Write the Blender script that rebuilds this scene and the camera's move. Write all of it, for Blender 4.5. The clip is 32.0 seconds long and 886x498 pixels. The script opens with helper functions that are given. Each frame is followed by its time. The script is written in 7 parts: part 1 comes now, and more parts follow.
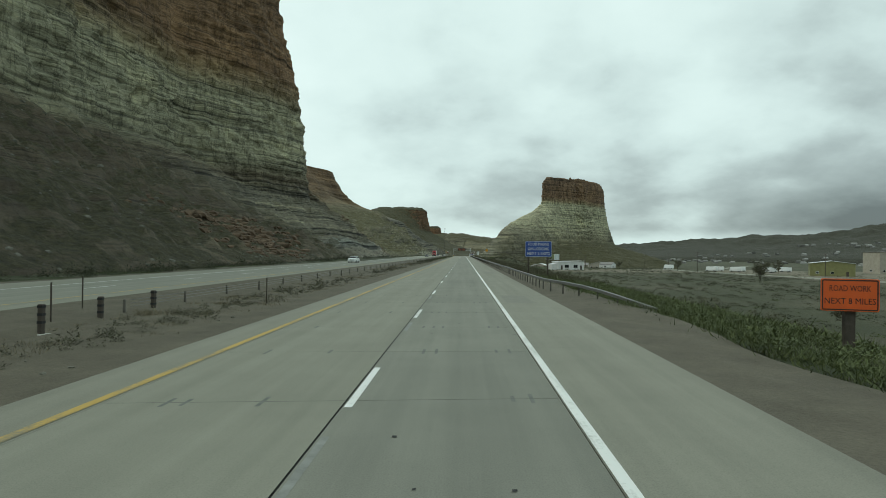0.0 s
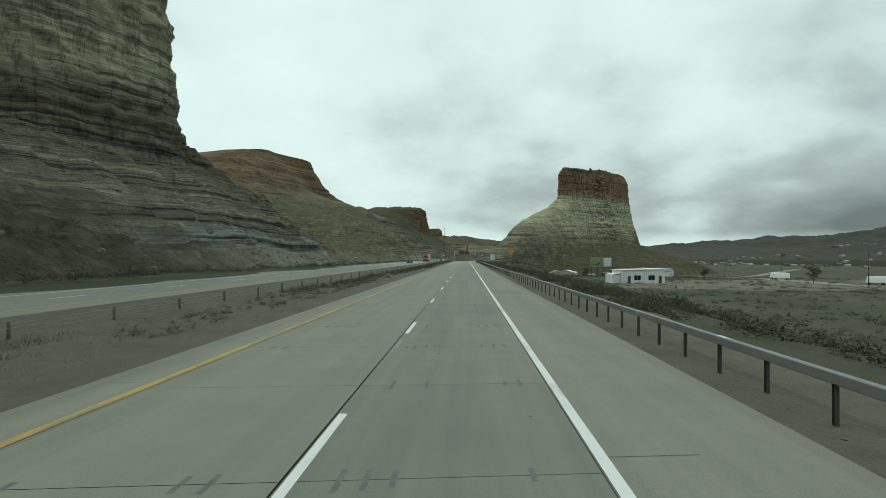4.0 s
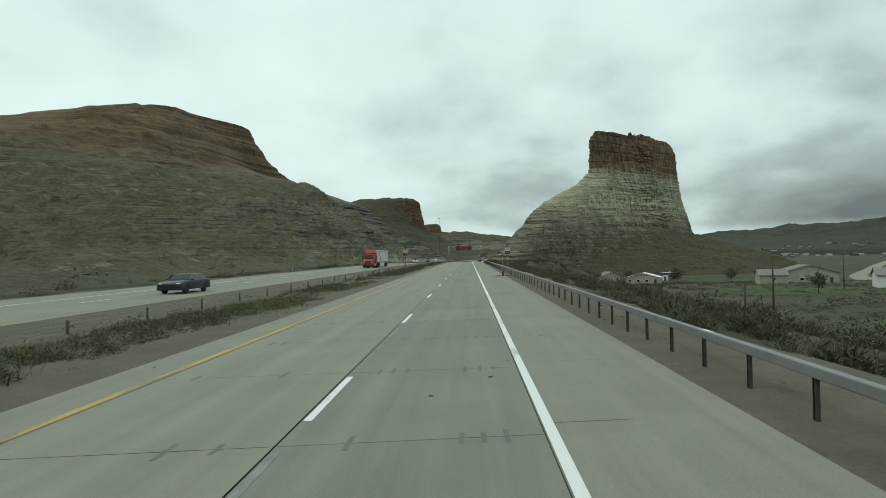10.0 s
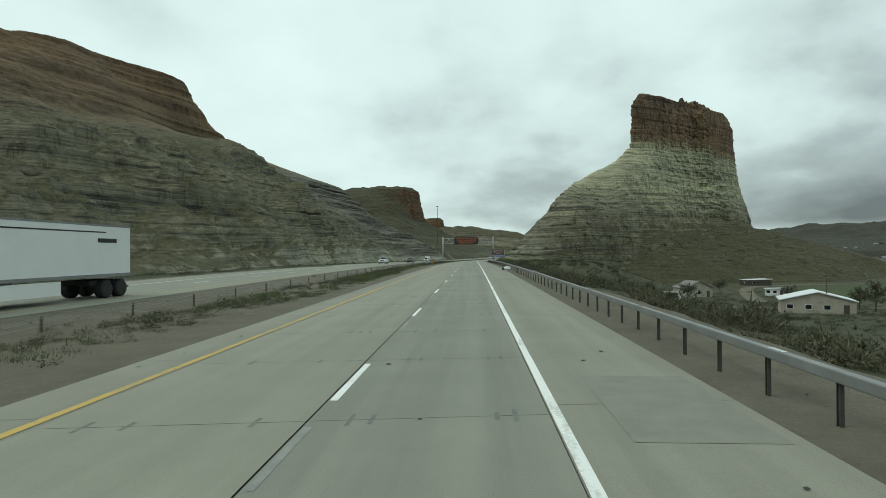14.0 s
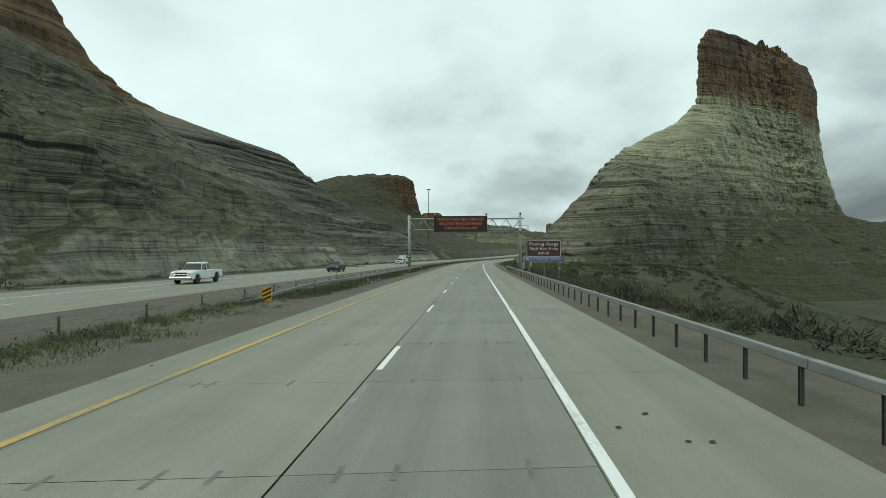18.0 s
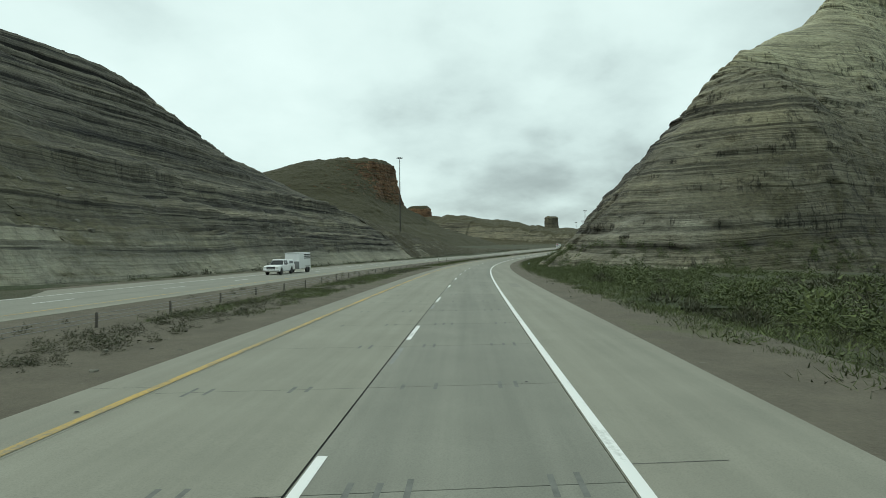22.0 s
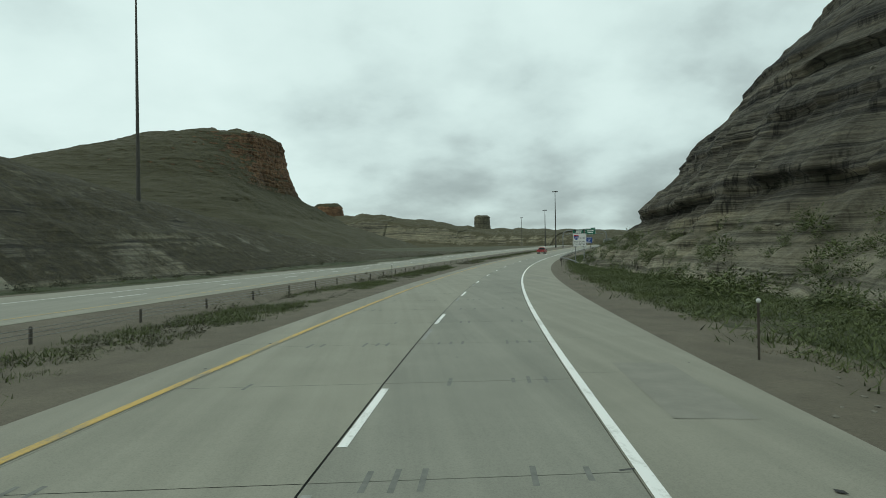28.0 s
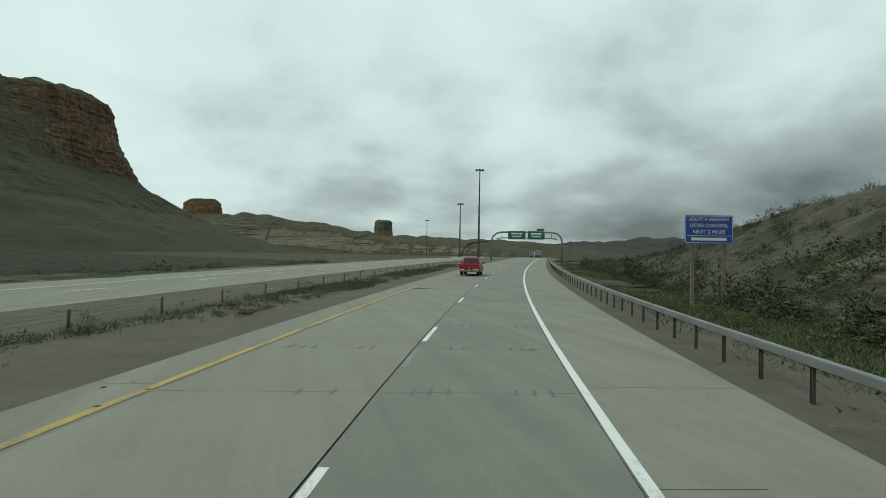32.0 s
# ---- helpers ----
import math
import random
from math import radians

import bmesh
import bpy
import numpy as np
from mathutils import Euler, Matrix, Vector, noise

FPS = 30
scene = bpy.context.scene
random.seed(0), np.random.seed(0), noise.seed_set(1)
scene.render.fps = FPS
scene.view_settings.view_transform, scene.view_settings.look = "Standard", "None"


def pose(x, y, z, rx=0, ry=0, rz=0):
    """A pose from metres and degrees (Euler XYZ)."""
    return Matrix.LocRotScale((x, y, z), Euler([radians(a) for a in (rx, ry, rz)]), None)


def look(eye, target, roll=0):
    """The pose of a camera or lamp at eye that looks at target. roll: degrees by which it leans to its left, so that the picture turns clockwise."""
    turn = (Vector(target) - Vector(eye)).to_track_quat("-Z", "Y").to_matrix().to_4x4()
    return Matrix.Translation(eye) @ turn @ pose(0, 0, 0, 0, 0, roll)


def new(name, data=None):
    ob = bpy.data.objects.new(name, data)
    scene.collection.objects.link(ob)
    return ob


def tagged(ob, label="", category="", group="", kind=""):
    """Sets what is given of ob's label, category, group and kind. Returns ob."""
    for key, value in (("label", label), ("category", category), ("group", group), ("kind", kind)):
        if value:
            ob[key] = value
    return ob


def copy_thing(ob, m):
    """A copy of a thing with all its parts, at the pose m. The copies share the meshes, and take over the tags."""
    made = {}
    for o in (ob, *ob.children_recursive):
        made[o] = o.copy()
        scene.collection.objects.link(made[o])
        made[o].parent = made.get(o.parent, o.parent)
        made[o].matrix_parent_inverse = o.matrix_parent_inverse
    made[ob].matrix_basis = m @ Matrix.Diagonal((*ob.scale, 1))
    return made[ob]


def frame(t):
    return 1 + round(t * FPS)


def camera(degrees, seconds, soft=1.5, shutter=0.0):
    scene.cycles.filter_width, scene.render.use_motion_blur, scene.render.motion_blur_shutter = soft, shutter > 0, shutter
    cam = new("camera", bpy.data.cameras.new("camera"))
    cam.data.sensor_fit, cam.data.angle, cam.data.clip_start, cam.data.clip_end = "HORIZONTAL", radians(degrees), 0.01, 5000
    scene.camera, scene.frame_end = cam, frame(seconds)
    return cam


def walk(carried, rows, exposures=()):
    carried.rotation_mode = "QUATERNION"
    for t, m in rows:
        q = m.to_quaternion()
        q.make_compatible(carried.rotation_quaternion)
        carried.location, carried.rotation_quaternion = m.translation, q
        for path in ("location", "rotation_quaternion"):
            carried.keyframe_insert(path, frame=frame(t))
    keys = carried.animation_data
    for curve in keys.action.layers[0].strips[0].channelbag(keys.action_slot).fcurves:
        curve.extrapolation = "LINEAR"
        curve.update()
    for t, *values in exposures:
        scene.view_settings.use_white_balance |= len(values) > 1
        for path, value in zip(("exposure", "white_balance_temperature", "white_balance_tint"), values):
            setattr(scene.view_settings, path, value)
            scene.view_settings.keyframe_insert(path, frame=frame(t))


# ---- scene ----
cam = camera(76.2, 32.0, 0.75)
PATH = [
    (0, pose(0.00, -0.00, 2.42, 90.40, -0.76, 2.08)),
    (0.5, pose(0.00, 14.13, 2.42, 90.43, -0.69, 2.06)),
    (1, pose(0.03, 28.26, 2.42, 90.51, -0.39, 1.97)),
    (1.5, pose(0.08, 42.39, 2.42, 90.63, 0.04, 2.08)),
    (2, pose(0.13, 56.50, 2.42, 90.69, 0.40, 2.07)),
    (2.5, pose(0.16, 70.60, 2.42, 90.75, 0.26, 2.12)),
    (3, pose(0.15, 84.68, 2.42, 90.76, -0.04, 2.15)),
    (3.5, pose(0.07, 98.75, 2.42, 90.81, -0.25, 2.27)),
    (5.5, pose(0.32, 155.28, 2.42, 90.83, -0.41, 2.52)),
    (6, pose(0.30, 169.38, 2.42, 90.80, -0.17, 2.68)),
    (6.5, pose(0.30, 183.44, 2.42, 90.78, -0.10, 2.65)),
    (7, pose(0.34, 197.44, 2.42, 90.73, 0.10, 2.55)),
    (7.5, pose(0.46, 211.35, 2.42, 90.74, 0.47, 2.39)),
    (8, pose(0.58, 225.23, 2.42, 90.76, 0.61, 2.36)),
    (8.5, pose(0.66, 239.12, 2.42, 90.79, 0.92, 2.40)),
    (9, pose(0.71, 253.03, 2.42, 90.75, 1.00, 2.52)),
    (9.5, pose(0.70, 266.94, 2.42, 90.68, 1.02, 2.52)),
    (10, pose(0.68, 280.83, 2.42, 90.67, 1.12, 2.63)),
    (10.5, pose(0.62, 294.68, 2.42, 90.57, 1.02, 2.74)),
    (11, pose(0.59, 308.42, 2.42, 90.51, 0.98, 2.83)),
    (11.5, pose(0.58, 322.05, 2.42, 90.51, 1.09, 2.92)),
    (12, pose(0.58, 335.61, 2.42, 90.43, 1.06, 3.03)),
    (12.5, pose(0.54, 349.14, 2.42, 90.42, 1.02, 3.06)),
    (13, pose(0.51, 362.67, 2.42, 90.44, 0.86, 3.09)),
    (13.5, pose(0.53, 376.20, 2.42, 90.41, 0.61, 3.10)),
    (14, pose(0.54, 389.73, 2.42, 90.32, 0.39, 3.10)),
    (14.5, pose(0.47, 403.27, 2.42, 90.40, 0.81, 3.03)),
    (16.5, pose(0.39, 456.76, 2.39, 90.23, -0.04, 3.34)),
    (17, pose(0.39, 470.11, 2.36, 90.33, 0.25, 3.37)),
    (17.5, pose(0.35, 483.47, 2.31, 90.30, 0.60, 3.36)),
    (18, pose(0.25, 496.84, 2.23, 90.09, 0.10, 3.24)),
    (18.5, pose(0.10, 510.20, 2.12, 89.96, -0.83, 3.22)),
    (19, pose(-0.10, 523.54, 1.99, 89.89, -1.39, 3.19)),
    (19.5, pose(-0.25, 536.86, 1.85, 89.89, -1.16, 3.04)),
    (20, pose(-0.23, 550.16, 1.69, 89.81, -1.09, 2.76)),
    (20.5, pose(-0.13, 563.30, 1.53, 89.82, -0.57, 2.64)),
    (21, pose(-0.06, 576.39, 1.37, 89.82, -0.15, 2.51)),
    (21.5, pose(0.04, 589.46, 1.21, 89.77, 0.15, 2.42)),
    (22, pose(0.16, 602.51, 1.05, 89.77, 0.50, 2.38)),
    (22.5, pose(0.27, 615.57, 0.89, 89.69, 0.77, 2.28)),
    (23, pose(0.40, 628.62, 0.74, 89.64, 1.08, 2.18)),
    (23.5, pose(0.59, 641.64, 0.58, 89.69, 1.28, 2.01)),
    (24, pose(0.86, 654.63, 0.42, 89.71, 1.45, 1.70)),
    (24.5, pose(1.21, 667.60, 0.26, 89.75, 1.29, 1.26)),
    (25, pose(1.72, 680.54, 0.10, 89.77, 1.09, 0.60)),
    (25.5, pose(2.42, 693.45, -0.06, 89.77, 0.82, -0.23)),
    (27.5, pose(7.49, 744.61, -0.49, 90.18, 1.42, -4.40)),
    (28, pose(9.32, 757.21, -0.54, 90.20, 0.83, -5.39)),
    (28.5, pose(11.22, 769.84, -0.59, 90.17, -0.04, -6.46)),
    (29, pose(13.49, 782.38, -0.62, 90.23, -0.72, -7.50)),
    (29.5, pose(16.06, 794.82, -0.64, 90.31, -1.01, -8.71)),
    (30, pose(18.95, 807.18, -0.65, 90.43, -0.92, -9.91)),
    (30.5, pose(22.22, 819.40, -0.63, 90.52, -0.63, -11.21)),
    (31, pose(25.76, 831.51, -0.57, 90.64, -0.68, -12.54)),
    (31.5, pose(29.52, 843.53, -0.47, 90.89, -0.81, -13.78)),
    (32, pose(33.53, 855.47, -0.34, 91.20, -1.11, -14.91)),
]
walk(cam, PATH, ((0, 0.0), (3, 0.0), (6, -0.05), (12, -0.03), (17, 0.03), (21, 0.06), (25, -0.02), (29, -0.09), (32, -0.14)))

# ---- sky and light: a bright, broken overcast ----
def links(tree, *pairs):
    for a, b in pairs:
        tree.links.new(a, b)


world = bpy.data.worlds.new("overcast_sky")
scene.world = world
world.use_nodes = True
wt = world.node_tree
wt.nodes.clear()
SUN_EL, SUN_AZ = 52.0, 262.0
sky = wt.nodes.new("ShaderNodeTexSky")
sky.sky_type = "NISHITA"
sky.sun_disc = False
sky.sun_elevation, sky.sun_rotation = radians(SUN_EL), radians(SUN_AZ)
sky.air_density, sky.dust_density = 1.0, 2.0
coord = wt.nodes.new("ShaderNodeTexCoord")
split = wt.nodes.new("ShaderNodeSeparateXYZ")
lift = wt.nodes.new("ShaderNodeMath")
lift.operation = "MAXIMUM"
lift.inputs[1].default_value = 0.0
lift2 = wt.nodes.new("ShaderNodeMath")
lift2.operation = "ADD"
lift2.inputs[1].default_value = 0.42
div = wt.nodes.new("ShaderNodeVectorMath")
div.operation = "DIVIDE"
flat = wt.nodes.new("ShaderNodeCombineXYZ")
links(wt, (coord.outputs["Generated"], split.inputs[0]), (split.outputs["Z"], lift.inputs[0]), (lift.outputs[0], lift2.inputs[0]))
for socket in flat.inputs:
    links(wt, (lift2.outputs[0], socket))
links(wt, (coord.outputs["Generated"], div.inputs[0]), (flat.outputs[0], div.inputs[1]))
big = wt.nodes.new("ShaderNodeTexNoise")
big.inputs["Scale"].default_value, big.inputs["Detail"].default_value = 2.1, 9.0
big.inputs["Roughness"].default_value, big.inputs["Distortion"].default_value = 0.48, 0.1
fine = wt.nodes.new("ShaderNodeTexNoise")
fine.inputs["Scale"].default_value, fine.inputs["Detail"].default_value = 3.6, 6.0
fine.inputs["Roughness"].default_value = 0.55
links(wt, (div.outputs[0], big.inputs["Vector"]), (div.outputs[0], fine.inputs["Vector"]))
both = wt.nodes.new("ShaderNodeMix")
both.data_type = "FLOAT"
both.inputs[0].default_value = 0.24
links(wt, (big.outputs["Fac"], both.inputs[2]), (fine.outputs["Fac"], both.inputs[3]))
# the cloud deck is thick and dark low down, with a pale strip over the horizon
dark = wt.nodes.new("ShaderNodeValToRGB")
band = dark.color_ramp
band.elements[0].position, band.elements[0].color = 0.0, (0.02, 0.02, 0.02, 1)
band.elements[1].position, band.elements[1].color = 0.42, (0.0, 0.0, 0.0, 1)
for at, v in ((0.018, 0.05), (0.045, 0.21), (0.12, 0.19), (0.24, 0.08)):
    band.elements.new(at).color = (v, v, v, 1)
links(wt, (split.outputs["Z"], dark.inputs[0]))
east_dark = wt.nodes.new("ShaderNodeMapRange")
east_dark.inputs["From Min"].default_value, east_dark.inputs["From Max"].default_value = -0.2, 0.6
east_dark.inputs["To Min"].default_value, east_dark.inputs["To Max"].default_value = 0.25, 2.0
links(wt, (split.outputs["X"], east_dark.inputs["Value"]))
weigh = wt.nodes.new("ShaderNodeMath")
weigh.operation = "MULTIPLY"
links(wt, (dark.outputs[0], weigh.inputs[0]), (east_dark.outputs[0], weigh.inputs[1]))
less = wt.nodes.new("ShaderNodeMath")
less.operation = "SUBTRACT"
links(wt, (both.outputs[0], less.inputs[0]), (weigh.outputs[0], less.inputs[1]))
deck = wt.nodes.new("ShaderNodeValToRGB")
ramp = deck.color_ramp
ramp.elements[0].position, ramp.elements[0].color = 0.0, (0.15, 0.19, 0.187, 1)
ramp.elements[1].position, ramp.elements[1].color = 0.62, (0.82, 1.0, 0.955, 1)
for at, col in ((0.24, (0.42, 0.52, 0.505, 1)), (0.36, (0.63, 0.785, 0.755, 1)), (0.46, (0.735, 0.91, 0.87, 1))):
    ramp.elements.new(at).color = col
links(wt, (less.outputs[0], deck.inputs[0]))
bg_sky = wt.nodes.new("ShaderNodeBackground")
bg_sky.inputs["Strength"].default_value = 0.10
bg_deck = wt.nodes.new("ShaderNodeBackground")
bg_deck.inputs["Strength"].default_value = 1.02
cover = wt.nodes.new("ShaderNodeMixShader")
cover.inputs[0].default_value = 0.93
out = wt.nodes.new("ShaderNodeOutputWorld")
links(wt, (sky.outputs[0], bg_sky.inputs[0]), (deck.outputs[0], bg_deck.inputs[0]), (bg_sky.outputs[0], cover.inputs[1]),
      (bg_deck.outputs[0], cover.inputs[2]), (cover.outputs[0], out.inputs[0]))

sun = new("sun", bpy.data.lights.new("sun", "SUN"))
sun.data.energy, sun.data.angle, sun.data.color = 0.75, radians(20), (1.0, 0.96, 0.82)
sun.matrix_world = look((0, 0, 500), (-500 * math.cos(radians(SUN_EL)) * math.sin(radians(SUN_AZ)),
                                      -500 * math.cos(radians(SUN_EL)) * math.cos(radians(SUN_AZ)), 500 - 500 * math.sin(radians(SUN_EL))))

# ---- materials ----
def nodes_of(name, rough=0.9, metal=0.0):
    m = bpy.data.materials.new(name)
    m.use_nodes = True
    t = m.node_tree
    b = t.nodes["Principled BSDF"]
    b.inputs["Roughness"].default_value, b.inputs["Metallic"].default_value = rough, metal
    return m, t, b


def noise_node(t, vec, scale, detail=4.0, rough=0.55, distort=0.0):
    n = t.nodes.new("ShaderNodeTexNoise")
    n.inputs["Scale"].default_value, n.inputs["Detail"].default_value = scale, detail
    n.inputs["Roughness"].default_value, n.inputs["Distortion"].default_value = rough, distort
    t.links.new(vec, n.inputs["Vector"])
    return n


def ramp_node(t, fac, stops):
    r = t.nodes.new("ShaderNodeValToRGB")
    e = r.color_ramp.elements
    e[0].position, e[0].color = stops[0][0], (*stops[0][1], 1)
    e[1].position, e[1].color = stops[-1][0], (*stops[-1][1], 1)
    for p, c in stops[1:-1]:
        e.new(p).color = (*c, 1)
    t.links.new(fac, r.inputs[0])
    return r


def mix_node(t, fac, a, b, blend="MIX"):
    n = t.nodes.new("ShaderNodeMix")
    n.data_type, n.blend_type = "RGBA", blend
    for socket, value in ((n.inputs[0], fac), (n.inputs[6], a), (n.inputs[7], b)):
        if hasattr(value, "links"):
            t.links.new(value, socket)
        else:
            socket.default_value = value if isinstance(value, float) else (*value, 1)
    return n.outputs[2]


def math_node(t, op, a, b=0.0):
    n = t.nodes.new("ShaderNodeMath")
    n.operation = op
    for socket, value in ((n.inputs[0], a), (n.inputs[1], b)):
        if hasattr(value, "links"):
            t.links.new(value, socket)
        else:
            socket.default_value = value
    return n.outputs[0]


def stretch(t, vec, scale):
    n = t.nodes.new("ShaderNodeVectorMath")
    n.operation = "MULTIPLY"
    t.links.new(vec, n.inputs[0])
    n.inputs[1].default_value = scale
    return n.outputs[0]


def bump_node(t, b, height, strength, distance):
    n = t.nodes.new("ShaderNodeBump")
    n.inputs["Strength"].default_value, n.inputs["Distance"].default_value = strength, distance
    t.links.new(height, n.inputs["Height"])
    t.links.new(n.outputs[0], b.inputs["Normal"])


def plain(name, color, rough=0.6, metal=0.0, scale=6.0, vary=0.18, bump=0.0):
    """A painted or solid surface with a little grime at two scales."""
    m, t, b = nodes_of(name, rough, metal)
    pos = t.nodes.new("ShaderNodeNewGeometry").outputs["Position"]
    n1, n2 = noise_node(t, pos, scale), noise_node(t, pos, scale * 9)
    lo = tuple(c * (1 - vary) for c in color)
    hi = tuple(min(1, c * (1 + vary * 0.6)) for c in color)
    a = ramp_node(t, n1.outputs["Fac"], ((0.3, lo), (0.7, hi))).outputs[0]
    b2 = mix_node(t, 0.25, a, ramp_node(t, n2.outputs["Fac"], ((0.3, lo), (0.7, hi))).outputs[0])
    t.links.new(b2, b.inputs["Base Color"])
    if bump:
        bump_node(t, b, n2.outputs["Fac"], bump, 0.02)
    return m


def strata(name, bands, warp=2.0, bed=0.5, joint=0.5, rubble=0.6, grass=0.0, grass_color=(0.10, 0.11, 0.05), even=0.3, banding=0.8, puff=1.3, sway=None, cut=None, toe=None, grass_top=None, clean=0.0, soft_top=0.0):
    """Layered rock: colour by height, thick and thin beds with painted ledge shade that come and go, upright joints,
    broken blocks, rubble, and scrub on gentler ground.
    """
    m, t, b = nodes_of(name, 0.95)
    geo = t.nodes.new("ShaderNodeNewGeometry")
    pos = geo.outputs["Position"]
    xyz, nrm = t.nodes.new("ShaderNodeSeparateXYZ"), t.nodes.new("ShaderNodeSeparateXYZ")
    links(t, (pos, xyz.inputs[0]), (geo.outputs["Normal"], nrm.inputs[0]))
    steep = ramp_node(t, nrm.outputs["Z"], ((0.35, (1, 1, 1)), (0.8, (0, 0, 0)))).outputs[0]
    w, w2 = noise_node(t, pos, 0.02, 4.0), noise_node(t, pos, 0.3, 4.0, 0.6)
    wob = math_node(t, "MULTIPLY", math_node(t, "SUBTRACT", w.outputs["Fac"], 0.5), warp * 5)
    wob2 = math_node(t, "MULTIPLY", math_node(t, "SUBTRACT", w2.outputs["Fac"], 0.5), warp * 0.45 if sway is None else sway)
    z = math_node(t, "ADD", math_node(t, "ADD", xyz.outputs["Z"], wob), wob2)
    top = bands[-1][0]
    base = ramp_node(t, math_node(t, "DIVIDE", z, top), [(max(0.0, h / top), c) for h, c in bands]).outputs[0]
    level = t.nodes.new("ShaderNodeCombineXYZ")
    flat_xy = stretch(t, pos, (0.02, 0.02, 0.0))
    put = t.nodes.new("ShaderNodeVectorMath")
    links(t, (z, level.inputs[2]), (flat_xy, put.inputs[0]), (level.outputs[0], put.inputs[1]))
    bedpos = put.outputs[0]
    # beds: thick ones, thin ones and, between them, undercut shade painted as dark lines
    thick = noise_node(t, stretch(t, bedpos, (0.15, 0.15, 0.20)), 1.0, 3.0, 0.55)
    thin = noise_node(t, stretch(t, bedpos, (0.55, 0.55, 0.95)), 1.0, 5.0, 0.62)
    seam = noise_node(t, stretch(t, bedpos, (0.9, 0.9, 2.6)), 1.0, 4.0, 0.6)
    where = noise_node(t, stretch(t, pos, (0.028, 0.028, 0.07)), 1.0, 5.0, 0.62)
    here = ramp_node(t, where.outputs["Fac"], ((0.36, (even,) * 3), (0.60, (1, 1, 1)))).outputs[0]
    if cut:
        past = math_node(t, "SUBTRACT", math_node(t, "ADD", xyz.outputs["Y"], math_node(t, "MULTIPLY", w.outputs["Fac"], 40.0)), xyz.outputs["X"])
        side = ramp_node(t, math_node(t, "DIVIDE", math_node(t, "SUBTRACT", past, cut[0] + 20), cut[1] - cut[0]), ((0.0, (0, 0, 0)), (1.0, (1, 1, 1)))).outputs[0]
        here = mix_node(t, side, here, (0.92, 0.92, 0.92))
        face, drop, head = cut[2], cut[4], cut[3]
        if len(cut) > 5:  # a darker member of the shale further on, with a lower foot
            dark = ramp_node(t, math_node(t, "DIVIDE", math_node(t, "SUBTRACT", past, cut[5] + 20), cut[6] - cut[5]), ((0.0, (0, 0, 0)), (1.0, (1, 1, 1)))).outputs[0]
            face = mix_node(t, dark, cut[2], cut[7])
            drop = math_node(t, "ADD", math_node(t, "MULTIPLY", dark, cut[8] - cut[4]), cut[4])
            head = math_node(t, "ADD", math_node(t, "MULTIPLY", dark, cut[9] - cut[3]), cut[3])
        above = math_node(t, "ADD", z, drop)
        high = ramp_node(t, math_node(t, "DIVIDE", above, head), ((3.0 / cut[3], (0, 0, 0)), (5.0 / cut[3], (1, 1, 1)), (0.8, (1, 1, 1)), (1.0, (0, 0, 0)))).outputs[0]
        bare = mix_node(t, 1.0, side, high, "MULTIPLY")  # grey shale laid bare in the road cut
        base = mix_node(t, bare, base, face)
    # beds fade out where the ground lies flat, and in the dust along the foot
    here = mix_node(t, 1.0, here, ramp_node(t, nrm.outputs["Z"], ((0.80, (1, 1, 1)), (0.94, (0.1, 0.1, 0.1)))).outputs[0], "MULTIPLY")
    if clean:
        here = mix_node(t, 1.0, here, ramp_node(t, math_node(t, "DIVIDE", z, clean * 2), ((0.40, (0.12, 0.12, 0.12)), (0.52, (1, 1, 1)))).outputs[0], "MULTIPLY")
    if soft_top:  # slumped, less bedded ground high up
        here = mix_node(t, 1.0, here, ramp_node(t, math_node(t, "DIVIDE", z, soft_top * 2), ((0.46, (1, 1, 1)), (0.54, (0.3, 0.3, 0.3)))).outputs[0], "MULTIPLY")
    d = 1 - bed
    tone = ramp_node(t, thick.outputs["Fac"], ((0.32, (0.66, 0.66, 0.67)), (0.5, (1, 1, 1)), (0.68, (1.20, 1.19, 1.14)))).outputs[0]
    # shadow lines beneath the ledges, put into the colour; bed sets how dark
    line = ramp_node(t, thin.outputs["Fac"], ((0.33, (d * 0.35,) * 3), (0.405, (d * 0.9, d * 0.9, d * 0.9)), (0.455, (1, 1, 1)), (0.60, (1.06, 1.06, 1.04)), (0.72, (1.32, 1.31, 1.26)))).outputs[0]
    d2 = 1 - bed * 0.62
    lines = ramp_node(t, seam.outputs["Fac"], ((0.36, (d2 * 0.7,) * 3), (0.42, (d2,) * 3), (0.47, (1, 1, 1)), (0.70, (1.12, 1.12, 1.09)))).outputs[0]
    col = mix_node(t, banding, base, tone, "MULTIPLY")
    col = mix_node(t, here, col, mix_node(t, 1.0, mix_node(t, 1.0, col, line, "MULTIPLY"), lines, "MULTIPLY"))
    # broken blocks and upright joints
    cell = t.nodes.new("ShaderNodeTexVoronoi")
    cell.feature = "F1"
    cell.inputs["Scale"].default_value = 1.0
    warped = t.nodes.new("ShaderNodeVectorMath")
    shake = noise_node(t, pos, 0.8, 4.0, 0.6)
    links(t, (stretch(t, pos, (0.22, 0.22, 0.75)), warped.inputs[0]), (stretch(t, shake.outputs["Color"], (0.5, 0.5, 0.5)), warped.inputs[1]),
          (warped.outputs[0], cell.inputs["Vector"]))
    hue = t.nodes.new("ShaderNodeSeparateColor")
    links(t, (cell.outputs["Color"], hue.inputs[0]))
    col = mix_node(t, 0.35, col, ramp_node(t, hue.outputs[0], ((0.0, (0.74, 0.73, 0.72)), (0.5, (1, 1, 1)), (1.0, (1.2, 1.19, 1.15)))).outputs[0], "MULTIPLY")
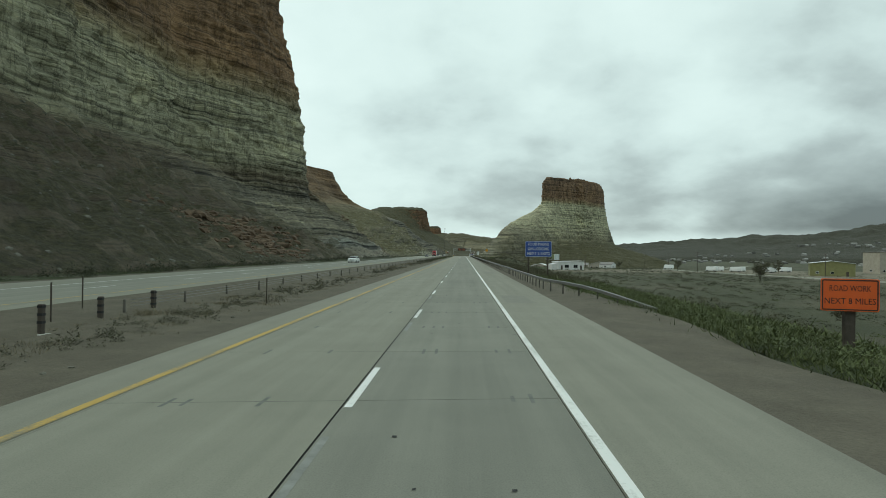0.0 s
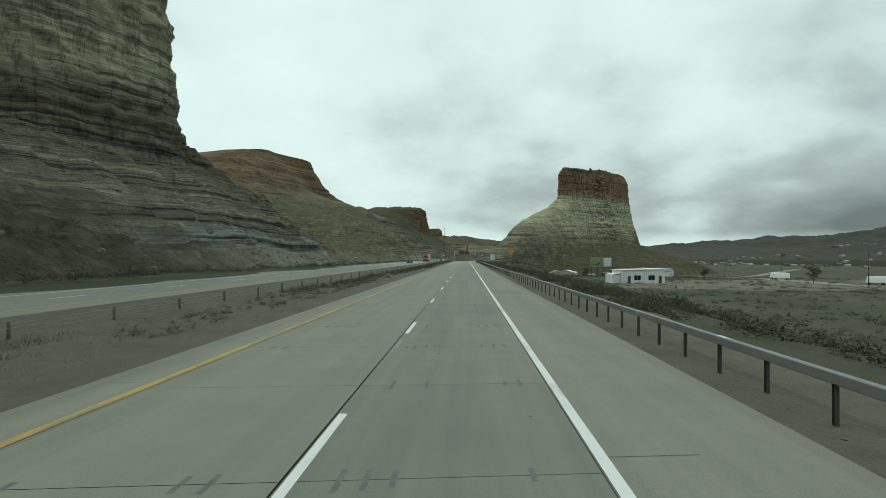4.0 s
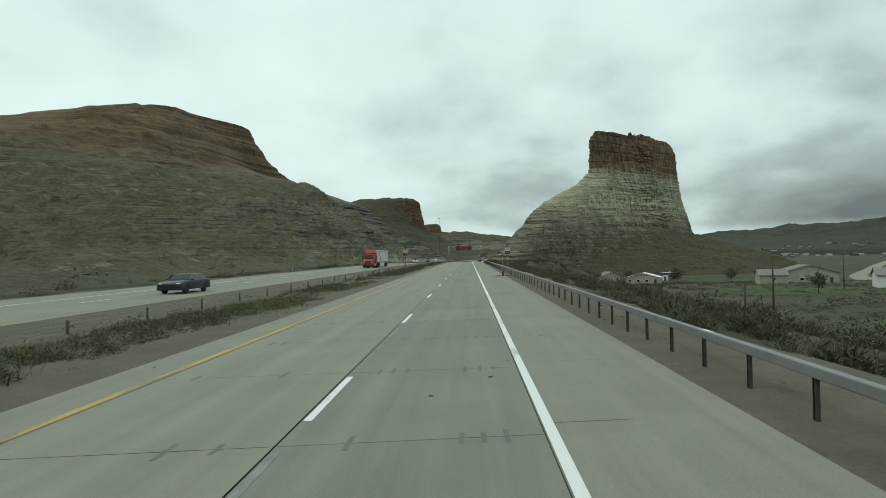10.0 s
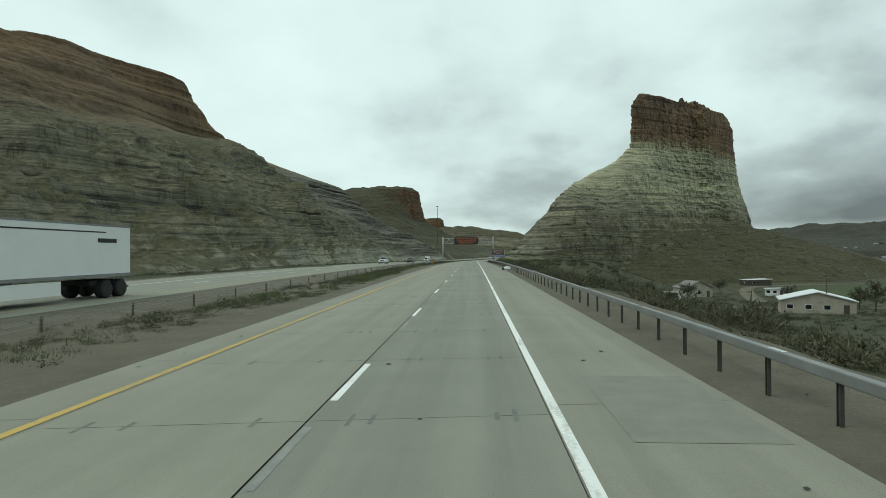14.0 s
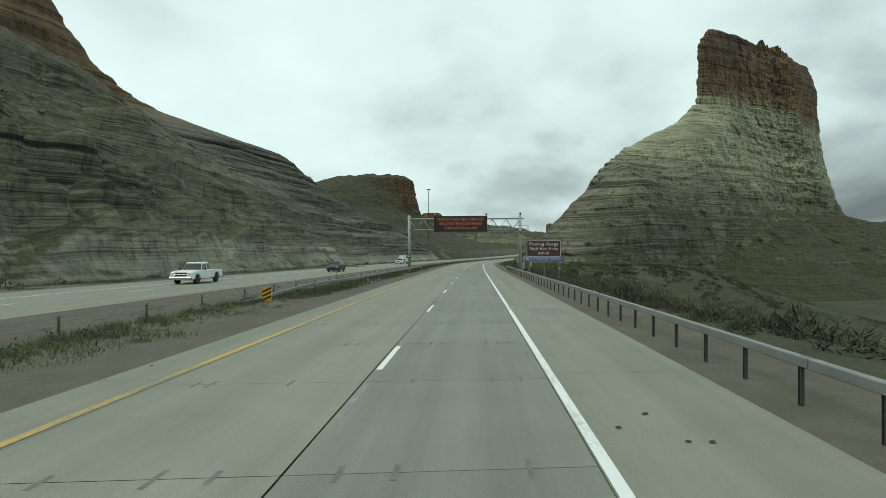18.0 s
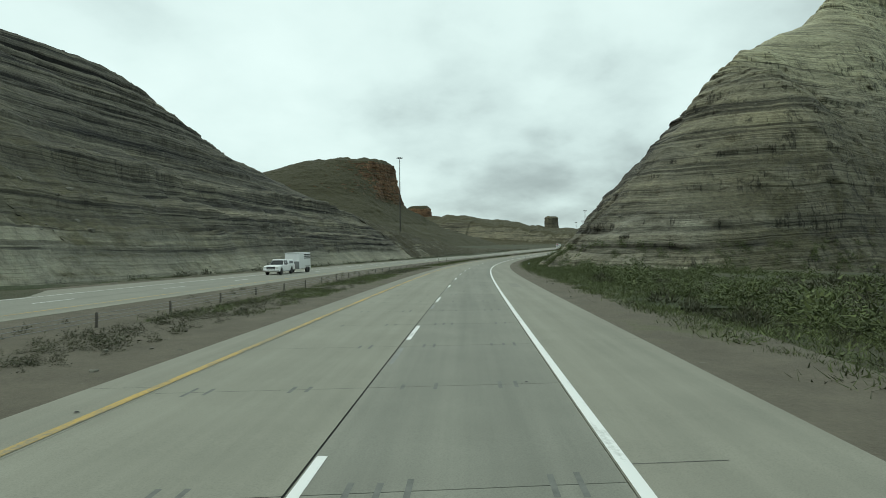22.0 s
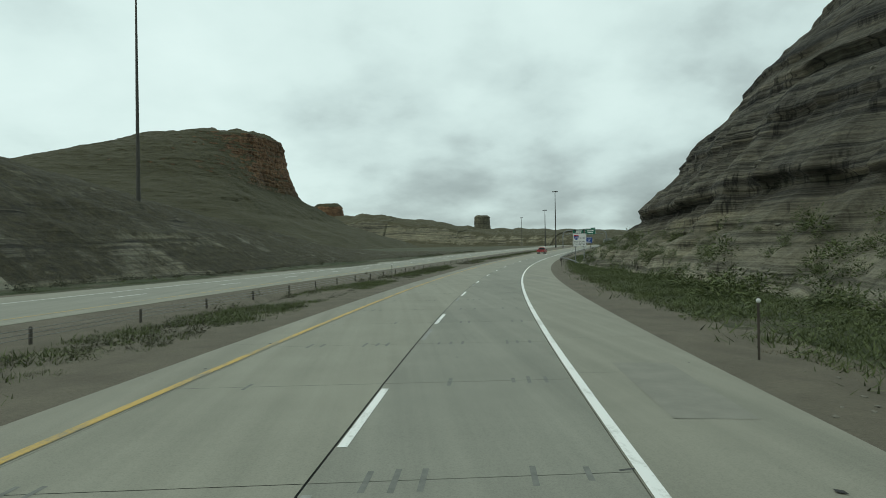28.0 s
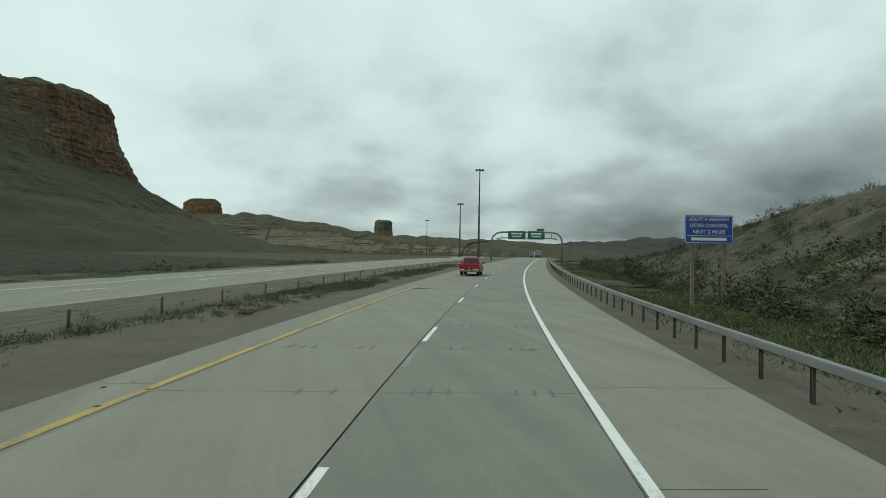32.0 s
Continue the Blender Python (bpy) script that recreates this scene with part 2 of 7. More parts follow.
    up = noise_node(t, stretch(t, pos, (0.26, 0.26, 0.035)), 1.0, 5.0, 0.62)
    rift = math_node(t, "ABSOLUTE", math_node(t, "SUBTRACT", up.outputs["Fac"], 0.5))
    rifts = ramp_node(t, rift, ((0.0, (1 - joint,) * 3), (0.03, (0.95,) * 3), (0.12, (1.05,) * 3))).outputs[0]
    col = mix_node(t, steep, col, mix_node(t, 1.0, col, rifts, "MULTIPLY"))
    # wash marks that run down the slope
    wash = noise_node(t, stretch(t, pos, (0.035, 0.30, 0.03)), 1.0, 5.0, 0.65)
    col = mix_node(t, 0.7, col, ramp_node(t, wash.outputs["Fac"], ((0.30, (0.70, 0.69, 0.68)), (0.46, (0.96,) * 3), (0.56, (1.04,) * 3), (0.70, (1.28, 1.27, 1.20)))).outputs[0], "MULTIPLY")
    # rubble and slumped dust on what is not steep
    rub = noise_node(t, pos, 1.1, 9.0, 0.76)
    col = mix_node(t, rubble, col, ramp_node(t, rub.outputs["Fac"], ((0.34, (0.24, 0.235, 0.23)), (0.44, (0.80,) * 3), (0.56, (1.08,) * 3), (0.68, (1.55, 1.54, 1.48)))).outputs[0], "MULTIPLY")
    blot = noise_node(t, pos, 0.035, 6.0, 0.62)
    col = mix_node(t, 0.8, col, ramp_node(t, blot.outputs["Fac"], ((0.32, (0.70, 0.69, 0.66)), (0.5, (1, 1, 1)), (0.68, (1.32, 1.30, 1.20)))).outputs[0], "MULTIPLY")
    if cut:  # a second, finer set of lines: the shale ledges' shade and highlights, painted
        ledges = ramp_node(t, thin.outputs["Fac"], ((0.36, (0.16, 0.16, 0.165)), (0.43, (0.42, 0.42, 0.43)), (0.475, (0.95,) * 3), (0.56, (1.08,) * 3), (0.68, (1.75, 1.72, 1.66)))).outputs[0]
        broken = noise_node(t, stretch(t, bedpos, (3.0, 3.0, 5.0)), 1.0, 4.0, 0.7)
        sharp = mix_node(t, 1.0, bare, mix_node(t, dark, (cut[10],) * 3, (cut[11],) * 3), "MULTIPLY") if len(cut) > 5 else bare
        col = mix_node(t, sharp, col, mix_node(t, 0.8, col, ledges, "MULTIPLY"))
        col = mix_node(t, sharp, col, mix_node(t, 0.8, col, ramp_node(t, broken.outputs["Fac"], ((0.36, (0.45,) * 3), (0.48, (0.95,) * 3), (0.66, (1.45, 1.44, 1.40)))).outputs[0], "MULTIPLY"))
    if toe:  # pale dust heaped along the foot
        side = ramp_node(t, math_node(t, "DIVIDE", math_node(t, "SUBTRACT", past, toe[0]), toe[1] - toe[0]), ((0.0, (0, 0, 0)), (1.0, (1, 1, 1)))).outputs[0]
        if len(cut) > 5 and cut[11] < cut[10]:
            side = mix_node(t, dark, side, (0, 0, 0))
        ragged = math_node(t, "ADD", above, math_node(t, "MULTIPLY", wash.outputs["Fac"], 9.0))
        low = ramp_node(t, math_node(t, "DIVIDE", ragged, 20.0), ((0.46, (1, 1, 1)), (0.60, (0, 0, 0)))).outputs[0]
        col = mix_node(t, mix_node(t, 1.0, side, low, "MULTIPLY"), col, mix_node(t, 1.0, col, toe[2], "MULTIPLY"))
    if grass:
        tuft = noise_node(t, pos, 0.11, 8.0, 0.74)
        g = math_node(t, "ADD", math_node(t, "MULTIPLY", nrm.outputs["Z"], 0.65), math_node(t, "MULTIPLY", tuft.outputs["Fac"], 0.9))
        gm = ramp_node(t, g, ((0.96 - grass * 0.4, (0, 0, 0)), (1.10 - grass * 0.4, (1, 1, 1)))).outputs[0]
        if grass_top:  # scrub thins out higher up
            gm = mix_node(t, 1.0, gm, ramp_node(t, math_node(t, "DIVIDE", z, grass_top * 2), ((0.35, (1, 1, 1)), (0.6, (0.12, 0.12, 0.12)))).outputs[0], "MULTIPLY")
        if cut:
            gm = mix_node(t, mix_node(t, 1.0, side, (0.85, 0.85, 0.85), "MULTIPLY"), gm, (0.0, 0.0, 0.0))
        gv = noise_node(t, pos, 1.1, 7.0, 0.78)
        gc = ramp_node(t, gv.outputs["Fac"], ((0.34, tuple(c * 0.4 for c in grass_color)), (0.52, grass_color), (0.72, tuple(c * 1.9 for c in grass_color)))).outputs[0]
        col = mix_node(t, gm, col, gc)
    t.links.new(mix_node(t, 1.0, col, (1.05, 1.0, 0.90), "MULTIPLY"), b.inputs["Base Color"])
    rise = math_node(t, "ADD", math_node(t, "MULTIPLY", thin.outputs["Fac"], 1.3), math_node(t, "MULTIPLY", rub.outputs["Fac"], puff))
    rise = math_node(t, "ADD", rise, math_node(t, "MULTIPLY", hue.outputs[0], 0.25))
    rise = math_node(t, "ADD", rise, math_node(t, "MULTIPLY", seam.outputs["Fac"], 0.5))
    bump_node(t, b, rise, 1.0, 1.1)
    return m


TALUS = (0.135, 0.117, 0.088)
RED = (0.205, 0.135, 0.088)
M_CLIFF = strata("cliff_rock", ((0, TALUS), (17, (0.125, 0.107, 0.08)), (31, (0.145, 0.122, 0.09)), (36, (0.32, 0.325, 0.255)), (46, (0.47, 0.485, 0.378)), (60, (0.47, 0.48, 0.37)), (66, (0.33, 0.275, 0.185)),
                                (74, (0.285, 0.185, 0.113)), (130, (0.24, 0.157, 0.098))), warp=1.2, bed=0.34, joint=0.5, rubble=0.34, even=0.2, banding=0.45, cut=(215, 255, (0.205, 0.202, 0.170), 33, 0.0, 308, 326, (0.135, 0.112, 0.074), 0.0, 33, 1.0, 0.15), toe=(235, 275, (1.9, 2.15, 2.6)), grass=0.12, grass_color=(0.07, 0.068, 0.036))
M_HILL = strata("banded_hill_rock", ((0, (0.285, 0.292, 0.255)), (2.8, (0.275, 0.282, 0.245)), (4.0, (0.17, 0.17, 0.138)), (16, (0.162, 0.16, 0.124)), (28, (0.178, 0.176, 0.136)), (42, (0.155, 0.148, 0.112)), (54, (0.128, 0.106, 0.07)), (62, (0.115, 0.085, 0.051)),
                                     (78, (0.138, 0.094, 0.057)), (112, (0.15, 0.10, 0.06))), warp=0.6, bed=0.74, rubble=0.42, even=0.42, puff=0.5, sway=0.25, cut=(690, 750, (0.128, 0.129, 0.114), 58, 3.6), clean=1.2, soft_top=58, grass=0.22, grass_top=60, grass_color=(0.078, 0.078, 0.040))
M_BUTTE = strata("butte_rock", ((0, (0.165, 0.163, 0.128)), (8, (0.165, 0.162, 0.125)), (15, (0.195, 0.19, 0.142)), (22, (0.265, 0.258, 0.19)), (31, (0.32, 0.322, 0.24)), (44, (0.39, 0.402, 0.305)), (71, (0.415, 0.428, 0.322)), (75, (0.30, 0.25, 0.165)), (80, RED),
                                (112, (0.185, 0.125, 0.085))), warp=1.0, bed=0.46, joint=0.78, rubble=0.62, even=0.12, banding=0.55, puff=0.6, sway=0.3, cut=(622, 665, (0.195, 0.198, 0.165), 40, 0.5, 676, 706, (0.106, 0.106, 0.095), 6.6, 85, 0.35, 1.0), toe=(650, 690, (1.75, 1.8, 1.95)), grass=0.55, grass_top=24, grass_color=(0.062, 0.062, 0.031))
M_FAR = strata("far_butte_rock", ((0, (0.13, 0.125, 0.10)), (24, (0.14, 0.132, 0.10)), (48, (0.115, 0.092, 0.06)), (60, (0.165, 0.10, 0.06)), (76, (0.205, 0.122, 0.074)), (102, (0.165, 0.1, 0.062))),
               bed=0.5, joint=0.7, rubble=0.45, puff=0.6, grass=0.66, grass_color=(0.046, 0.046, 0.022))
M_MESA = strata("grey_mesa_rock", ((0, (0.25, 0.25, 0.21)), (2, (0.22, 0.22, 0.18)), (4, (0.155, 0.152, 0.12)), (20, (0.20, 0.198, 0.16)), (34, (0.16, 0.158, 0.125)), (70, (0.17, 0.165, 0.125))), warp=1.0, bed=0.8, rubble=0.7, even=0.9, grass=0.2, grass_color=(0.06, 0.058, 0.03))
M_DIST = strata("distant_mesa_soil", ((0, (0.042, 0.044, 0.037)), (60, (0.04, 0.043, 0.039)), (200, (0.038, 0.041, 0.04))), rubble=0.4, grass=0.3, grass_color=(0.03, 0.032, 0.021))


def earth(name, lo, hi, tuft, amount=0.5, scale=0.35):
    m, t, b = nodes_of(name, 0.97)
    pos = t.nodes.new("ShaderNodeNewGeometry").outputs["Position"]
    a, c, d = noise_node(t, pos, scale * 0.12, 5.0, 0.6), noise_node(t, pos, scale, 8.0, 0.68), noise_node(t, pos, scale * 22, 4.0, 0.7)
    soil = ramp_node(t, c.outputs["Fac"], ((0.3, lo), (0.7, hi))).outputs[0]
    mask = ramp_node(t, math_node(t, "ADD", math_node(t, "MULTIPLY", a.outputs["Fac"], 0.8), math_node(t, "MULTIPLY", c.outputs["Fac"], 0.5)),
                     ((0.80 - amount * 0.4, (0, 0, 0)), (0.92 - amount * 0.4, (1, 1, 1)))).outputs[0]
    green = ramp_node(t, d.outputs["Fac"], ((0.3, tuple(v * 0.5 for v in tuft)), (0.7, tuple(v * 1.5 for v in tuft)))).outputs[0]
    n = t.nodes.new("ShaderNodeMix")
    n.data_type = "RGBA"
    links(t, (mask, n.inputs[0]), (soil, n.inputs[6]), (green, n.inputs[7]))
    grit = ramp_node(t, d.outputs["Fac"], ((0.25, (0.7, 0.7, 0.7)), (0.75, (1.2, 1.2, 1.2)))).outputs[0]
    links(t, (mix_node(t, 1.0, mix_node(t, 0.7, n.outputs[2], grit, "MULTIPLY"), (1.03, 1.0, 0.90), "MULTIPLY"), b.inputs["Base Color"]))
    bump_node(t, b, d.outputs["Fac"], 0.6, 0.08)
    return m


M_GROUND = earth("valley_ground", (0.040, 0.040, 0.022), (0.088, 0.084, 0.052), (0.034, 0.040, 0.016), 0.62, 0.30)
M_VERGE = earth("gravel_verge", (0.083, 0.076, 0.060), (0.135, 0.124, 0.101), (0.07, 0.085, 0.03), 0.05, 0.6)

M_TURF = earth("sparse_green_turf", (0.066, 0.062, 0.045), (0.105, 0.098, 0.075), (0.030, 0.042, 0.014), 0.66, 1.7)

M_BANK = earth("scrubby_bank_soil", (0.05, 0.047, 0.032), (0.125, 0.118, 0.086), (0.032, 0.038, 0.016), 0.5, 0.5)


def concrete(name, lo, hi):
    m, t, b = nodes_of(name, 0.86)
    geo = t.nodes.new("ShaderNodeNewGeometry")
    pos = geo.outputs["Position"]
    long = noise_node(t, stretch(t, pos, (1.4, 0.035, 1.0)), 1.0, 5.0, 0.6)
    blot = noise_node(t, pos, 0.5, 6.0, 0.6)
    grit = noise_node(t, pos, 45.0, 3.0, 0.7)
    c = ramp_node(t, long.outputs["Fac"], ((0.3, lo), (0.7, hi))).outputs[0]
    c = mix_node(t, 0.6, c, ramp_node(t, blot.outputs["Fac"], ((0.3, (0.85, 0.85, 0.85)), (0.7, (1.08, 1.08, 1.08)))).outputs[0], "MULTIPLY")
    c = mix_node(t, 0.7, c, ramp_node(t, grit.outputs["Fac"], ((0.28, (0.72, 0.72, 0.72)), (0.5, (1, 1, 1)), (0.75, (1.15, 1.15, 1.15)))).outputs[0], "MULTIPLY")
    rnd = t.nodes.new("ShaderNodeObjectInfo")
    c = mix_node(t, 1.0, c, ramp_node(t, rnd.outputs["Random"], ((0.0, (0.94, 0.94, 0.94)), (1.0, (1.05, 1.05, 1.04)))).outputs[0], "MULTIPLY")
    c = mix_node(t, 1.0, c, (1.09, 1.05, 0.97), "MULTIPLY")
    links(t, (c, b.inputs["Base Color"]))
    bump_node(t, b, grit.outputs["Fac"], 0.35, 0.01)
    return m


def worn_paint(name, paint, under, least=0.40):
    """Road paint, scuffed through to the concrete in streaks."""
    m, t, b = nodes_of(name, 0.75)
    pos = t.nodes.new("ShaderNodeNewGeometry").outputs["Position"]
    wear = noise_node(t, stretch(t, pos, (2.5, 0.45, 1.0)), 1.0, 6.0, 0.68)
    chip = noise_node(t, pos, 14.0, 4.0, 0.7)
    both_ = math_node(t, "ADD", math_node(t, "MULTIPLY", wear.outputs["Fac"], 0.7), math_node(t, "MULTIPLY", chip.outputs["Fac"], 0.3))
    links(t, (ramp_node(t, both_, ((least, under), (least + 0.13, paint))).outputs[0], b.inputs["Base Color"]))
    return m


M_ROAD = concrete("road_concrete", (0.182, 0.190, 0.166), (0.232, 0.24, 0.212))
M_SHOULDER = concrete("shoulder_concrete", (0.182, 0.189, 0.165), (0.236, 0.243, 0.213))
M_LANE = concrete("lane_concrete", (0.164, 0.174, 0.158), (0.217, 0.228, 0.206))
M_JOINT = plain("joint_tar", (0.06, 0.062, 0.058), 0.9)
M_WHITE = worn_paint("white_road_paint", (0.74, 0.76, 0.74), (0.42, 0.43, 0.40), 0.36)
M_OLDW = plain("worn_road_paint", (0.24, 0.25, 0.232), 0.8, vary=0.3, scale=3.0)
M_YELL = worn_paint("yellow_road_paint", (0.47, 0.32, 0.085), (0.22, 0.20, 0.14))
M_STEEL = plain("galvanised_steel", (0.215, 0.225, 0.225), 0.6, 0.2, 1.5, 0.2)
M_TRUSS = plain("galvanised_truss_steel", (0.36, 0.375, 0.375), 0.55, 0.2, 1.5, 0.15)
M_POST = plain("weathered_post", (0.11, 0.10, 0.085), 0.85, 0.0, 3.0, 0.3)
M_SLOT = plain("slot_mortar", (0.150, 0.157, 0.142), 0.9, vary=0.3)
M_PATCH = plain("shoulder_patch", (0.205, 0.204, 0.172), 0.9, vary=0.15, scale=2.0)
M_RUBBER = plain("black_rubber", (0.022, 0.022, 0.022), 0.8)
M_WOOD = plain("weathered_timber", (0.20, 0.175, 0.145), 0.9, 0.0, 5.0, 0.35, 0.3)
M_TIMBER_DARK = plain("creosoted_timber", (0.075, 0.062, 0.05), 0.9, 0.0, 5.0, 0.35, 0.3)
M_SIGNW = plain("white_sign_sheet", (0.72, 0.74, 0.73), 0.45, 0.0, 2.0, 0.08)
M_SIGNB = plain("blue_sign_sheet", (0.02, 0.07, 0.30), 0.4, 0.0, 2.0, 0.12)
M_SIGNBR = plain("brown_sign_sheet", (0.085, 0.036, 0.022), 0.45, 0.0, 2.0, 0.12)
M_SIGNG = plain("green_sign_sheet", (0.012, 0.12, 0.075), 0.45, 0.0, 2.0, 0.12)
M_SIGNO = plain("orange_sign_sheet", (0.80, 0.13, 0.02), 0.45, 0.0, 2.0, 0.1)
M_SIGNY = plain("amber_sign_sheet", (0.72, 0.33, 0.012), 0.45, 0.0, 2.0, 0.1)
M_SIGNR = plain("red_sign_sheet", (0.42, 0.02, 0.03), 0.45, 0.0, 2.0, 0.1)
M_INK = plain("black_sign_ink", (0.015, 0.015, 0.017), 0.5)
M_BACK = plain("bare_sign_back", (0.34, 0.29, 0.17), 0.6, 0.1, 1.5, 0.2)
M_PANEL = plain("dark_display_glass", (0.022, 0.016, 0.013), 0.35, 0.0, 8.0, 0.3)
M_HOOD = plain("black_lamp_hood", (0.02, 0.02, 0.022), 0.6)
M_AMBER = plain("amber_lens", (0.70, 0.30, 0.03), 0.25)
M_WHITEP = plain("white_car_paint", (0.72, 0.74, 0.74), 0.3, 0.0, 1.0, 0.05)
M_REDP = plain("red_car_paint", (0.36, 0.012, 0.016), 0.28, 0.0, 1.0, 0.1)
M_DARKP = plain("dark_car_paint", (0.025, 0.028, 0.035), 0.3, 0.0, 1.0, 0.1)
M_CHROME = plain("chrome", (0.62, 0.63, 0.64), 0.18, 1.0, 3.0, 0.1)
M_TYRE = plain("tyre_rubber", (0.02, 0.02, 0.02), 0.85)
M_RIM = plain("alloy_rim", (0.45, 0.46, 0.47), 0.35, 0.8, 4.0, 0.15)
M_GLASS = plain("tinted_glass", (0.012, 0.015, 0.017), 0.08)
M_TAIL = plain("red_tail_lens", (0.42, 0.01, 0.012), 0.25)
M_LAMP = plain("clear_lamp_lens", (0.65, 0.67, 0.66), 0.15)
M_WALLW = plain("white_painted_wall", (0.66, 0.67, 0.66), 0.7, 0.0, 0.8, 0.12)
M_WALLO = plain("olive_painted_wall", (0.20, 0.20, 0.085), 0.8, 0.0, 0.8, 0.2)
M_WALLT = plain("tan_painted_wall", (0.36, 0.33, 0.27), 0.8, 0.0, 0.8, 0.2)
M_ROOFW = plain("white_metal_roof", (0.74, 0.76, 0.78), 0.4, 0.2, 0.5, 0.1)
M_ROOFG = plain("grey_shingle_roof", (0.20, 0.19, 0.18), 0.85, 0.0, 2.0, 0.3)
M_CAST = plain("pale_concrete_block", (0.42, 0.42, 0.39), 0.9, 0.0, 3.0, 0.25)


def emitting(name, color, strength):
    m, t, b = nodes_of(name, 0.5)
    b.inputs["Base Color"].default_value = (*[c * 0.2 for c in color], 1)
    b.inputs["Emission Color"].default_value = (*color, 1)
    b.inputs["Emission Strength"].default_value = strength
    return m


M_LED = emitting("amber_display_dots", (1.0, 0.30, 0.13), 0.22)


def leaf(name, lo, hi):
    m, t, b = nodes_of(name, 0.8)
    g = t.nodes.new("ShaderNodeNewGeometry")
    r = ramp_node(t, g.outputs["Random Per Island"], ((0.0, lo), (0.6, tuple((a + c) / 2 for a, c in zip(lo, hi))), (1.0, hi))).outputs[0]
    n = noise_node(t, g.outputs["Position"], 0.35, 4.0)
    links(t, (mix_node(t, 0.6, r, ramp_node(t, n.outputs["Fac"], ((0.3, (0.65, 0.65, 0.6)), (0.7, (1.2, 1.2, 1.15)))).outputs[0], "MULTIPLY"), b.inputs["Base Color"]))
    return m


M_SAGE = leaf("sagebrush_leaf", (0.048, 0.048, 0.028), (0.115, 0.114, 0.068))
M_SCRUB = leaf("valley_scrub_leaf", (0.030, 0.031, 0.016), (0.080, 0.080, 0.042))
M_FEATHER = leaf("feathery_brush_leaf", (0.060, 0.060, 0.034), (0.135, 0.134, 0.080))
M_BRUSH = leaf("dark_brush_leaf", (0.032, 0.035, 0.018), (0.085, 0.089, 0.047))
M_DARKB = leaf("dark_bush_leaf", (0.026, 0.030, 0.015), (0.082, 0.088, 0.046))
M_BUSH = leaf("green_bush_leaf", (0.034, 0.048, 0.014), (0.12, 0.15, 0.052))
M_GRASS = leaf("green_grass_blade", (0.040, 0.055, 0.018), (0.125, 0.155, 0.055))
M_STRAW = leaf("dry_grass_blade", (0.10, 0.085, 0.05), (0.24, 0.205, 0.135))
M_STONE = plain("grey_boulder", (0.16, 0.155, 0.125), 0.95, 0.0, 1.2, 0.35, 0.4)
M_STONEO = plain("rust_boulder", (0.135, 0.092, 0.058), 0.95, 0.0, 0.6, 0.55, 0.4)
M_FIELD = earth("green_pasture", (0.034, 0.045, 0.014), (0.05, 0.068, 0.021), (0.042, 0.062, 0.018), 0.8, 0.25)
M_DIRT = earth("bare_yard_dirt", (0.11, 0.1, 0.076), (0.17, 0.155, 0.125), (0.05, 0.055, 0.028), 0.3, 0.4)

# ---- helpers for meshes ----
def hash3(i, j, k):
    n = (i * 374761393 + j * 668265263 + k * 2147483647 + 1013904223) & 0xFFFFFFFF
    n = ((n ^ (n >> 13)) * 1274126177) & 0xFFFFFFFF
    n = (n ^ (n >> 16)) & 0xFFFFFFFF
    return n / 4294967295.0


def vnoise(x, y, z):
    """Value noise from -1 to 1, over arrays."""
    xi, yi, zi = np.floor(x).astype(np.int64), np.floor(y).astype(np.int64), np.floor(z).astype(np.int64)
    u, v, w = x - xi, y - yi, z - zi
    u, v, w = u * u * (3 - 2 * u), v * v * (3 - 2 * v), w * w * (3 - 2 * w)
    total = 0
    for a in (0, 1):
        for b in (0, 1):
            for c in (0, 1):
                total = total + hash3(xi + a, yi + b, zi + c) * (u if a else 1 - u) * (v if b else 1 - v) * (w if c else 1 - w)
    return total * 2 - 1


def fbm(x, y, z, octaves=4, gain=0.5):
    total, amp = 0, 1.0
    for o in range(octaves):
        total = total + amp * vnoise(x * 2 ** o + 17.3 * o, y * 2 ** o + 5.1 * o, z * 2 ** o + 9.7 * o)
        amp *= gain
    return total


def smooth(a, b, t):
    t = np.clip((t - a) / (b - a), 0, 1)
    return t * t * (3 - 2 * t)


def mesh_of(name, verts, faces, mat, shade_smooth=True):
    me = bpy.data.meshes.new(name)
    verts = np.asarray(verts, dtype=np.float32).reshape(-1, 3)
    faces = np.asarray(faces, dtype=np.int32)
    n = len(faces)
    me.vertices.add(len(verts))
    me.vertices.foreach_set("co", verts.ravel())
    k = faces.shape[1]
    me.loops.add(n * k)
    me.loops.foreach_set("vertex_index", faces.ravel())
    me.polygons.add(n)
    me.polygons.foreach_set("loop_start", np.arange(0, n * k, k, dtype=np.int32))
    me.polygons.foreach_set("use_smooth", np.full(n, shade_smooth))
    me.update(calc_edges=True)
    me.validate()
    me.materials.append(mat)
    return me


def grid_faces(n, m, wrap=False):
    i = np.arange(n - 1 if not wrap else n)[:, None]
    j = np.arange(m - 1)[None, :]
    i2 = (i + 1) % n
    return np.stack([i * m + j, i2 * m + j, i2 * m + j + 1, i * m + j + 1], -1).reshape(-1, 4)


def grid_mesh(name, p, mat, wrap=False, flip=False, shade_smooth=True):
    n, m = p.shape[:2]
    f = grid_faces(n, m, wrap)
    if flip:
        f = f[:, ::-1]
    return mesh_of(name, p.reshape(-1, 3), f, mat, shade_smooth)


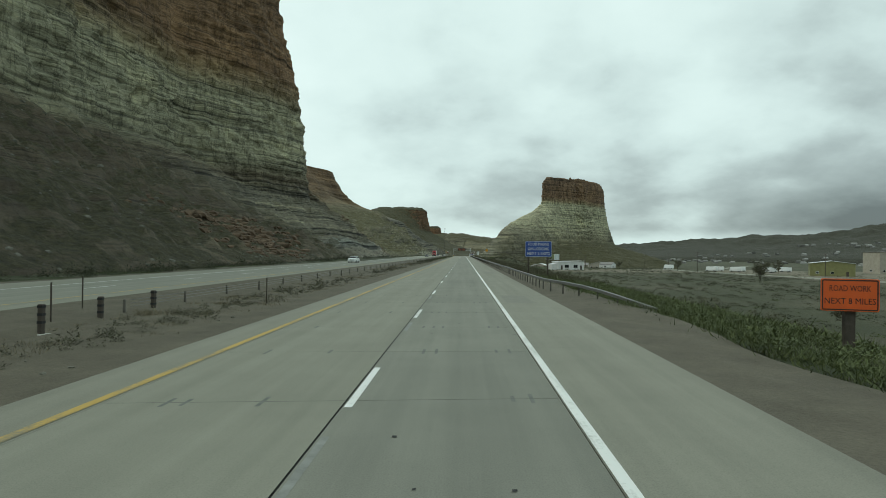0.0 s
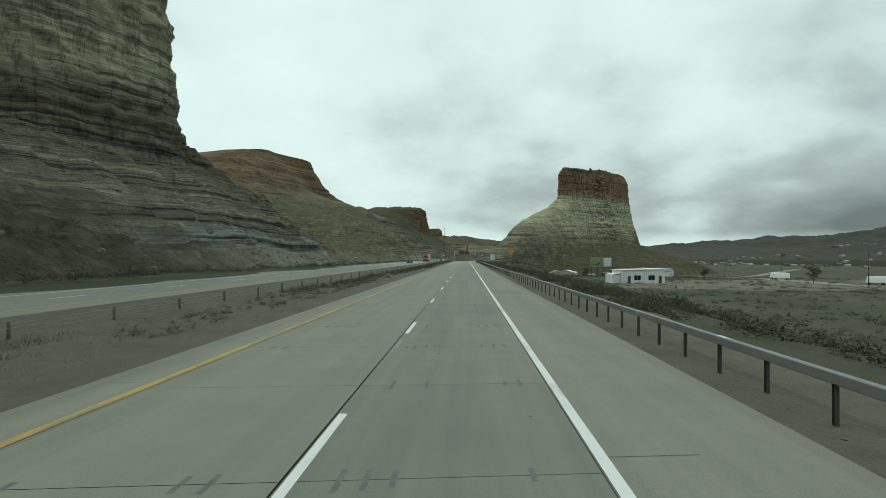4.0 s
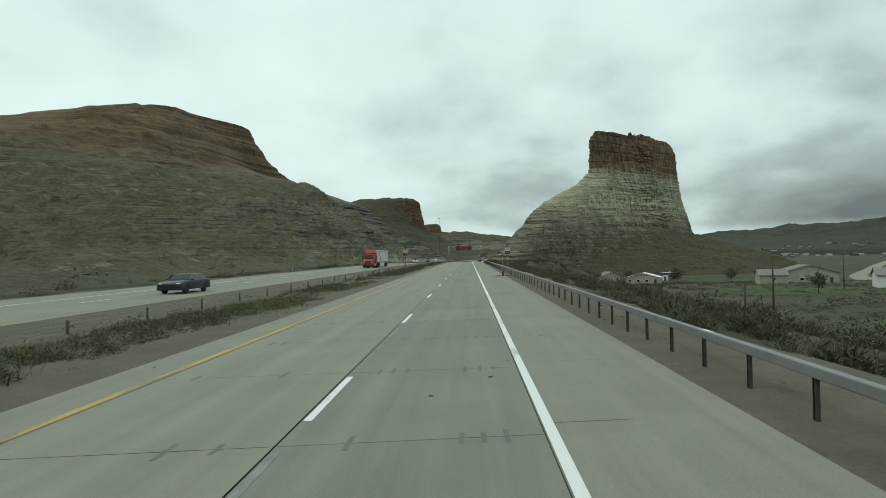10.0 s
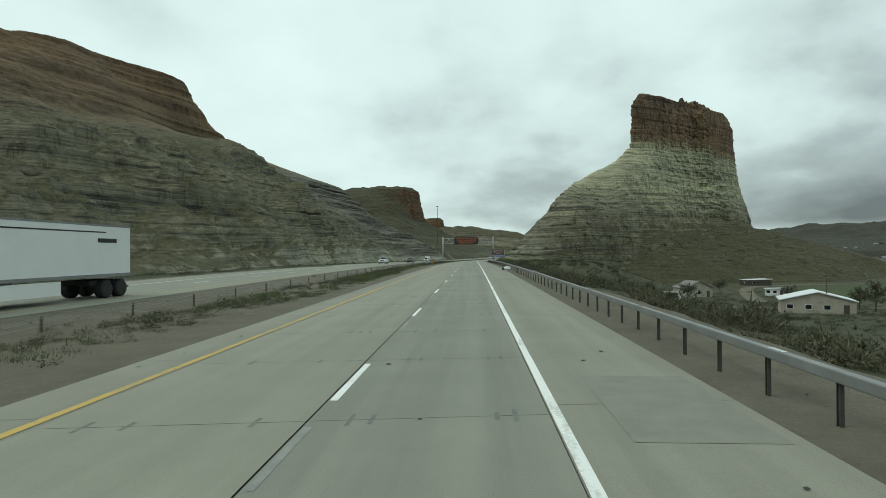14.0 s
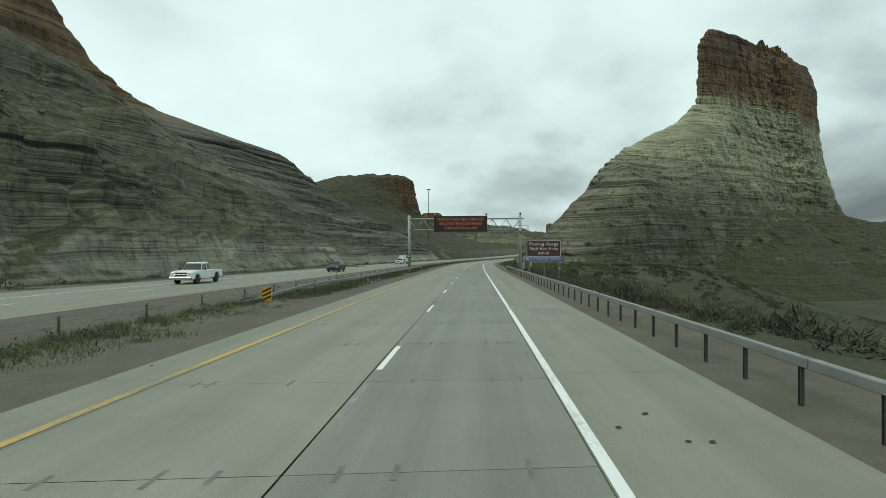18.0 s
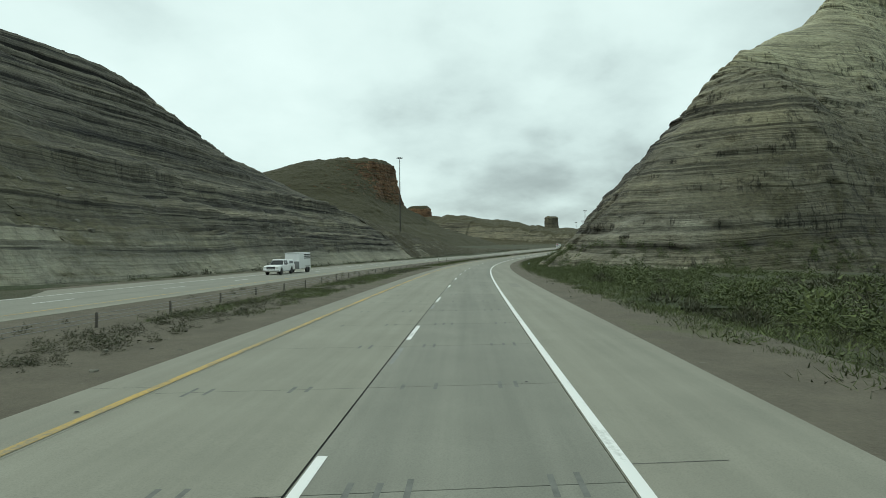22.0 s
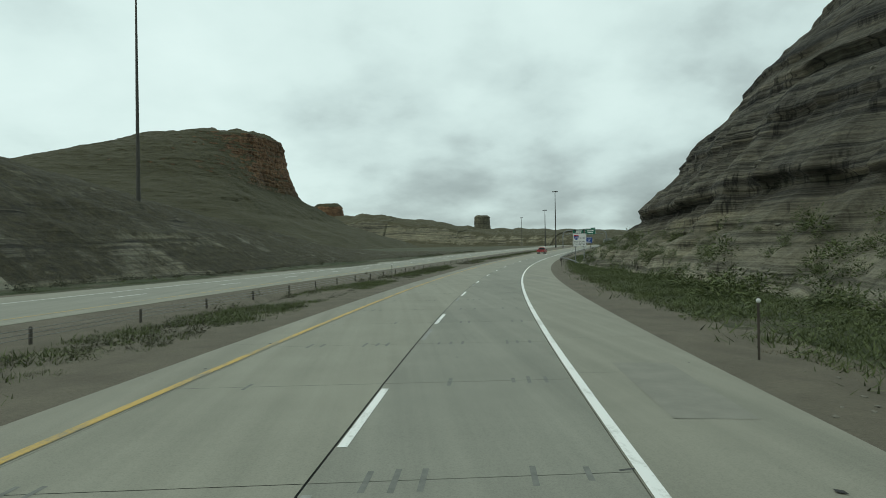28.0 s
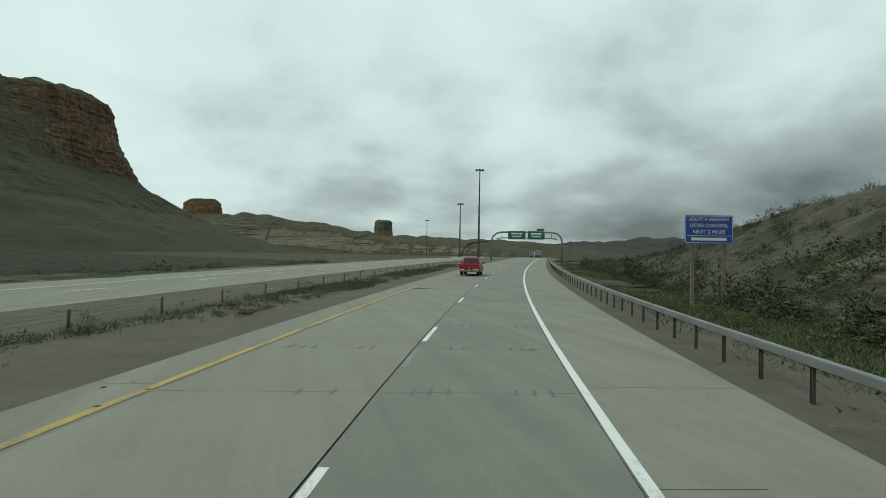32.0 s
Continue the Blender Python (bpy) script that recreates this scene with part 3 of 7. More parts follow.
def part(name, bm, mat, parent=None, label="", at=None):
    """Links a bmesh as one mesh object, under a thing or a part if one is given."""
    if isinstance(bm, bmesh.types.BMesh):
        me = bpy.data.meshes.new(name)
        bm.to_mesh(me)
        bm.free()
        me.materials.append(mat)
    else:
        me = bm
    ob = new(name, me)
    if parent:
        ob.parent = parent
    if at is not None:
        ob.matrix_basis = at
    if label:
        tagged(ob, label)
    return ob


def add_box(bm, size, m=None, bevel=0.0):
    """A box of the given size about the origin of m, its edges bevelled."""
    r = bmesh.ops.create_cube(bm, size=1.0, matrix=(m or Matrix()) @ Matrix.Diagonal((*size, 1)))
    if bevel:
        edges = list({e for v in r["verts"] for e in v.link_edges})
        bmesh.ops.bevel(bm, geom=edges, offset=bevel, segments=1, affect="EDGES", profile=0.5)
    return bm


def box(size, m=None, bevel=0.0):
    return add_box(bmesh.new(), size, m, bevel)


def tube(points, radius, sides=8, cap=True):
    """A round bar along points; radius: one number, or one a point."""
    bm = bmesh.new()
    pts = [Vector(p) for p in points]
    rad = radius if isinstance(radius, (list, tuple)) else [radius] * len(pts)
    rings = []
    for i, p in enumerate(pts):
        d = (pts[min(i + 1, len(pts) - 1)] - pts[max(i - 1, 0)]).normalized()
        side = d.cross(Vector((0, 0, 1)))
        if side.length < 1e-3:
            side = Vector((1, 0, 0))
        side.normalize()
        up = side.cross(d)
        rings.append([bm.verts.new(p + (side * math.cos(2 * math.pi * k / sides) + up * math.sin(2 * math.pi * k / sides)) * rad[i]) for k in range(sides)])
    for a, b in zip(rings, rings[1:]):
        for k in range(sides):
            f = bm.faces.new((a[k], a[(k + 1) % sides], b[(k + 1) % sides], b[k]))
            f.smooth = True
    if cap:
        bm.faces.new(rings[0][::-1])
        bm.faces.new(rings[-1])
    return bm


def thing(name, label, category, group="", kind="", at=None):
    ob = new(name)
    if at is not None:
        ob.matrix_basis = at
    return tagged(ob, label, category, group, kind)


# ---- the line of the road: straight, then a long right-hand bend ----
STEP = 0.5
road_s = np.arange(-400.0, 2600.0, STEP)
bend = 1.08 * np.interp(road_s, (540, 640, 690, 740, 860, 900, 960, 1000), (0, 0.0003, 0.0012, 0.00145, 0.00168, 0.001, 0.0004, 0))
road_h = np.cumsum(bend) * STEP
road_x = np.cumsum(np.sin(road_h)) * STEP
road_y = np.cumsum(np.cos(road_h)) * STEP - 400
road_x, road_y = road_x - np.interp(0, road_s, road_x), road_y - np.interp(0, road_s, road_y)


road_grade = np.interp(road_s, (430, 470, 523, 550, 690, 745, 809, 859, 910, 1060, 1150), (0, -0.003, -0.0105, -0.0122, -0.0122, -0.005, 0.0, 0.0122, 0.02, 0.02, 0.004))
road_up = np.cumsum(road_grade) * STEP


def road_z(s):
    return np.interp(s, road_s, road_up)


def on_road(s, off, up=0.0):
    """World places at s along the road and off to the right of the lane's middle."""
    s, off = np.asarray(s, float), np.asarray(off, float)
    h = np.interp(s, road_s, road_h)
    return np.stack(np.broadcast_arrays(np.interp(s, road_s, road_x) + off * np.cos(h), np.interp(s, road_s, road_y) - off * np.sin(h), road_z(s) + up), -1)


def road_pose(s, off, up=0.0, turn=0.0):
    p = on_road(s, off, up)
    return pose(*[float(v) for v in p], 0, 0, -math.degrees(float(np.interp(s, road_s, road_h))) + turn)


def road_coords(x, y):
    """s and off of world places."""
    pts = np.stack([road_x, road_y], -1)[::8]
    ss = road_s[::8]
    shape = np.shape(x)
    x, y = np.ravel(x), np.ravel(y)
    s, off = np.empty(len(x)), np.empty(len(x))
    for a in range(0, len(x), 4000):
        q = np.stack([x[a:a + 4000], y[a:a + 4000]], -1)
        i = ((q[:, None, :] - pts[None]) ** 2).sum(-1).argmin(1)
        h = np.interp(ss[i], road_s, road_h)
        d = q - pts[i]
        along = d[:, 0] * np.sin(h) + d[:, 1] * np.cos(h)
        s[a:a + 4000] = ss[i] + along
        off[a:a + 4000] = d[:, 0] * np.cos(h) - d[:, 1] * np.sin(h)
    return s.reshape(shape), off.reshape(shape)


def ribbon(name, s0, s1, off0, off1, up, mat, step=2.0, thick=0.0, parent=None):
    """A strip along the road."""
    n = max(2, int((s1 - s0) / step) + 1)
    s = np.linspace(s0, s1, n)
    cols = [(off0, up - thick), (off0, up), (off1, up), (off1, up - thick)] if thick else [(off0, up), (off1, up)]
    p = np.stack([on_road(s, np.full(n, o), u) for o, u in cols], 1)
    return part(name, grid_mesh(name, p, mat, flip=True, shade_smooth=False), mat, parent)

# ---- ground ----
GRIDS = []  # the rock surfaces, to stand shrubs and stones on

def ground_height(x, y):
    s, off = road_coords(x, y)
    z = road_z(s) - 0.10
    n = fbm(x * 0.03, y * 0.03, x * 0, 4)
    # the median sags, the verges fall away
    z = z - 0.35 * smooth(-7.2, -10, off) * smooth(-17.3, -14.5, off)
    deep = np.interp(s, (340, 470, 550, 640), (5.0, 8.4, 11.5, 12.5))
    right = smooth(9.0, 30.0 + 0.9 * deep, off) * (1 - smooth(575, 640, s) * (1 - smooth(880, 960, s)) * smooth(95, 45, off))
    z = z - right * (deep + 0.4 * n) - 0.25 * smooth(5.2, 8.0, off)
    z = z + 0.25 * n * smooth(8, 30, np.abs(off + 10))
    far = smooth(500, 3000, np.hypot(x, y - 500))
    z = z + far * (6 * fbm(x * 0.002, y * 0.002, x * 0, 4) + 4)
    return z


def spread(lo, hi, a, b, step, grow=1.16):
    mid = list(np.arange(a, b + step / 2, step))
    d, left = step, [a]
    while left[-1] > lo:
        d *= grow
        left.append(left[-1] - d)
    d, right = step, [b]
    while right[-1] < hi:
        d *= grow
        right.append(right[-1] + d)
    return np.array(left[:0:-1] + mid + right[1:])


gx = spread(-4600, 4600, -60, 130, 2.5, 1.13)
gy = spread(-2200, 4700, -60, 1060, 5.0, 1.13)
GX, GY = np.meshgrid(gx, gy, indexing="ij")
ground = part("ground", grid_mesh("ground", np.stack([GX, GY, ground_height(GX, GY)], -1), M_GROUND), M_GROUND)
tagged(ground, "dry sagebrush valley floor with patchy green grass", "ground", kind="structure")


# ---- the rock walls along the road ----
def detail(p, out, ledge=1.0, gully=1.0, rough=1.0, soft=None, block=0.6, flute=0.0, high=None):
    """Pushes a rock surface out and in: level ledges, gullies down the face, crevices and rubble. out: outward unit vectors."""
    x, y, z = p[..., 0], p[..., 1], p[..., 2]
    zz = z + 1.6 * fbm(x * 0.018, y * 0.018, z * 0.01, 3)

    def layer(t, seed):
        i = np.floor(zz / t)
        f = zz / t - i
        zero = np.zeros_like(i, dtype=np.int64)
        a, b = hash3(i.astype(np.int64), zero, zero + seed), hash3(i.astype(np.int64) + 1, zero, zero + seed)
        return (a + (b - a) * smooth(0.86, 1.0, f)) * 2 - 1

    beds = layer(4.3, 1) * 1.0 + layer(1.9, 2) * 0.75 + layer(0.85, 3) * 0.4
    broken = 0.5 + 0.5 * smooth(-0.35, 0.3, fbm(x * 0.06 + 3, y * 0.06, z * 0.2, 3))
    g = -np.abs(fbm(x * 0.045, y * 0.045, z * 0.006, 3)) * 2.2 + 0.8
    g2 = -np.abs(fbm(x * 0.17 + 31, y * 0.17, z * 0.05, 3)) * 1.7 + 0.5
    r = fbm(x * 0.30, y * 0.30, z * 0.42, 4)
    crack = -np.exp(-(fbm(x * 0.12 + 7, y * 0.12, z * 0.10, 3) / 0.06) ** 2)
    k = 1.0 if soft is None else soft

    def blocks(w, t, seed):
        row = np.floor((zz + 0.5 * fbm(x * 0.1, y * 0.1, z * 0.1, 2)) / t).astype(np.int64)
        zero = np.zeros_like(row)
        u = (x * 0.8 + y) / w + hash3(row, zero, zero + seed) * 9 + 0.25 * fbm(x * 0.2, y * 0.2, z * 0.3, 2)
        return hash3(np.floor(u).astype(np.int64), row, zero + seed + 5) * 2 - 1

    jut = blocks(7.0, 5.2, 11) * 0.8 + blocks(3.4, 2.4, 17) * 0.55
    d = block * jut * k + ledge * beds * broken * k + gully * (g * 1.6 + g2 * 0.9) + rough * (r * 0.75 + crack * 0.3 * k)
    if high is not None:
        run = np.abs(fbm(y * 0.21 + 0.05 * x, z * 0.012, x * 0 + 4.5, 2))
        d = d + flute * (0.9 - 2.6 * np.minimum(run, 0.55)) * smooth(27, 12, high + 5 * fbm(y * 0.05, x * 0.05, z * 0, 2)) * smooth(0, 3, high)
    return p + out * d[..., None]


def catmull(ts, vals, t):
    """Smooth run through stations, with no overshoot."""
    vals = np.asarray(vals, float)
    i = np.clip(np.searchsorted(ts, t, side="right") - 1, 0, len(ts) - 2)
    u = (t - ts[i]) / (ts[i + 1] - ts[i])
    u = np.clip(u, 0, 1)[:, None]
    d = np.diff(vals, axis=0) / np.diff(ts)[:, None]
    m = np.zeros_like(vals)
    m[1:-1] = np.where(d[1:] * d[:-1] > 0, 2 * d[1:] * d[:-1] / (d[1:] + d[:-1] + 1e-9), 0)
    h = (ts[i + 1] - ts[i])[:, None]
    a, b, ma, mb = vals[i], vals[i + 1], m[i] * h, m[i + 1] * h
    return a * (1 + 2 * u) * (1 - u) ** 2 + ma * u * (1 - u) ** 2 + b * u * u * (3 - 2 * u) - mb * u * u * (1 - u)


def swept_wall(name, stations, s_list, mat, seg, ledge, gully, rough, base_up=-0.6, block=0.6, flute=0.0):
    """A hillside along the road: at each station the toe and five more points of its profile, as offsets and heights."""
    ts = np.array([a[0] for a in stations], float)
    vals = np.array([[v for q in a[1] for v in q] for a in stations], float)
    rows = catmull(ts, vals, s_list).reshape(len(s_list), -1, 2)
    cols = []
    for k in range(rows.shape[1] - 1):
        for u in np.linspace(0, 1, seg[k], endpoint=False):
            cols.append(rows[:, k] * (1 - u) + rows[:, k + 1] * u)
    cols.append(rows[:, -1])
    prof = np.stack(cols, 1)
    prof[:, 0, 1] = base_up
    p = on_road(s_list[:, None] + 0 * prof[..., 0], prof[..., 0])
    p[..., 2] = p[..., 2] + prof[..., 1]
    du = np.gradient(p, axis=0)
    dv = np.gradient(p, axis=1)
    nrm = np.cross(dv, du)
    nrm /= np.linalg.norm(nrm, axis=-1, keepdims=True) + 1e-9
    steep = 1 - np.abs(nrm[..., 2])
    k = smooth(0.02, 0.24, steep)
    edge = smooth(0.0, 6.0, prof[..., 1] + 0.6)
    q = detail(p, nrm * edge[..., None], ledge, gully, rough, k, block, flute, prof[..., 1])
    GRIDS.append(q)
    return part(name, grid_mesh(name, q, mat), mat)


def densify(marks, steps):
    out = []
    for (a, b), st in zip(zip(marks, marks[1:]), steps):
        out += list(np.arange(a, b, st))
    return np.array(out + [marks[-1]], float)


def st(s, toe, a, b, c, d, e):
    return (s, ((toe, 0.0), a, b, c, d, e))


CLIFF = [st(-320, -37, (-70, 18), (-99, 36), (-103, 74), (-115, 132), (-230, 138)),
         st(120, -37, (-72, 19), (-99, 37), (-102, 74), (-113, 132), (-230, 138)),
         st(190, -37, (-70, 18), (-97, 36), (-100, 74), (-111, 132), (-230, 138)),
         st(224, -37, (-60, 14), (-75, 23), (-77, 72), (-89, 128), (-220, 134)),
         st(243, -37, (-54, 13), (-69, 21), (-72, 68), (-86, 122), (-220, 130)),
         st(252, -36, (-53, 14), (-72, 26), (-88, 66), (-114, 116), (-240, 124)),
         st(264, -36, (-48, 10), (-62, 22), (-98, 32), (-165, 58), (-290, 78)),
         st(281, -36, (-48, 9.5), (-60, 17), (-104, 24), (-172, 38), (-300, 58)),
         st(293, -36, (-43, 3.2), (-58, 7), (-108, 13), (-180, 22), (-320, 46)),
         st(306, -36, (-60, 3), (-110, 8), (-180, 14), (-235, 24), (-350, 42))]
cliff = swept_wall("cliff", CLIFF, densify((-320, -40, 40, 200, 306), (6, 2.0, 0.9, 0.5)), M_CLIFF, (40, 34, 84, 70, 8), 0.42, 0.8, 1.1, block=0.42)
tagged(cliff, "towering cream and red sandstone cliff above a brown talus slope", "cliff", kind="structure")

HILL = [st(306, -36, (-60, 3), (-110, 8), (-180, 14), (-235, 24), (-350, 42)),
        st(400, -36, (-58, 4), (-105, 10), (-180, 20), (-245, 34), (-420, 52)),
        st(495, -36, (-55, 14), (-72, 26), (-120, 32), (-205, 52), (-420, 66)),
        st(560, -36, (-55, 18), (-79, 34), (-135, 46), (-222, 74), (-420, 76)),
        st(612, -36, (-60, 22), (-90, 46), (-155, 62), (-205, 100), (-420, 84)),
        st(655, -36, (-60, 21), (-90, 39), (-158, 70), (-192, 107), (-430, 90))]
HILL2 = [st(655, -36, (-60, 21), (-90, 39), (-158, 70), (-192, 107), (-430, 90)),
         st(697, -36, (-60, 19), (-87, 44), (-154, 66), (-170, 105), (-430, 96)),
         st(713, -36, (-59, 19), (-84, 44), (-142, 65), (-170, 86), (-430, 94)),
         st(760, -36, (-58, 18), (-82, 31), (-112, 31), (-165, 39), (-430, 74)),
         st(850, -36, (-56, 9), (-80, 15), (-112, 13), (-165, 12), (-430, 30)),
         st(905, -36, (-52, 2), (-80, 4), (-112, 5), (-165, 6), (-430, 14)),
         st(960, -36, (-52, 0.4), (-80, 0.8), (-112, 1), (-165, 1), (-430, 2))]
hill_s = densify((306, 440, 655), (2.0, 1.0))


def along(a, b):
    """A roughness that changes from one hillside to the next."""
    return (a + (b - a) * smooth(560, 655, hill_s))[:, None]


hill = swept_wall("hillside", HILL, hill_s, M_HILL, (56, 50, 30, 40, 14), along(0.9, 0.95), along(1.1, 0.10), along(1.0, 0.28), block=along(0.4, 0.10), flute=along(0.8, 0.7))
tagged(hill, "banded grey hillside with a red capped mesa top and scrub", "hillside", kind="structure")
hill2 = swept_wall("hillside", HILL2, densify((655, 796), (0.9,)), M_HILL, (64, 58, 30, 40, 14), 0.95, 0.10, 0.28, block=0.10, flute=0.6)
tagged(hill2, "steep banded grey shale hillside beside the road", "hillside", kind="structure")
low_hill = swept_wall("hillside", HILL2, densify((796, 960), (1.4,)), M_MESA, (40, 30, 20, 20, 10), 0.4, 0.18, 0.4, block=0.1)
tagged(low_hill, "low grassy slope where the hillside runs out beside the road", "hillside", kind="structure")


def loft(name, centre, dirs, levels, mat, n_around, n_up, ledge, gully, rough, base_up=-7.0, dome=0.02, block=0.6, crown=0.0, flute=0.0, calm=None, peaks=()):
    """A butte: at each compass direction its radii at the given heights."""
    az = np.array([d[0] for d in dirs] + [dirs[0][0] + 360], float)
    rad = np.array([d[1] for d in dirs] + [dirs[0][1]], float)
    a = az[0] + np.linspace(0, 360, n_around, endpoint=False)
    if calm:  # finer where the road runs close by
        n0, n1 = int(n_around * 0.24), int(n_around * 0.68)
        a = az[0] + np.concatenate([np.linspace(0, 200, n0, endpoint=False), np.linspace(200, 330, n1, endpoint=False), np.linspace(330, 360, n_around - n0 - n1, endpoint=False)])
    r_at = catmull(az, rad, a)
    lv = np.array(levels, float)
    zs = np.concatenate([np.linspace(lv[i], lv[i + 1], n_up[i], endpoint=False) for i in range(len(lv) - 1)] + [[lv[-1]]])
    i = np.clip(np.searchsorted(lv, zs, side="right") - 1, 0, len(lv) - 2)
    u = (zs - lv[i]) / (lv[i + 1] - lv[i])
    rr = r_at[:, i] * (1 - u) + r_at[:, i + 1] * u
    th = np.radians(a)[:, None]
    out = np.stack([np.sin(th), np.cos(th), 0 * th], -1) + 0 * rr[..., None]
    p = np.stack([centre[0] + np.sin(th) * rr, centre[1] + np.cos(th) * rr, zs[None] + 0 * rr], -1)
    slope = np.abs(np.gradient(rr, axis=1)) / (np.gradient(zs)[None] + 1e-6)
    k = 0.75 + 0.25 * (1 - smooth(0.3, 1.6, slope))
    if calm:
        f = (1 - (1 - calm[2]) * smooth(calm[0] - 18, calm[0], a) * smooth(calm[1] + 18, calm[1], a))[:, None]
        gully, rough, block, flute, ledge = gully * f, rough * (0.25 + 0.75 * f), block * f, flute * (1.7 - 1.3 * f), ledge * (1.7 - 0.7 * f)
    p = detail(p, out * smooth(lv[0], lv[0] + 5, zs)[None, :, None], ledge, gully, rough, k, block, flute, p[..., 2] + 4)
    zn = smooth(0.0, 1.0, (zs - lv[0]) / 8)
    p[..., 2] += zn * 1.2 * fbm(p[..., 0] * 0.05, p[..., 1] * 0.05, p[..., 0] * 0, 3)
    for px, py, wide, dz in peaks:
        p[..., 2] += dz * np.exp(-((p[..., 0] - px) ** 2 + (p[..., 1] - py) ** 2) / wide ** 2) * zn
    p[:, 0, 2] = base_up
    GRIDS.append(p[:, 2:].copy())
    if crown:
        lump = crown * (0.5 * np.sign(fbm(a * 0.055, a * 0, a * 0, 2)) + fbm(a * 0.16, a * 0 + 3, a * 0, 3))
        p[..., 2] += (smooth(lv[-2], lv[-1], zs)[None] * lump[:, None])
    # the top closes towards the middle
    cap = []
    edge = p[:, -1]
    mid = edge.mean(0)
    for f in (0.75, 0.5, 0.25, 0.02):
        ring = mid + (edge - mid) * f
        ring[:, 2] = mid[2] + (edge[:, 2] - mid[2]) * f + (1 - f) * dome * 40 + 0.8 * fbm(ring[:, 0] * 0.09, ring[:, 1] * 0.09, ring[:, 0] * 0, 3)
        cap.append(ring)
    p = np.concatenate([p, np.stack(cap, 1)], 1)
    return part(name, grid_mesh(name, p, mat, wrap=True, flip=True), mat)


BUTTE = [(0, (122, 94, 58, 38, 22, 14, 9)), (24, (134, 100, 70, 48, 34, 27, 20)), (48, (132, 96, 80, 76, 73, 69, 60)), (70, (124, 60, 40, 31, 26, 22, 17)), (95, (126, 40, 26, 22, 18, 14, 10)),
         (115, (96, 36, 22, 19, 16, 12, 8)), (135, (84, 34, 20, 17, 15, 11, 8)), (180, (86, 38, 22, 20, 17, 13, 10)), (196, (104, 54, 33, 27, 24, 19, 14)), (212, (128, 95, 60, 44, 36, 30, 23)), (222, (180, 150, 108, 72, 56, 50, 42)), (228, (189, 159, 129, 83, 71, 69, 61)), (234, (178, 141, 98, 75, 50, 46, 38)),
         (241, (155, 131, 98, 71, 34, 29, 21)), (254, (134, 107, 83, 66, 23, 19, 14)), (270, (122, 104, 76, 47, 17, 14, 10)), (288, (121, 92, 72, 48, 17, 13, 9)), (305, (119, 86, 58, 36, 18, 13, 9)), (325, (116, 88, 53, 37, 19, 13, 9))]
BUTTE = [(a, (r[0] + 24, *r)) for a, r in BUTTE]
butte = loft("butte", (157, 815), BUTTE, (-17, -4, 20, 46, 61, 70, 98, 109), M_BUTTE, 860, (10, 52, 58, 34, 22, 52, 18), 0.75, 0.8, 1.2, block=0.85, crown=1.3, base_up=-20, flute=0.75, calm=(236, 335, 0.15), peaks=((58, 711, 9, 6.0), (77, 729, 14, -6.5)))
tagged(butte, "cream sandstone butte with a red castle-like cap and grey banded flanks", "butte", kind="structure")

FAR = [(0, (250, 180, 120, 90, 62, 36)), (45, (240, 160, 100, 80, 68, 48)), (80, (210, 125, 78, 72, 68, 56)), (110, (215, 125, 78, 73, 69, 58)), (132, (230, 140, 88, 76, 69, 55)), (150, (250, 170, 116, 84, 62, 42)),
       (170, (275, 205, 140, 96, 58, 34)), (195, (310, 235, 165, 108, 56, 30)), (235, (380, 300, 195, 112, 54, 30)), (270, (520, 410, 250, 130, 62, 34)), (310, (400, 300, 200, 120, 66, 36))]
far_butte = loft("butte", (-154, 1270), FAR, (-3, 24, 50, 76, 96, 102), M_FAR, 640, (20, 26, 34, 34, 10), 0.6, 0.8, 0.9, block=0.7, crown=1.0)
tagged(far_butte, "distant grassy hill with a rust red cliff on top", "butte", kind="structure")

KNOB = [(a, (r * 2.0, r * 1.5, r, r * 0.94, r * 0.85, r * 0.6)) for a, r in ((0, 24), (60, 30), (120, 26), (180, 22), (240, 30), (300, 28))]
knob = loft("rock_knob", (-98, 1760), KNOB, (30, 40, 48, 62, 78, 84), M_FAR, 90, (6, 6, 8, 8, 4), 0.6, 0.8, 0.8, base_up=24)
tagged(knob, "rounded rust red rock knob on the ridge", "rock knob", kind="structure")
KNOB2 = [(a, (r * 2.6, r * 1.7, r, r, r * 0.95, r * 0.8)) for a, r in ((0, 11), (60, 12), (120, 13), (180, 11), (240, 13), (300, 12))]
knob2 = loft("rock_knob", (153, 1625), KNOB2, (20, 27, 31, 41, 50, 53), M_MESA, 60, (5, 5, 6, 6, 3), 0.4, 0.4, 0.5, base_up=15)
tagged(knob2, "small square grey rock knob standing on a low ridge", "rock knob", kind="structure")

BANK = [st(830, 12.5, (15, 0.6), (19, 1.4), (26, 3.0), (34, 4.0), (70, 3.0)), st(866, 12.5, (15, 1.4), (19, 4.0), (25, 8.0), (34, 11.0), (70, 12.0)), st(900, 12.5, (15, 1.2), (19, 3.4), (25, 6.8), (34, 10.0), (70, 11.5)),
        st(950, 12.5, (15, 0.6), (19, 1.7), (26, 3.9), (36, 5.4), (70, 5.6)), st(1010, 13, (16, 0.1), (20, 0.3), (27, 0.7), (37, 1.0), (70, 0.6))]
bank = swept_wall("bank", BANK, densify((830, 1010), (0.8,)), M_BANK, (8, 12, 16, 16, 24), 0.35, 0.3, 0.45, block=0.15)
tagged(bank, "scrubby pale rock bank below the butte", "bank", kind="structure")


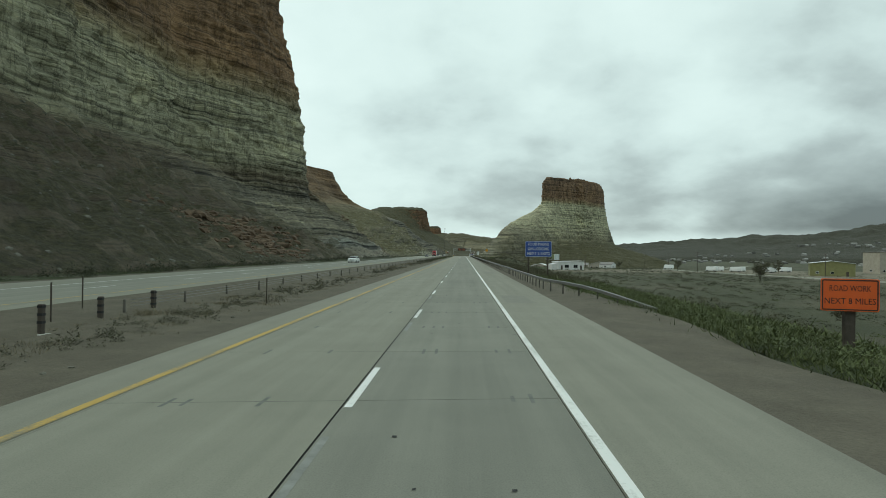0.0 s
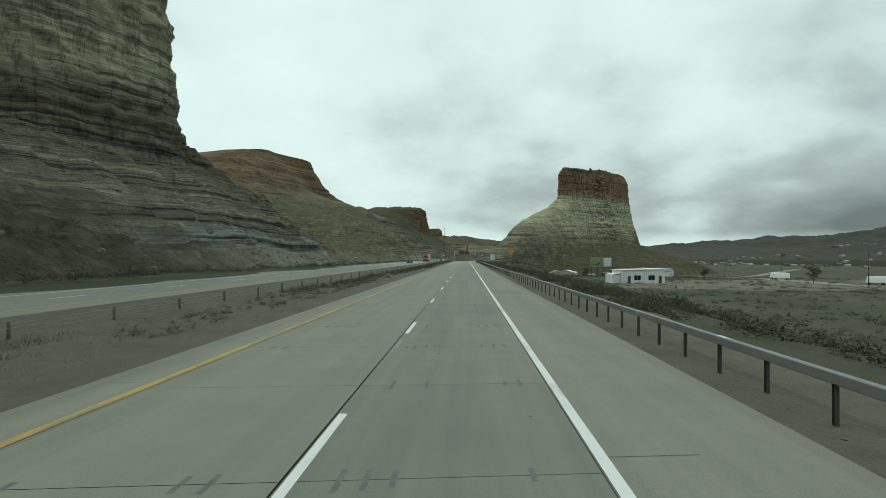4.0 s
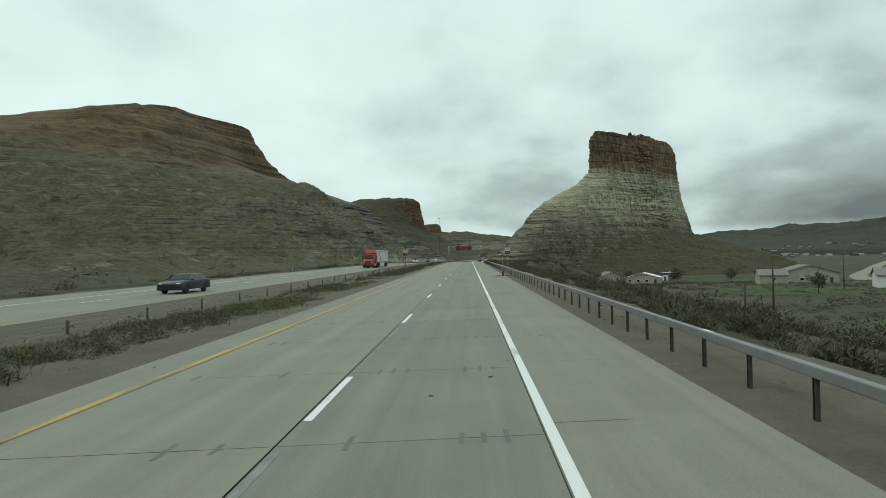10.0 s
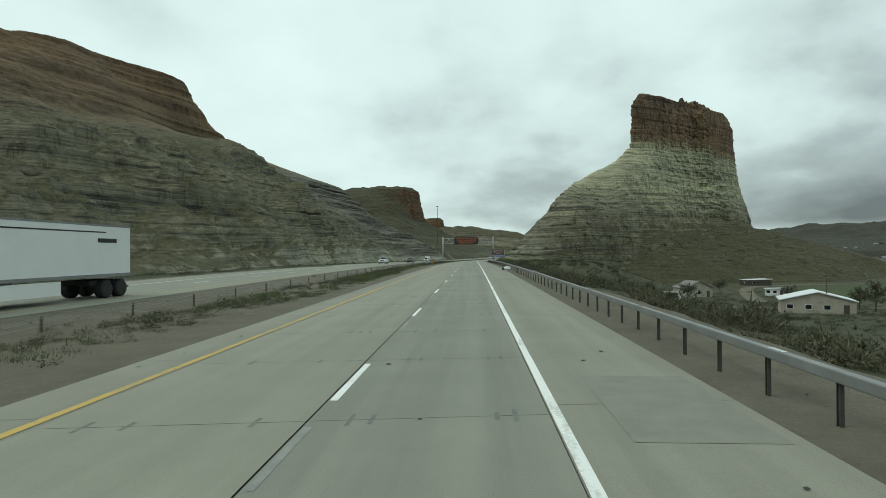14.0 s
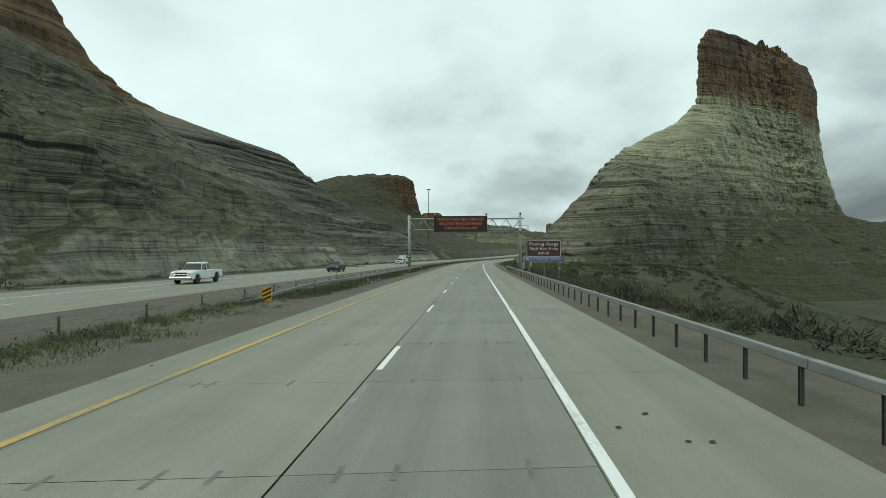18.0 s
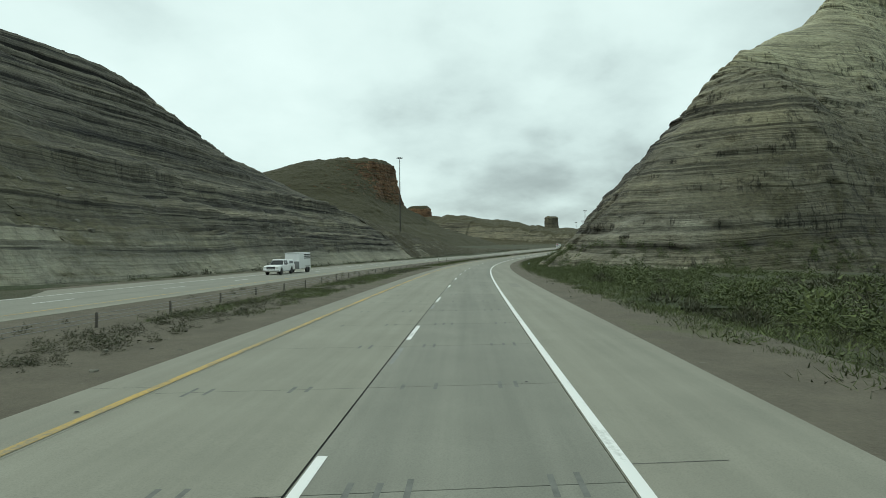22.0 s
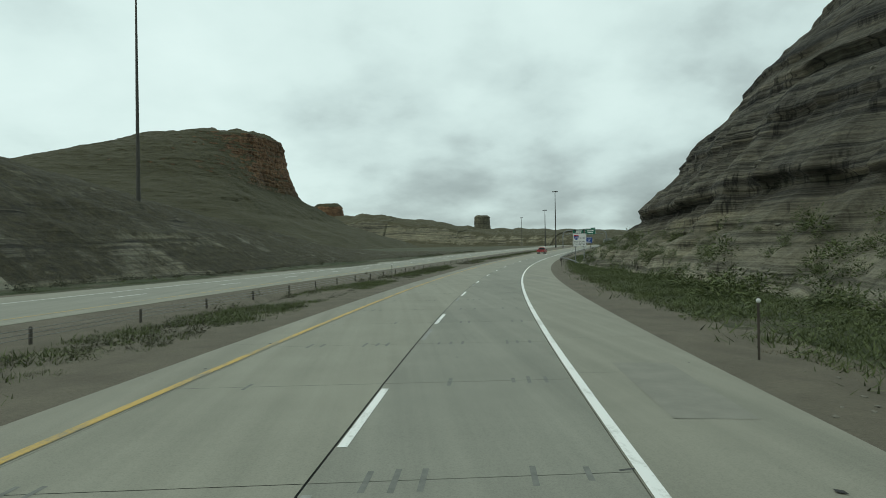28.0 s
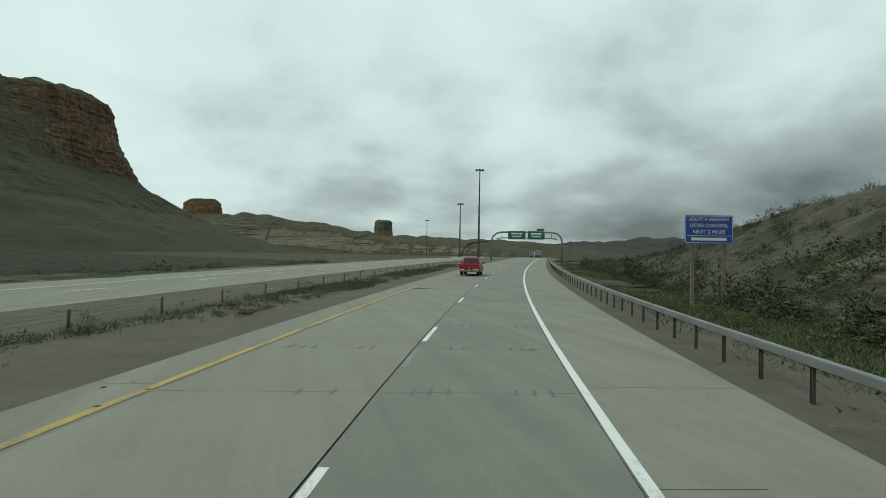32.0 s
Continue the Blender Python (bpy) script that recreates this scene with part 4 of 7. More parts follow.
def ridge(name, label, line, height, half, mat, step=14.0, seed=0.0, shape=0.75, cliff_part=0.0):
    """A long mesa, its crest along a line of places."""
    pts = np.array(line, float)
    d = np.concatenate([[0], np.cumsum(np.hypot(*np.diff(pts, axis=0).T))])
    s = np.arange(0, d[-1], step)
    c = np.stack([np.interp(s, d, pts[:, 0]), np.interp(s, d, pts[:, 1])], -1)
    t = np.gradient(c, axis=0)
    t /= np.linalg.norm(t, axis=1, keepdims=True)
    n = np.stack([t[:, 1], -t[:, 0]], -1)
    v = np.linspace(-1, 1, 81)
    prof = np.clip((1 - np.abs(v)) / (1 - 0.25), 0, 1) ** shape
    prof = (1 - cliff_part) * prof + cliff_part * smooth(0.62, 0.52, np.abs(v))
    hh = (np.interp(s, d, height) * smooth(0, 120, s) * smooth(0, 120, d[-1] - s))[:, None]
    x = c[:, None, 0] + n[:, None, 0] * v[None] * half
    y = c[:, None, 1] + n[:, None, 1] * v[None] * half
    rough = fbm(x * 0.006 + seed, y * 0.006, x * 0, 4)
    z = hh * prof[None] * (1 + 0.16 * rough) + prof[None] * hh * 0.10 * np.abs(fbm(x * 0.03 + seed, y * 0.03, x * 0, 3)) - 6 - 24 * smooth(0.86, 1.0, np.abs(v))[None]
    ob = part(name, grid_mesh(name, np.stack([x, y, z], -1), mat), mat)
    return tagged(ob, label, "ridge", kind="structure")


ridge("ridge", "low grey mesa crossing behind the bend", ((-420, 1900), (-150, 1810), (60, 1700), (170, 1620), (290, 1500), (380, 1360)), (66, 62, 54, 40, 28, 14), 190, M_MESA, 5.0, 3.0, 0.8, 0.42)
ridge("ridge", "distant mesa ridge on the horizon", ((-1600, 2700), (-500, 2500), (100, 2350), (700, 2400), (1300, 2200)), (70, 52, 36, 20, 16), 420, M_DIST, 18.0, 9.0, 0.6)
ridge("ridge", "long hazy mesa beyond the town", ((500, 4200), (1500, 3400), (2500, 2300), (3300, 900), (3600, -900)), (30, 95, 185, 240, 260), 900, M_DIST, 24.0, 21.0, 0.7)
ridge("ridge", "low hills with houses beyond the river", ((520, 2300), (900, 1750), (1350, 1100), (1600, 300), (1700, -600)), (10, 32, 62, 80, 70), 520, M_DIST, 16.0, 33.0, 1.0)
ridge("ridge", "bare mesa behind the road", ((-900, -600), (-400, -700), (300, -800), (900, -500)), (110, 120, 60, 40), 260, M_DIST, 22.0, 41.0, 0.7)

# ---- the carriageways ----
def carriageway(name, label, spans, lines):
    th = thing(name, label, "road", kind="structure")
    for nm, a, b, up, mat, s0, s1 in spans:
        ribbon(nm, s0, s1, a, b, up, mat, 4.0, 0.25, th)
    for nm, a, b, mat in lines:
        ribbon(nm, -350, 2400, a, b, 0.006, mat, 4.0, 0.0, th)
    return th


SLAB = 4.572  # contraction joints every 15 feet
LANE0, LANE1 = -18, 196  # slabs laid one by one
east = carriageway("road", "pale concrete motorway carriageway with worn painted lines",
                   (("shoulder", 1.665, 4.75, -0.004, M_SHOULDER, -350, 2400), ("lane", -1.86, 1.645, 0.0, M_LANE, LANE1 * SLAB + 0.01, 2400), ("lane", -1.86, 1.645, 0.0, M_LANE, -350, LANE0 * SLAB - 0.01),
                    ("lane", -5.6, -1.885, 0.0, M_ROAD, LANE1 * SLAB + 0.01, 2400), ("lane", -5.6, -1.885, 0.0, M_ROAD, -350, LANE0 * SLAB - 0.01), ("shoulder", -7.0, -5.62, -0.004, M_SHOULDER, -350, 2400)),
                   (("edge_line", 1.68, 1.84, M_WHITE), ("edge_line", -5.86, -5.68, M_YELL)))
ribbon("joint_filler", -350, 2400, -6.9, 4.7, -0.035, M_JOINT, 4.0, 0.0, east)
west = carriageway("road", "pale concrete opposite carriageway beyond the median",
                   (("shoulder", -19.0, -17.6, 0.0, M_ROAD, -350, 2400), ("lane", -26.4, -19.02, 0.0, M_LANE, -350, 2400), ("shoulder", -30.5, -26.42, 0.0, M_ROAD, -350, 2400)),
                   (("edge_line", -19.3, -19.15, M_YELL), ("edge_line", -26.35, -26.2, M_WHITE)))
for k in range(-10, 150):
    s0 = 8.73 + 12.192 * k
    ribbon("lane_dash", s0, s0 + 3.05, -1.83, -1.70, 0.006, M_WHITE, 1.5, 0.0, east)
    if k < 90:
        ribbon("old_lane_dash", s0 - 3.5, s0 - 1.4, -1.82, -1.71, 0.005, M_OLDW, 2.0, 0.0, east)
    ribbon("lane_dash", s0, s0 + 3.05, -22.8, -22.66, 0.006, M_WHITE, 1.5, 0.0, west)


def slab_piece(s0, s1, a, b, skew):
    """One concrete slab with skewed ends, its joints left open."""
    p = np.array([on_road(s0 + skew * (a + 1.8), a), on_road(s0 + skew * (b + 1.8), b), on_road(s1 + skew * (b + 1.8), b), on_road(s1 + skew * (a + 1.8), a)])
    low = p - (0, 0, 0.15)
    q = np.concatenate([low, p])
    return mesh_of("slab", q, [(4, 5, 6, 7), (0, 1, 5, 4), (1, 2, 6, 5), (2, 3, 7, 6), (3, 0, 4, 7)], M_LANE, False)


# the near lane's slabs lie one by one, the others are joined
SKEW = 0.13
for k in range(LANE0, LANE1):
    part("concrete_slab", slab_piece(k * SLAB + 0.009, (k + 1) * SLAB - 0.009, -1.855, 1.645, SKEW), M_LANE, east)


def joined(name, quads, mat, parent, label="", lift=0.0, kind=""):
    v = np.array(quads, float).reshape(-1, 3)
    v[:, 2] += lift
    f = np.arange(len(v)).reshape(-1, 4)
    ob = part(name, mesh_of(name, v, f, mat, False), mat, parent, label)
    if kind:
        tagged(ob, kind=kind)
    return ob


def quad(s0, s1, a, b, skew=0.0):
    return [on_road(s0 + skew * (a + 1.8), a), on_road(s0 + skew * (b + 1.8), b), on_road(s1 + skew * (b + 1.8), b), on_road(s1 + skew * (a + 1.8), a)]


joined("passing_lane_slabs", [quad(k * SLAB + 0.008, (k + 1) * SLAB - 0.008, -5.6, -1.885, SKEW) for k in range(LANE0, LANE1)], M_ROAD, east, kind="stuff")
rng = random.Random(7)
# dowel-bar slots sawn across the joints in the wheel tracks, patched with darker mortar
slots = []
for k in range(-2, 205):
    for track in (-0.95, 0.85, -4.65, -2.9):
        for j in (-1, 0, 1):
            o = track + 0.30 * j + rng.uniform(-0.02, 0.02)
            s0 = k * SLAB + SKEW * (o + 1.8)
            g = rng.uniform(0.18, 0.32)
            if rng.random() < (0.3 if track > -2 else 0.55):
                continue
            slots.append(quad(s0 - g, s0 + g, o - 0.035, o + 0.035))
joined("dowel_slots", slots, M_SLOT, east, lift=0.003, kind="stuff")
# cracks and sealed joints on the shoulders
lines = []
for k in range(-4, 205):
    o, s0 = 2.05, k * SLAB + 0.5
    if rng.random() < 0.55:
        lines.append(quad(s0 - 0.006, s0 + 0.006, 1.67, rng.choice((3.0, 4.74)), SKEW))
    if rng.random() < 0.4:
        lines.append(quad(s0 - 0.006, s0 + 0.006, -6.98, -5.65, SKEW))
joined("shoulder_cracks", lines, M_JOINT, east, lift=0.001, kind="stuff")
patches = [quad(s0, s0 + rng.uniform(2.0, 5.0), 2.1 + rng.uniform(0, 0.8), 4.2 + rng.uniform(-0.8, 0.4)) for s0 in range(28, 960, 41)]
joined("shoulder_patches", patches, M_PATCH, east, lift=0.0015, kind="stuff")
tar = [quad(s0, s0 + 0.04, 1.5, 1.8, 0.3) for s0 in range(16, 960, 83)]
joined("tar_marks", tar, M_JOINT, east, lift=0.004, kind="stuff")
# crumbs of rubber and gravel on the shoulder
bits = []
for _ in range(420):
    s0, o = rng.uniform(-10, 940), rng.choice((rng.uniform(2.1, 5.4), rng.uniform(-6.8, -5.7), rng.uniform(-1.6, 1.6)))
    g = rng.uniform(0.015, 0.05)
    bits.append(quad(s0 - g, s0 + g, o - g, o + g, rng.uniform(-0.6, 0.6)))
joined("road_litter", bits, M_RUBBER, east, lift=0.012, kind="stuff")

verge = thing("verge", "bare sandy gravel verge beside the carriageway", "verge", kind="structure")


def verge_strip(s0, s1, a, b, seed, up0=-0.012, up1=-0.07):
    """A ragged strip of gravel with small humps."""
    s = np.arange(s0, s1, 1.2)
    v = np.linspace(0, 1, 9)
    ra = b + (0.6 if b > a else -0.6) * fbm(s * 0.13 + seed, s * 0, s * 0, 3)
    off = a + (ra - a)[:, None] * v[None]
    up = up0 + (up1 - up0) * v[None] + 0.05 * fbm(s[:, None] * 0.5 + seed, off * 1.2, off * 0, 3) * smooth(0, 0.25, v)[None]
    p = on_road(s[:, None] + 0 * off, off)
    p[..., 2] += up
    p[:, -1, 2] -= 0.25
    part("gravel", grid_mesh("gravel", p, M_VERGE, flip=b > a), M_VERGE, verge)


verge_strip(-300, 1100, 4.7, 8.6, 1.0)
verge_strip(-300, 1100, -7.0, -12.6, 5.0)
verge_strip(-300, 1100, -17.6, -12.4, 8.0)
verge_strip(-300, 1100, -30.5, -35.5, 12.0)

turf = thing("turf", "patchy green grass and weeds on gravelly soil", "grass", kind="structure")


def turf_strip(s0, s1, a, b, seed, ramp=0.0):
    """Thin turf with ragged edges, on the verge or on the falling ground beyond it."""
    s = np.arange(s0, s1, 1.1)
    v = np.linspace(0, 1, 13)
    e0, e1 = a + 0.5 * fbm(s * 0.3 + seed, s * 0, s * 0, 3), b + 0.6 * fbm(s * 0.25 + seed, s * 0 + 7, s * 0, 3)
    off = e0[:, None] + (e1 - e0)[:, None] * v[None]
    p = on_road(s[:, None] + 0 * off, off)
    low = ground_height(p[..., 0], p[..., 1]) + 0.10
    p[..., 2] = np.maximum(p[..., 2] - 0.03 - ramp * v[None], low) + 0.04 * fbm(s[:, None] * 0.6 + seed, off * 1.5, off * 0, 3)
    p[:, 0, 2] -= 0.22
    p[:, -1, 2] -= 0.22
    part("turf_strip", grid_mesh("turf_strip", p, M_TURF, flip=b > a), M_TURF, turf)


turf_strip(628, 905, 7.2, 17.0, 4.0, 0.15)
turf_strip(905, 1020, 7.6, 13.5, 5.0, 0.1)
turf_strip(-60, 64, 8.2, 20.0, 6.0, 5.0)
turf_strip(-300, 960, -32.2, -36.8, 7.0, 0.1)

# ---- shared shapes ----
def lathe(profile, sides=20, axis="X"):
    """A turned shape: profile of (along the axis, radius)."""
    bm = bmesh.new()
    rings = []
    for a, r in profile:
        ring = []
        for k in range(sides):
            t = 2 * math.pi * k / sides
            c, s = r * math.cos(t), r * math.sin(t)
            ring.append(bm.verts.new((a, c, s) if axis == "X" else ((c, a, s) if axis == "Y" else (c, s, a))))
        rings.append(ring)
    for a, b in zip(rings, rings[1:]):
        for k in range(sides):
            f = bm.faces.new((a[k], a[(k + 1) % sides], b[(k + 1) % sides], b[k]))
            f.smooth = True
    if profile[0][1] > 1e-4:
        bm.faces.new(rings[0][::-1])
    if profile[-1][1] > 1e-4:
        bm.faces.new(rings[-1])
    bmesh.ops.remove_doubles(bm, verts=bm.verts, dist=1e-5)
    bmesh.ops.recalc_face_normals(bm, faces=bm.faces)
    return bm


def plate(outline, thick, bevel=0.0, axis="Y"):
    """A flat shape cut from an outline of (x, z), of some thickness."""
    bm = bmesh.new()
    vs = [bm.verts.new((x, -thick / 2, z) if axis == "Y" else (-thick / 2, x, z)) for x, z in outline]
    f = bm.faces.new(vs)
    r = bmesh.ops.extrude_face_region(bm, geom=[f])
    d = Vector((0, thick, 0)) if axis == "Y" else Vector((thick, 0, 0))
    bmesh.ops.translate(bm, verts=[v for v in r["geom"] if isinstance(v, bmesh.types.BMVert)], vec=d)
    bmesh.ops.recalc_face_normals(bm, faces=bm.faces)
    if bevel:
        bmesh.ops.bevel(bm, geom=list(bm.edges), offset=bevel, segments=2, affect="EDGES", profile=0.6, clamp_overlap=True)
    return bm


def rounded(w, h, r, n=5):
    pts = []
    for cx, cz, a0 in ((w / 2 - r, h / 2 - r, 0), (-w / 2 + r, h / 2 - r, 90), (-w / 2 + r, -h / 2 + r, 180), (w / 2 - r, -h / 2 + r, 270)):
        for k in range(n + 1):
            a = radians(a0 + 90 * k / n)
            pts.append((cx + r * math.cos(a), cz + r * math.sin(a)))
    return pts


def ring_plate(w, h, r, band, thick):
    """The border of a sign: a rounded frame."""
    bm = bmesh.new()
    outer, inner = rounded(w, h, r), rounded(w - 2 * band, h - 2 * band, max(0.01, r - band))
    a = [bm.verts.new((x, -thick, z)) for x, z in outer]
    b = [bm.verts.new((x, -thick, z)) for x, z in inner]
    for k in range(len(a)):
        bm.faces.new((a[k], a[(k + 1) % len(a)], b[(k + 1) % len(a)], b[k]))
    bmesh.ops.recalc_face_normals(bm, faces=bm.faces)
    return bm


def text_mesh(words, size, mat, width=0.0):
    """Lettering that stands in the x-z plane, centred, and faces -y. width: squeezed or stretched to it."""
    cu = bpy.data.curves.new("lettering", "FONT")
    cu.body, cu.size, cu.align_x, cu.align_y, cu.resolution_u = words, size, "CENTER", "CENTER", 2
    ob = bpy.data.objects.new("lettering", cu)
    scene.collection.objects.link(ob)
    bpy.context.view_layer.update()
    me = bpy.data.meshes.new_from_object(ob.evaluated_get(bpy.context.evaluated_depsgraph_get()))
    bpy.data.objects.remove(ob)
    w = max(v.co.x for v in me.vertices) - min(v.co.x for v in me.vertices)
    k = width / w if width else 1.0
    me.transform(pose(0, 0, 0, 90) @ Matrix.Diagonal((k, 1, 1, 1)))
    me.materials.clear()
    me.materials.append(mat)
    return me


def letter_words(parent, words, size, mat, width, at):
    """A line of lettering, each word a part of its own."""
    me = text_mesh(words, size, mat, width)
    bm = bmesh.new()
    bm.from_mesh(me)
    bm.verts.index_update()
    islands, seen = [], set()
    for v in bm.verts:
        if v in seen:
            continue
        stack, isle = [v], []
        seen.add(v)
        while stack:
            q = stack.pop()
            isle.append(q)
            for e in q.link_edges:
                o = e.other_vert(q)
                if o not in seen:
                    seen.add(o)
                    stack.append(o)
        islands.append((min(q.co.x for q in isle), max(q.co.x for q in isle), isle))
    islands.sort(key=lambda i: i[0])
    gap = 0.16 * size * min(1.0, width / (0.55 * size * len(words)))
    group, right, groups = [], None, []
    for lo, hi, isle in islands:
        if right is not None and lo - right > gap:
            groups.append(group)
            group = []
        group += isle
        right = hi if right is None else max(right, hi)
    groups.append(group)
    for chosen in groups:
        keep = set(chosen)
        one = bm.copy()
        one.verts.ensure_lookup_table()
        index = {v.index for v in keep}
        bmesh.ops.delete(one, geom=[v for v in one.verts if v.index not in index], context="VERTS")
        part("lettering", one, mat, parent, at=at)
    bm.free()
    bpy.data.meshes.remove(me)


def sign_face(th, w, h, z, mat, border, rows, r=0.08, x=0.0, band=0.035, name="panel"):
    """A sign panel with border and lettering, its middle at height z."""
    up = pose(x, 0, z)
    panel = part(name, plate(rounded(w, h, r), 0.03, 0.0), mat, th, at=up)
    if border:
        part("border", ring_plate(w - 0.06, h - 0.06, r, band, 0.019), border, panel)
    for words, size, dz, ink, width in rows:
        letter_words(panel, words, size, ink, width, pose(0, -0.020, dz))
    for bz in (h * 0.32, -h * 0.32):
        part("stiffener", box((w * 0.9, 0.05, 0.06), bevel=0.005), M_STEEL, panel, at=pose(0, 0.042, bz))
    return panel


def sign_posts(th, xs, z0, z1, mat, size=(0.14, 0.14)):
    for x in xs:
        part("post", box((size[0], size[1], z1 - z0), bevel=0.01), mat, th, at=pose(x, 0.075 + size[1] / 2, (z0 + z1) / 2))


def bars(th, panel, rows, mat):
    """Lines of small writing that cannot be read, as plain bars."""
    for w, h, dz in rows:
        part("writing_bar", box((w, 0.004, h)), mat, panel, at=pose(0, -0.020, dz))


# ---- guard rails ----
def guard_rail(s0, s1, off, flare0=0.0, flare1=0.0, label=""):
    """A box-beam rail on steel posts; flares: how far its ends swing out and dip."""
    th = thing("guard_rail", label or "galvanised box-beam guard rail on steel posts", "guard rail")

    def line(s):
        a, b = smooth(14, 0, s - s0) if flare0 else 0 * s, smooth(14, 0, s1 - s) if flare1 else 0 * s
        dip = (a ** 2.2 if flare0 else 0) + (b ** 2.2 if flare1 else 0)
        return on_road(s, off + flare0 * a + flare1 * b, 0.68 - 0.70 * dip)

    rail_len = 7.62
    n = int(round((s1 - s0) / rail_len))
    for k in range(n):
        s = np.linspace(s0 + k * rail_len, s0 + (k + 1) * rail_len - 0.012, 5)
        c = line(s)
        h = np.interp(s, road_s, road_h)
        side = np.stack([np.cos(h), -np.sin(h), 0 * h], -1)
        e = 0.014
        prof = ((-0.075 + e, 0.085), (0.075 - e, 0.085), (0.075, 0.085 - e), (0.075, -0.085 + e), (0.075 - e, -0.085), (-0.075 + e, -0.085), (-0.075, -0.085 + e), (-0.075, 0.085 - e))
        p = np.stack([c + side * a + np.array((0, 0, b)) for a, b in prof], 0)
        part("rail", grid_mesh("rail", p, M_STEEL, wrap=True, flip=True, shade_smooth=False), M_STEEL, th)
        if k:
            m = road_pose(float(s[0]), off)
            q = line(s[:1])[0]
            m.translation = Vector(q) + Vector((0, 0, 0.088))
            part("splice_plate", SPLICE, M_CHROME, th, at=m)
    s = s0 + (4.0 if flare0 else 0.3)
    while s < s1 - (4.0 if flare1 else 0.2):
        q = line(np.array([s]))[0]
        base = float(on_road(s, off)[2]) - 0.45
        m = road_pose(s, off)
        m.translation = Vector((q[0], q[1], q[2] - 0.085))
        part("post", RAIL_POST, M_POSTS, th, at=m)
        s += 1.905
    return th


def i_post(h):
    bm = bmesh.new()
    add_box(bm, (0.01, 0.075, h), pose(0, 0, -h / 2))
    add_box(bm, (0.058, 0.01, h), pose(0, 0.038, -h / 2))
    add_box(bm, (0.058, 0.01, h), pose(0, -0.038, -h / 2))
    return bm


def mesh_from(bm, name, mat):
    me = bpy.data.meshes.new(name)
    bm.to_mesh(me)
    bm.free()
    me.materials.append(mat)
    return me


M_POSTS = plain("dull_steel_post", (0.075, 0.072, 0.062), 0.75, 0.2, 3.0, 0.3)
RAIL_POST = mesh_from(i_post(1.2), "post", M_POSTS)
SPLICE = mesh_from(box((0.10, 0.5, 0.012), bevel=0.003), "splice_plate", M_CHROME)
guard_rail(26, 330.8, 5.55, 3.2, 0.0)
guard_rail(330.8, 605.1, 5.55, 0.0, 0.6)
guard_rail(525, 601.2, -9.0, -2.6, -0.6, "galvanised box-beam guard rail along the median")
guard_rail(850, 1059, 5.6, 3.4, 0.0)

# ---- posts and cables in the median ----
fence = thing("median_fence", "low cable fence on short weathered posts along the median", "fence")
MEDIAN_POST = mesh_from(tube(((0, 0, -0.4), (0, 0, 0.72), (0, 0, 0.76)), [0.055, 0.05, 0.03], 7), "fence_post", M_POST)
for k in range(0, 196):
    s = 21.5 + 4.88 * k
    part("post", MEDIAN_POST, M_POST, fence, at=road_pose(s, -13.2 + rng.uniform(-0.06, 0.06), -0.30, rng.uniform(0, 360)) @ pose(0, 0, 0, rng.uniform(-2, 2), rng.uniform(-2, 2)))
for up in (0.13, 0.26, 0.39):
    cable = tube([tuple(on_road(s, -13.2, up)) for s in range(22, 976, 6)], 0.009, 4)
    part("cable", cable, M_STEEL, fence)
bollard = thing("marker_post", "dark banded marker post on a concrete foot in the median", "marker post", "median marker posts", at=road_pose(17.0, -13.0, -0.30))
part("post", box((0.16, 0.16, 1.0), pose(0, 0, 0.48), 0.02), M_TIMBER_DARK, bollard)
part("foot", box((0.42, 0.42, 0.08), pose(0, 0, 0.02), 0.02), M_CAST, bollard)
for b in (0.42, 0.66, 0.90):
    part("band", box((0.17, 0.17, 0.08), pose(0, 0, b)), M_RUBBER, bollard)
copy_thing(bollard, road_pose(20.0, -13.1, -0.30, 8))
copy_thing(bollard, road_pose(23.4, -13.05, -0.30, -6))


def delineator(s, off, h=1.6, cap=True, base=-0.25):
    th = thing("delineator_post", "slim steel delineator post beside the road", "post", "delineator posts", at=road_pose(s, off, base))
    part("post", plate(((-0.024, -0.3), (0.024, -0.3), (0.024, h), (-0.024, h)), 0.02), M_TIMBER_DARK, th)
    part("flange", plate(((-0.02, -0.3), (0.02, -0.3), (0.02, h), (-0.02, h)), 0.02, axis="X"), M_TIMBER_DARK, th, at=pose(0, 0.015, 0))
    if cap:
        part("reflector", lathe(((-0.016, 0.0), (-0.016, 0.05), (0.0, 0.05), (0.0, 0.0)), 12, "Y"), M_SIGNW, th, at=pose(0, 0.002, h - 0.07))
    return th


delineator(18.6, -13.9, 1.5, False)
delineator(22.5, -15.5, 1.5, False)
delineator(26.2, -9.2, 1.4, False)
for s, off in ((118, -9.0), (201, 6.4), (237.5, 7.2), (350.2, -9.2), (482, 7.1), (545, 7.4), (555, -14.2), (664.6, 5.85), (770.6, 6.0), (839.6, 6.2), (757, -14.8), (812, -11.0), (742, -14.0)):
    delineator(s, off)

# ---- road signs ----
th = thing("road_sign", "orange ROAD WORK NEXT 8 MILES sign on a single timber post", "road sign", at=road_pose(18.3, 12.2, 0, -12))
sign_face(th, 1.62, 1.02, 1.26, M_SIGNO, M_INK, (("ROAD WORK", 0.27, 0.2, M_INK, 1.15), ("NEXT 8 MILES", 0.27, -0.2, M_INK, 1.42)), 0.05)
sign_posts(th, (0.05,), -2.6, 1.6, M_TIMBER_DARK, (0.3, 0.22))

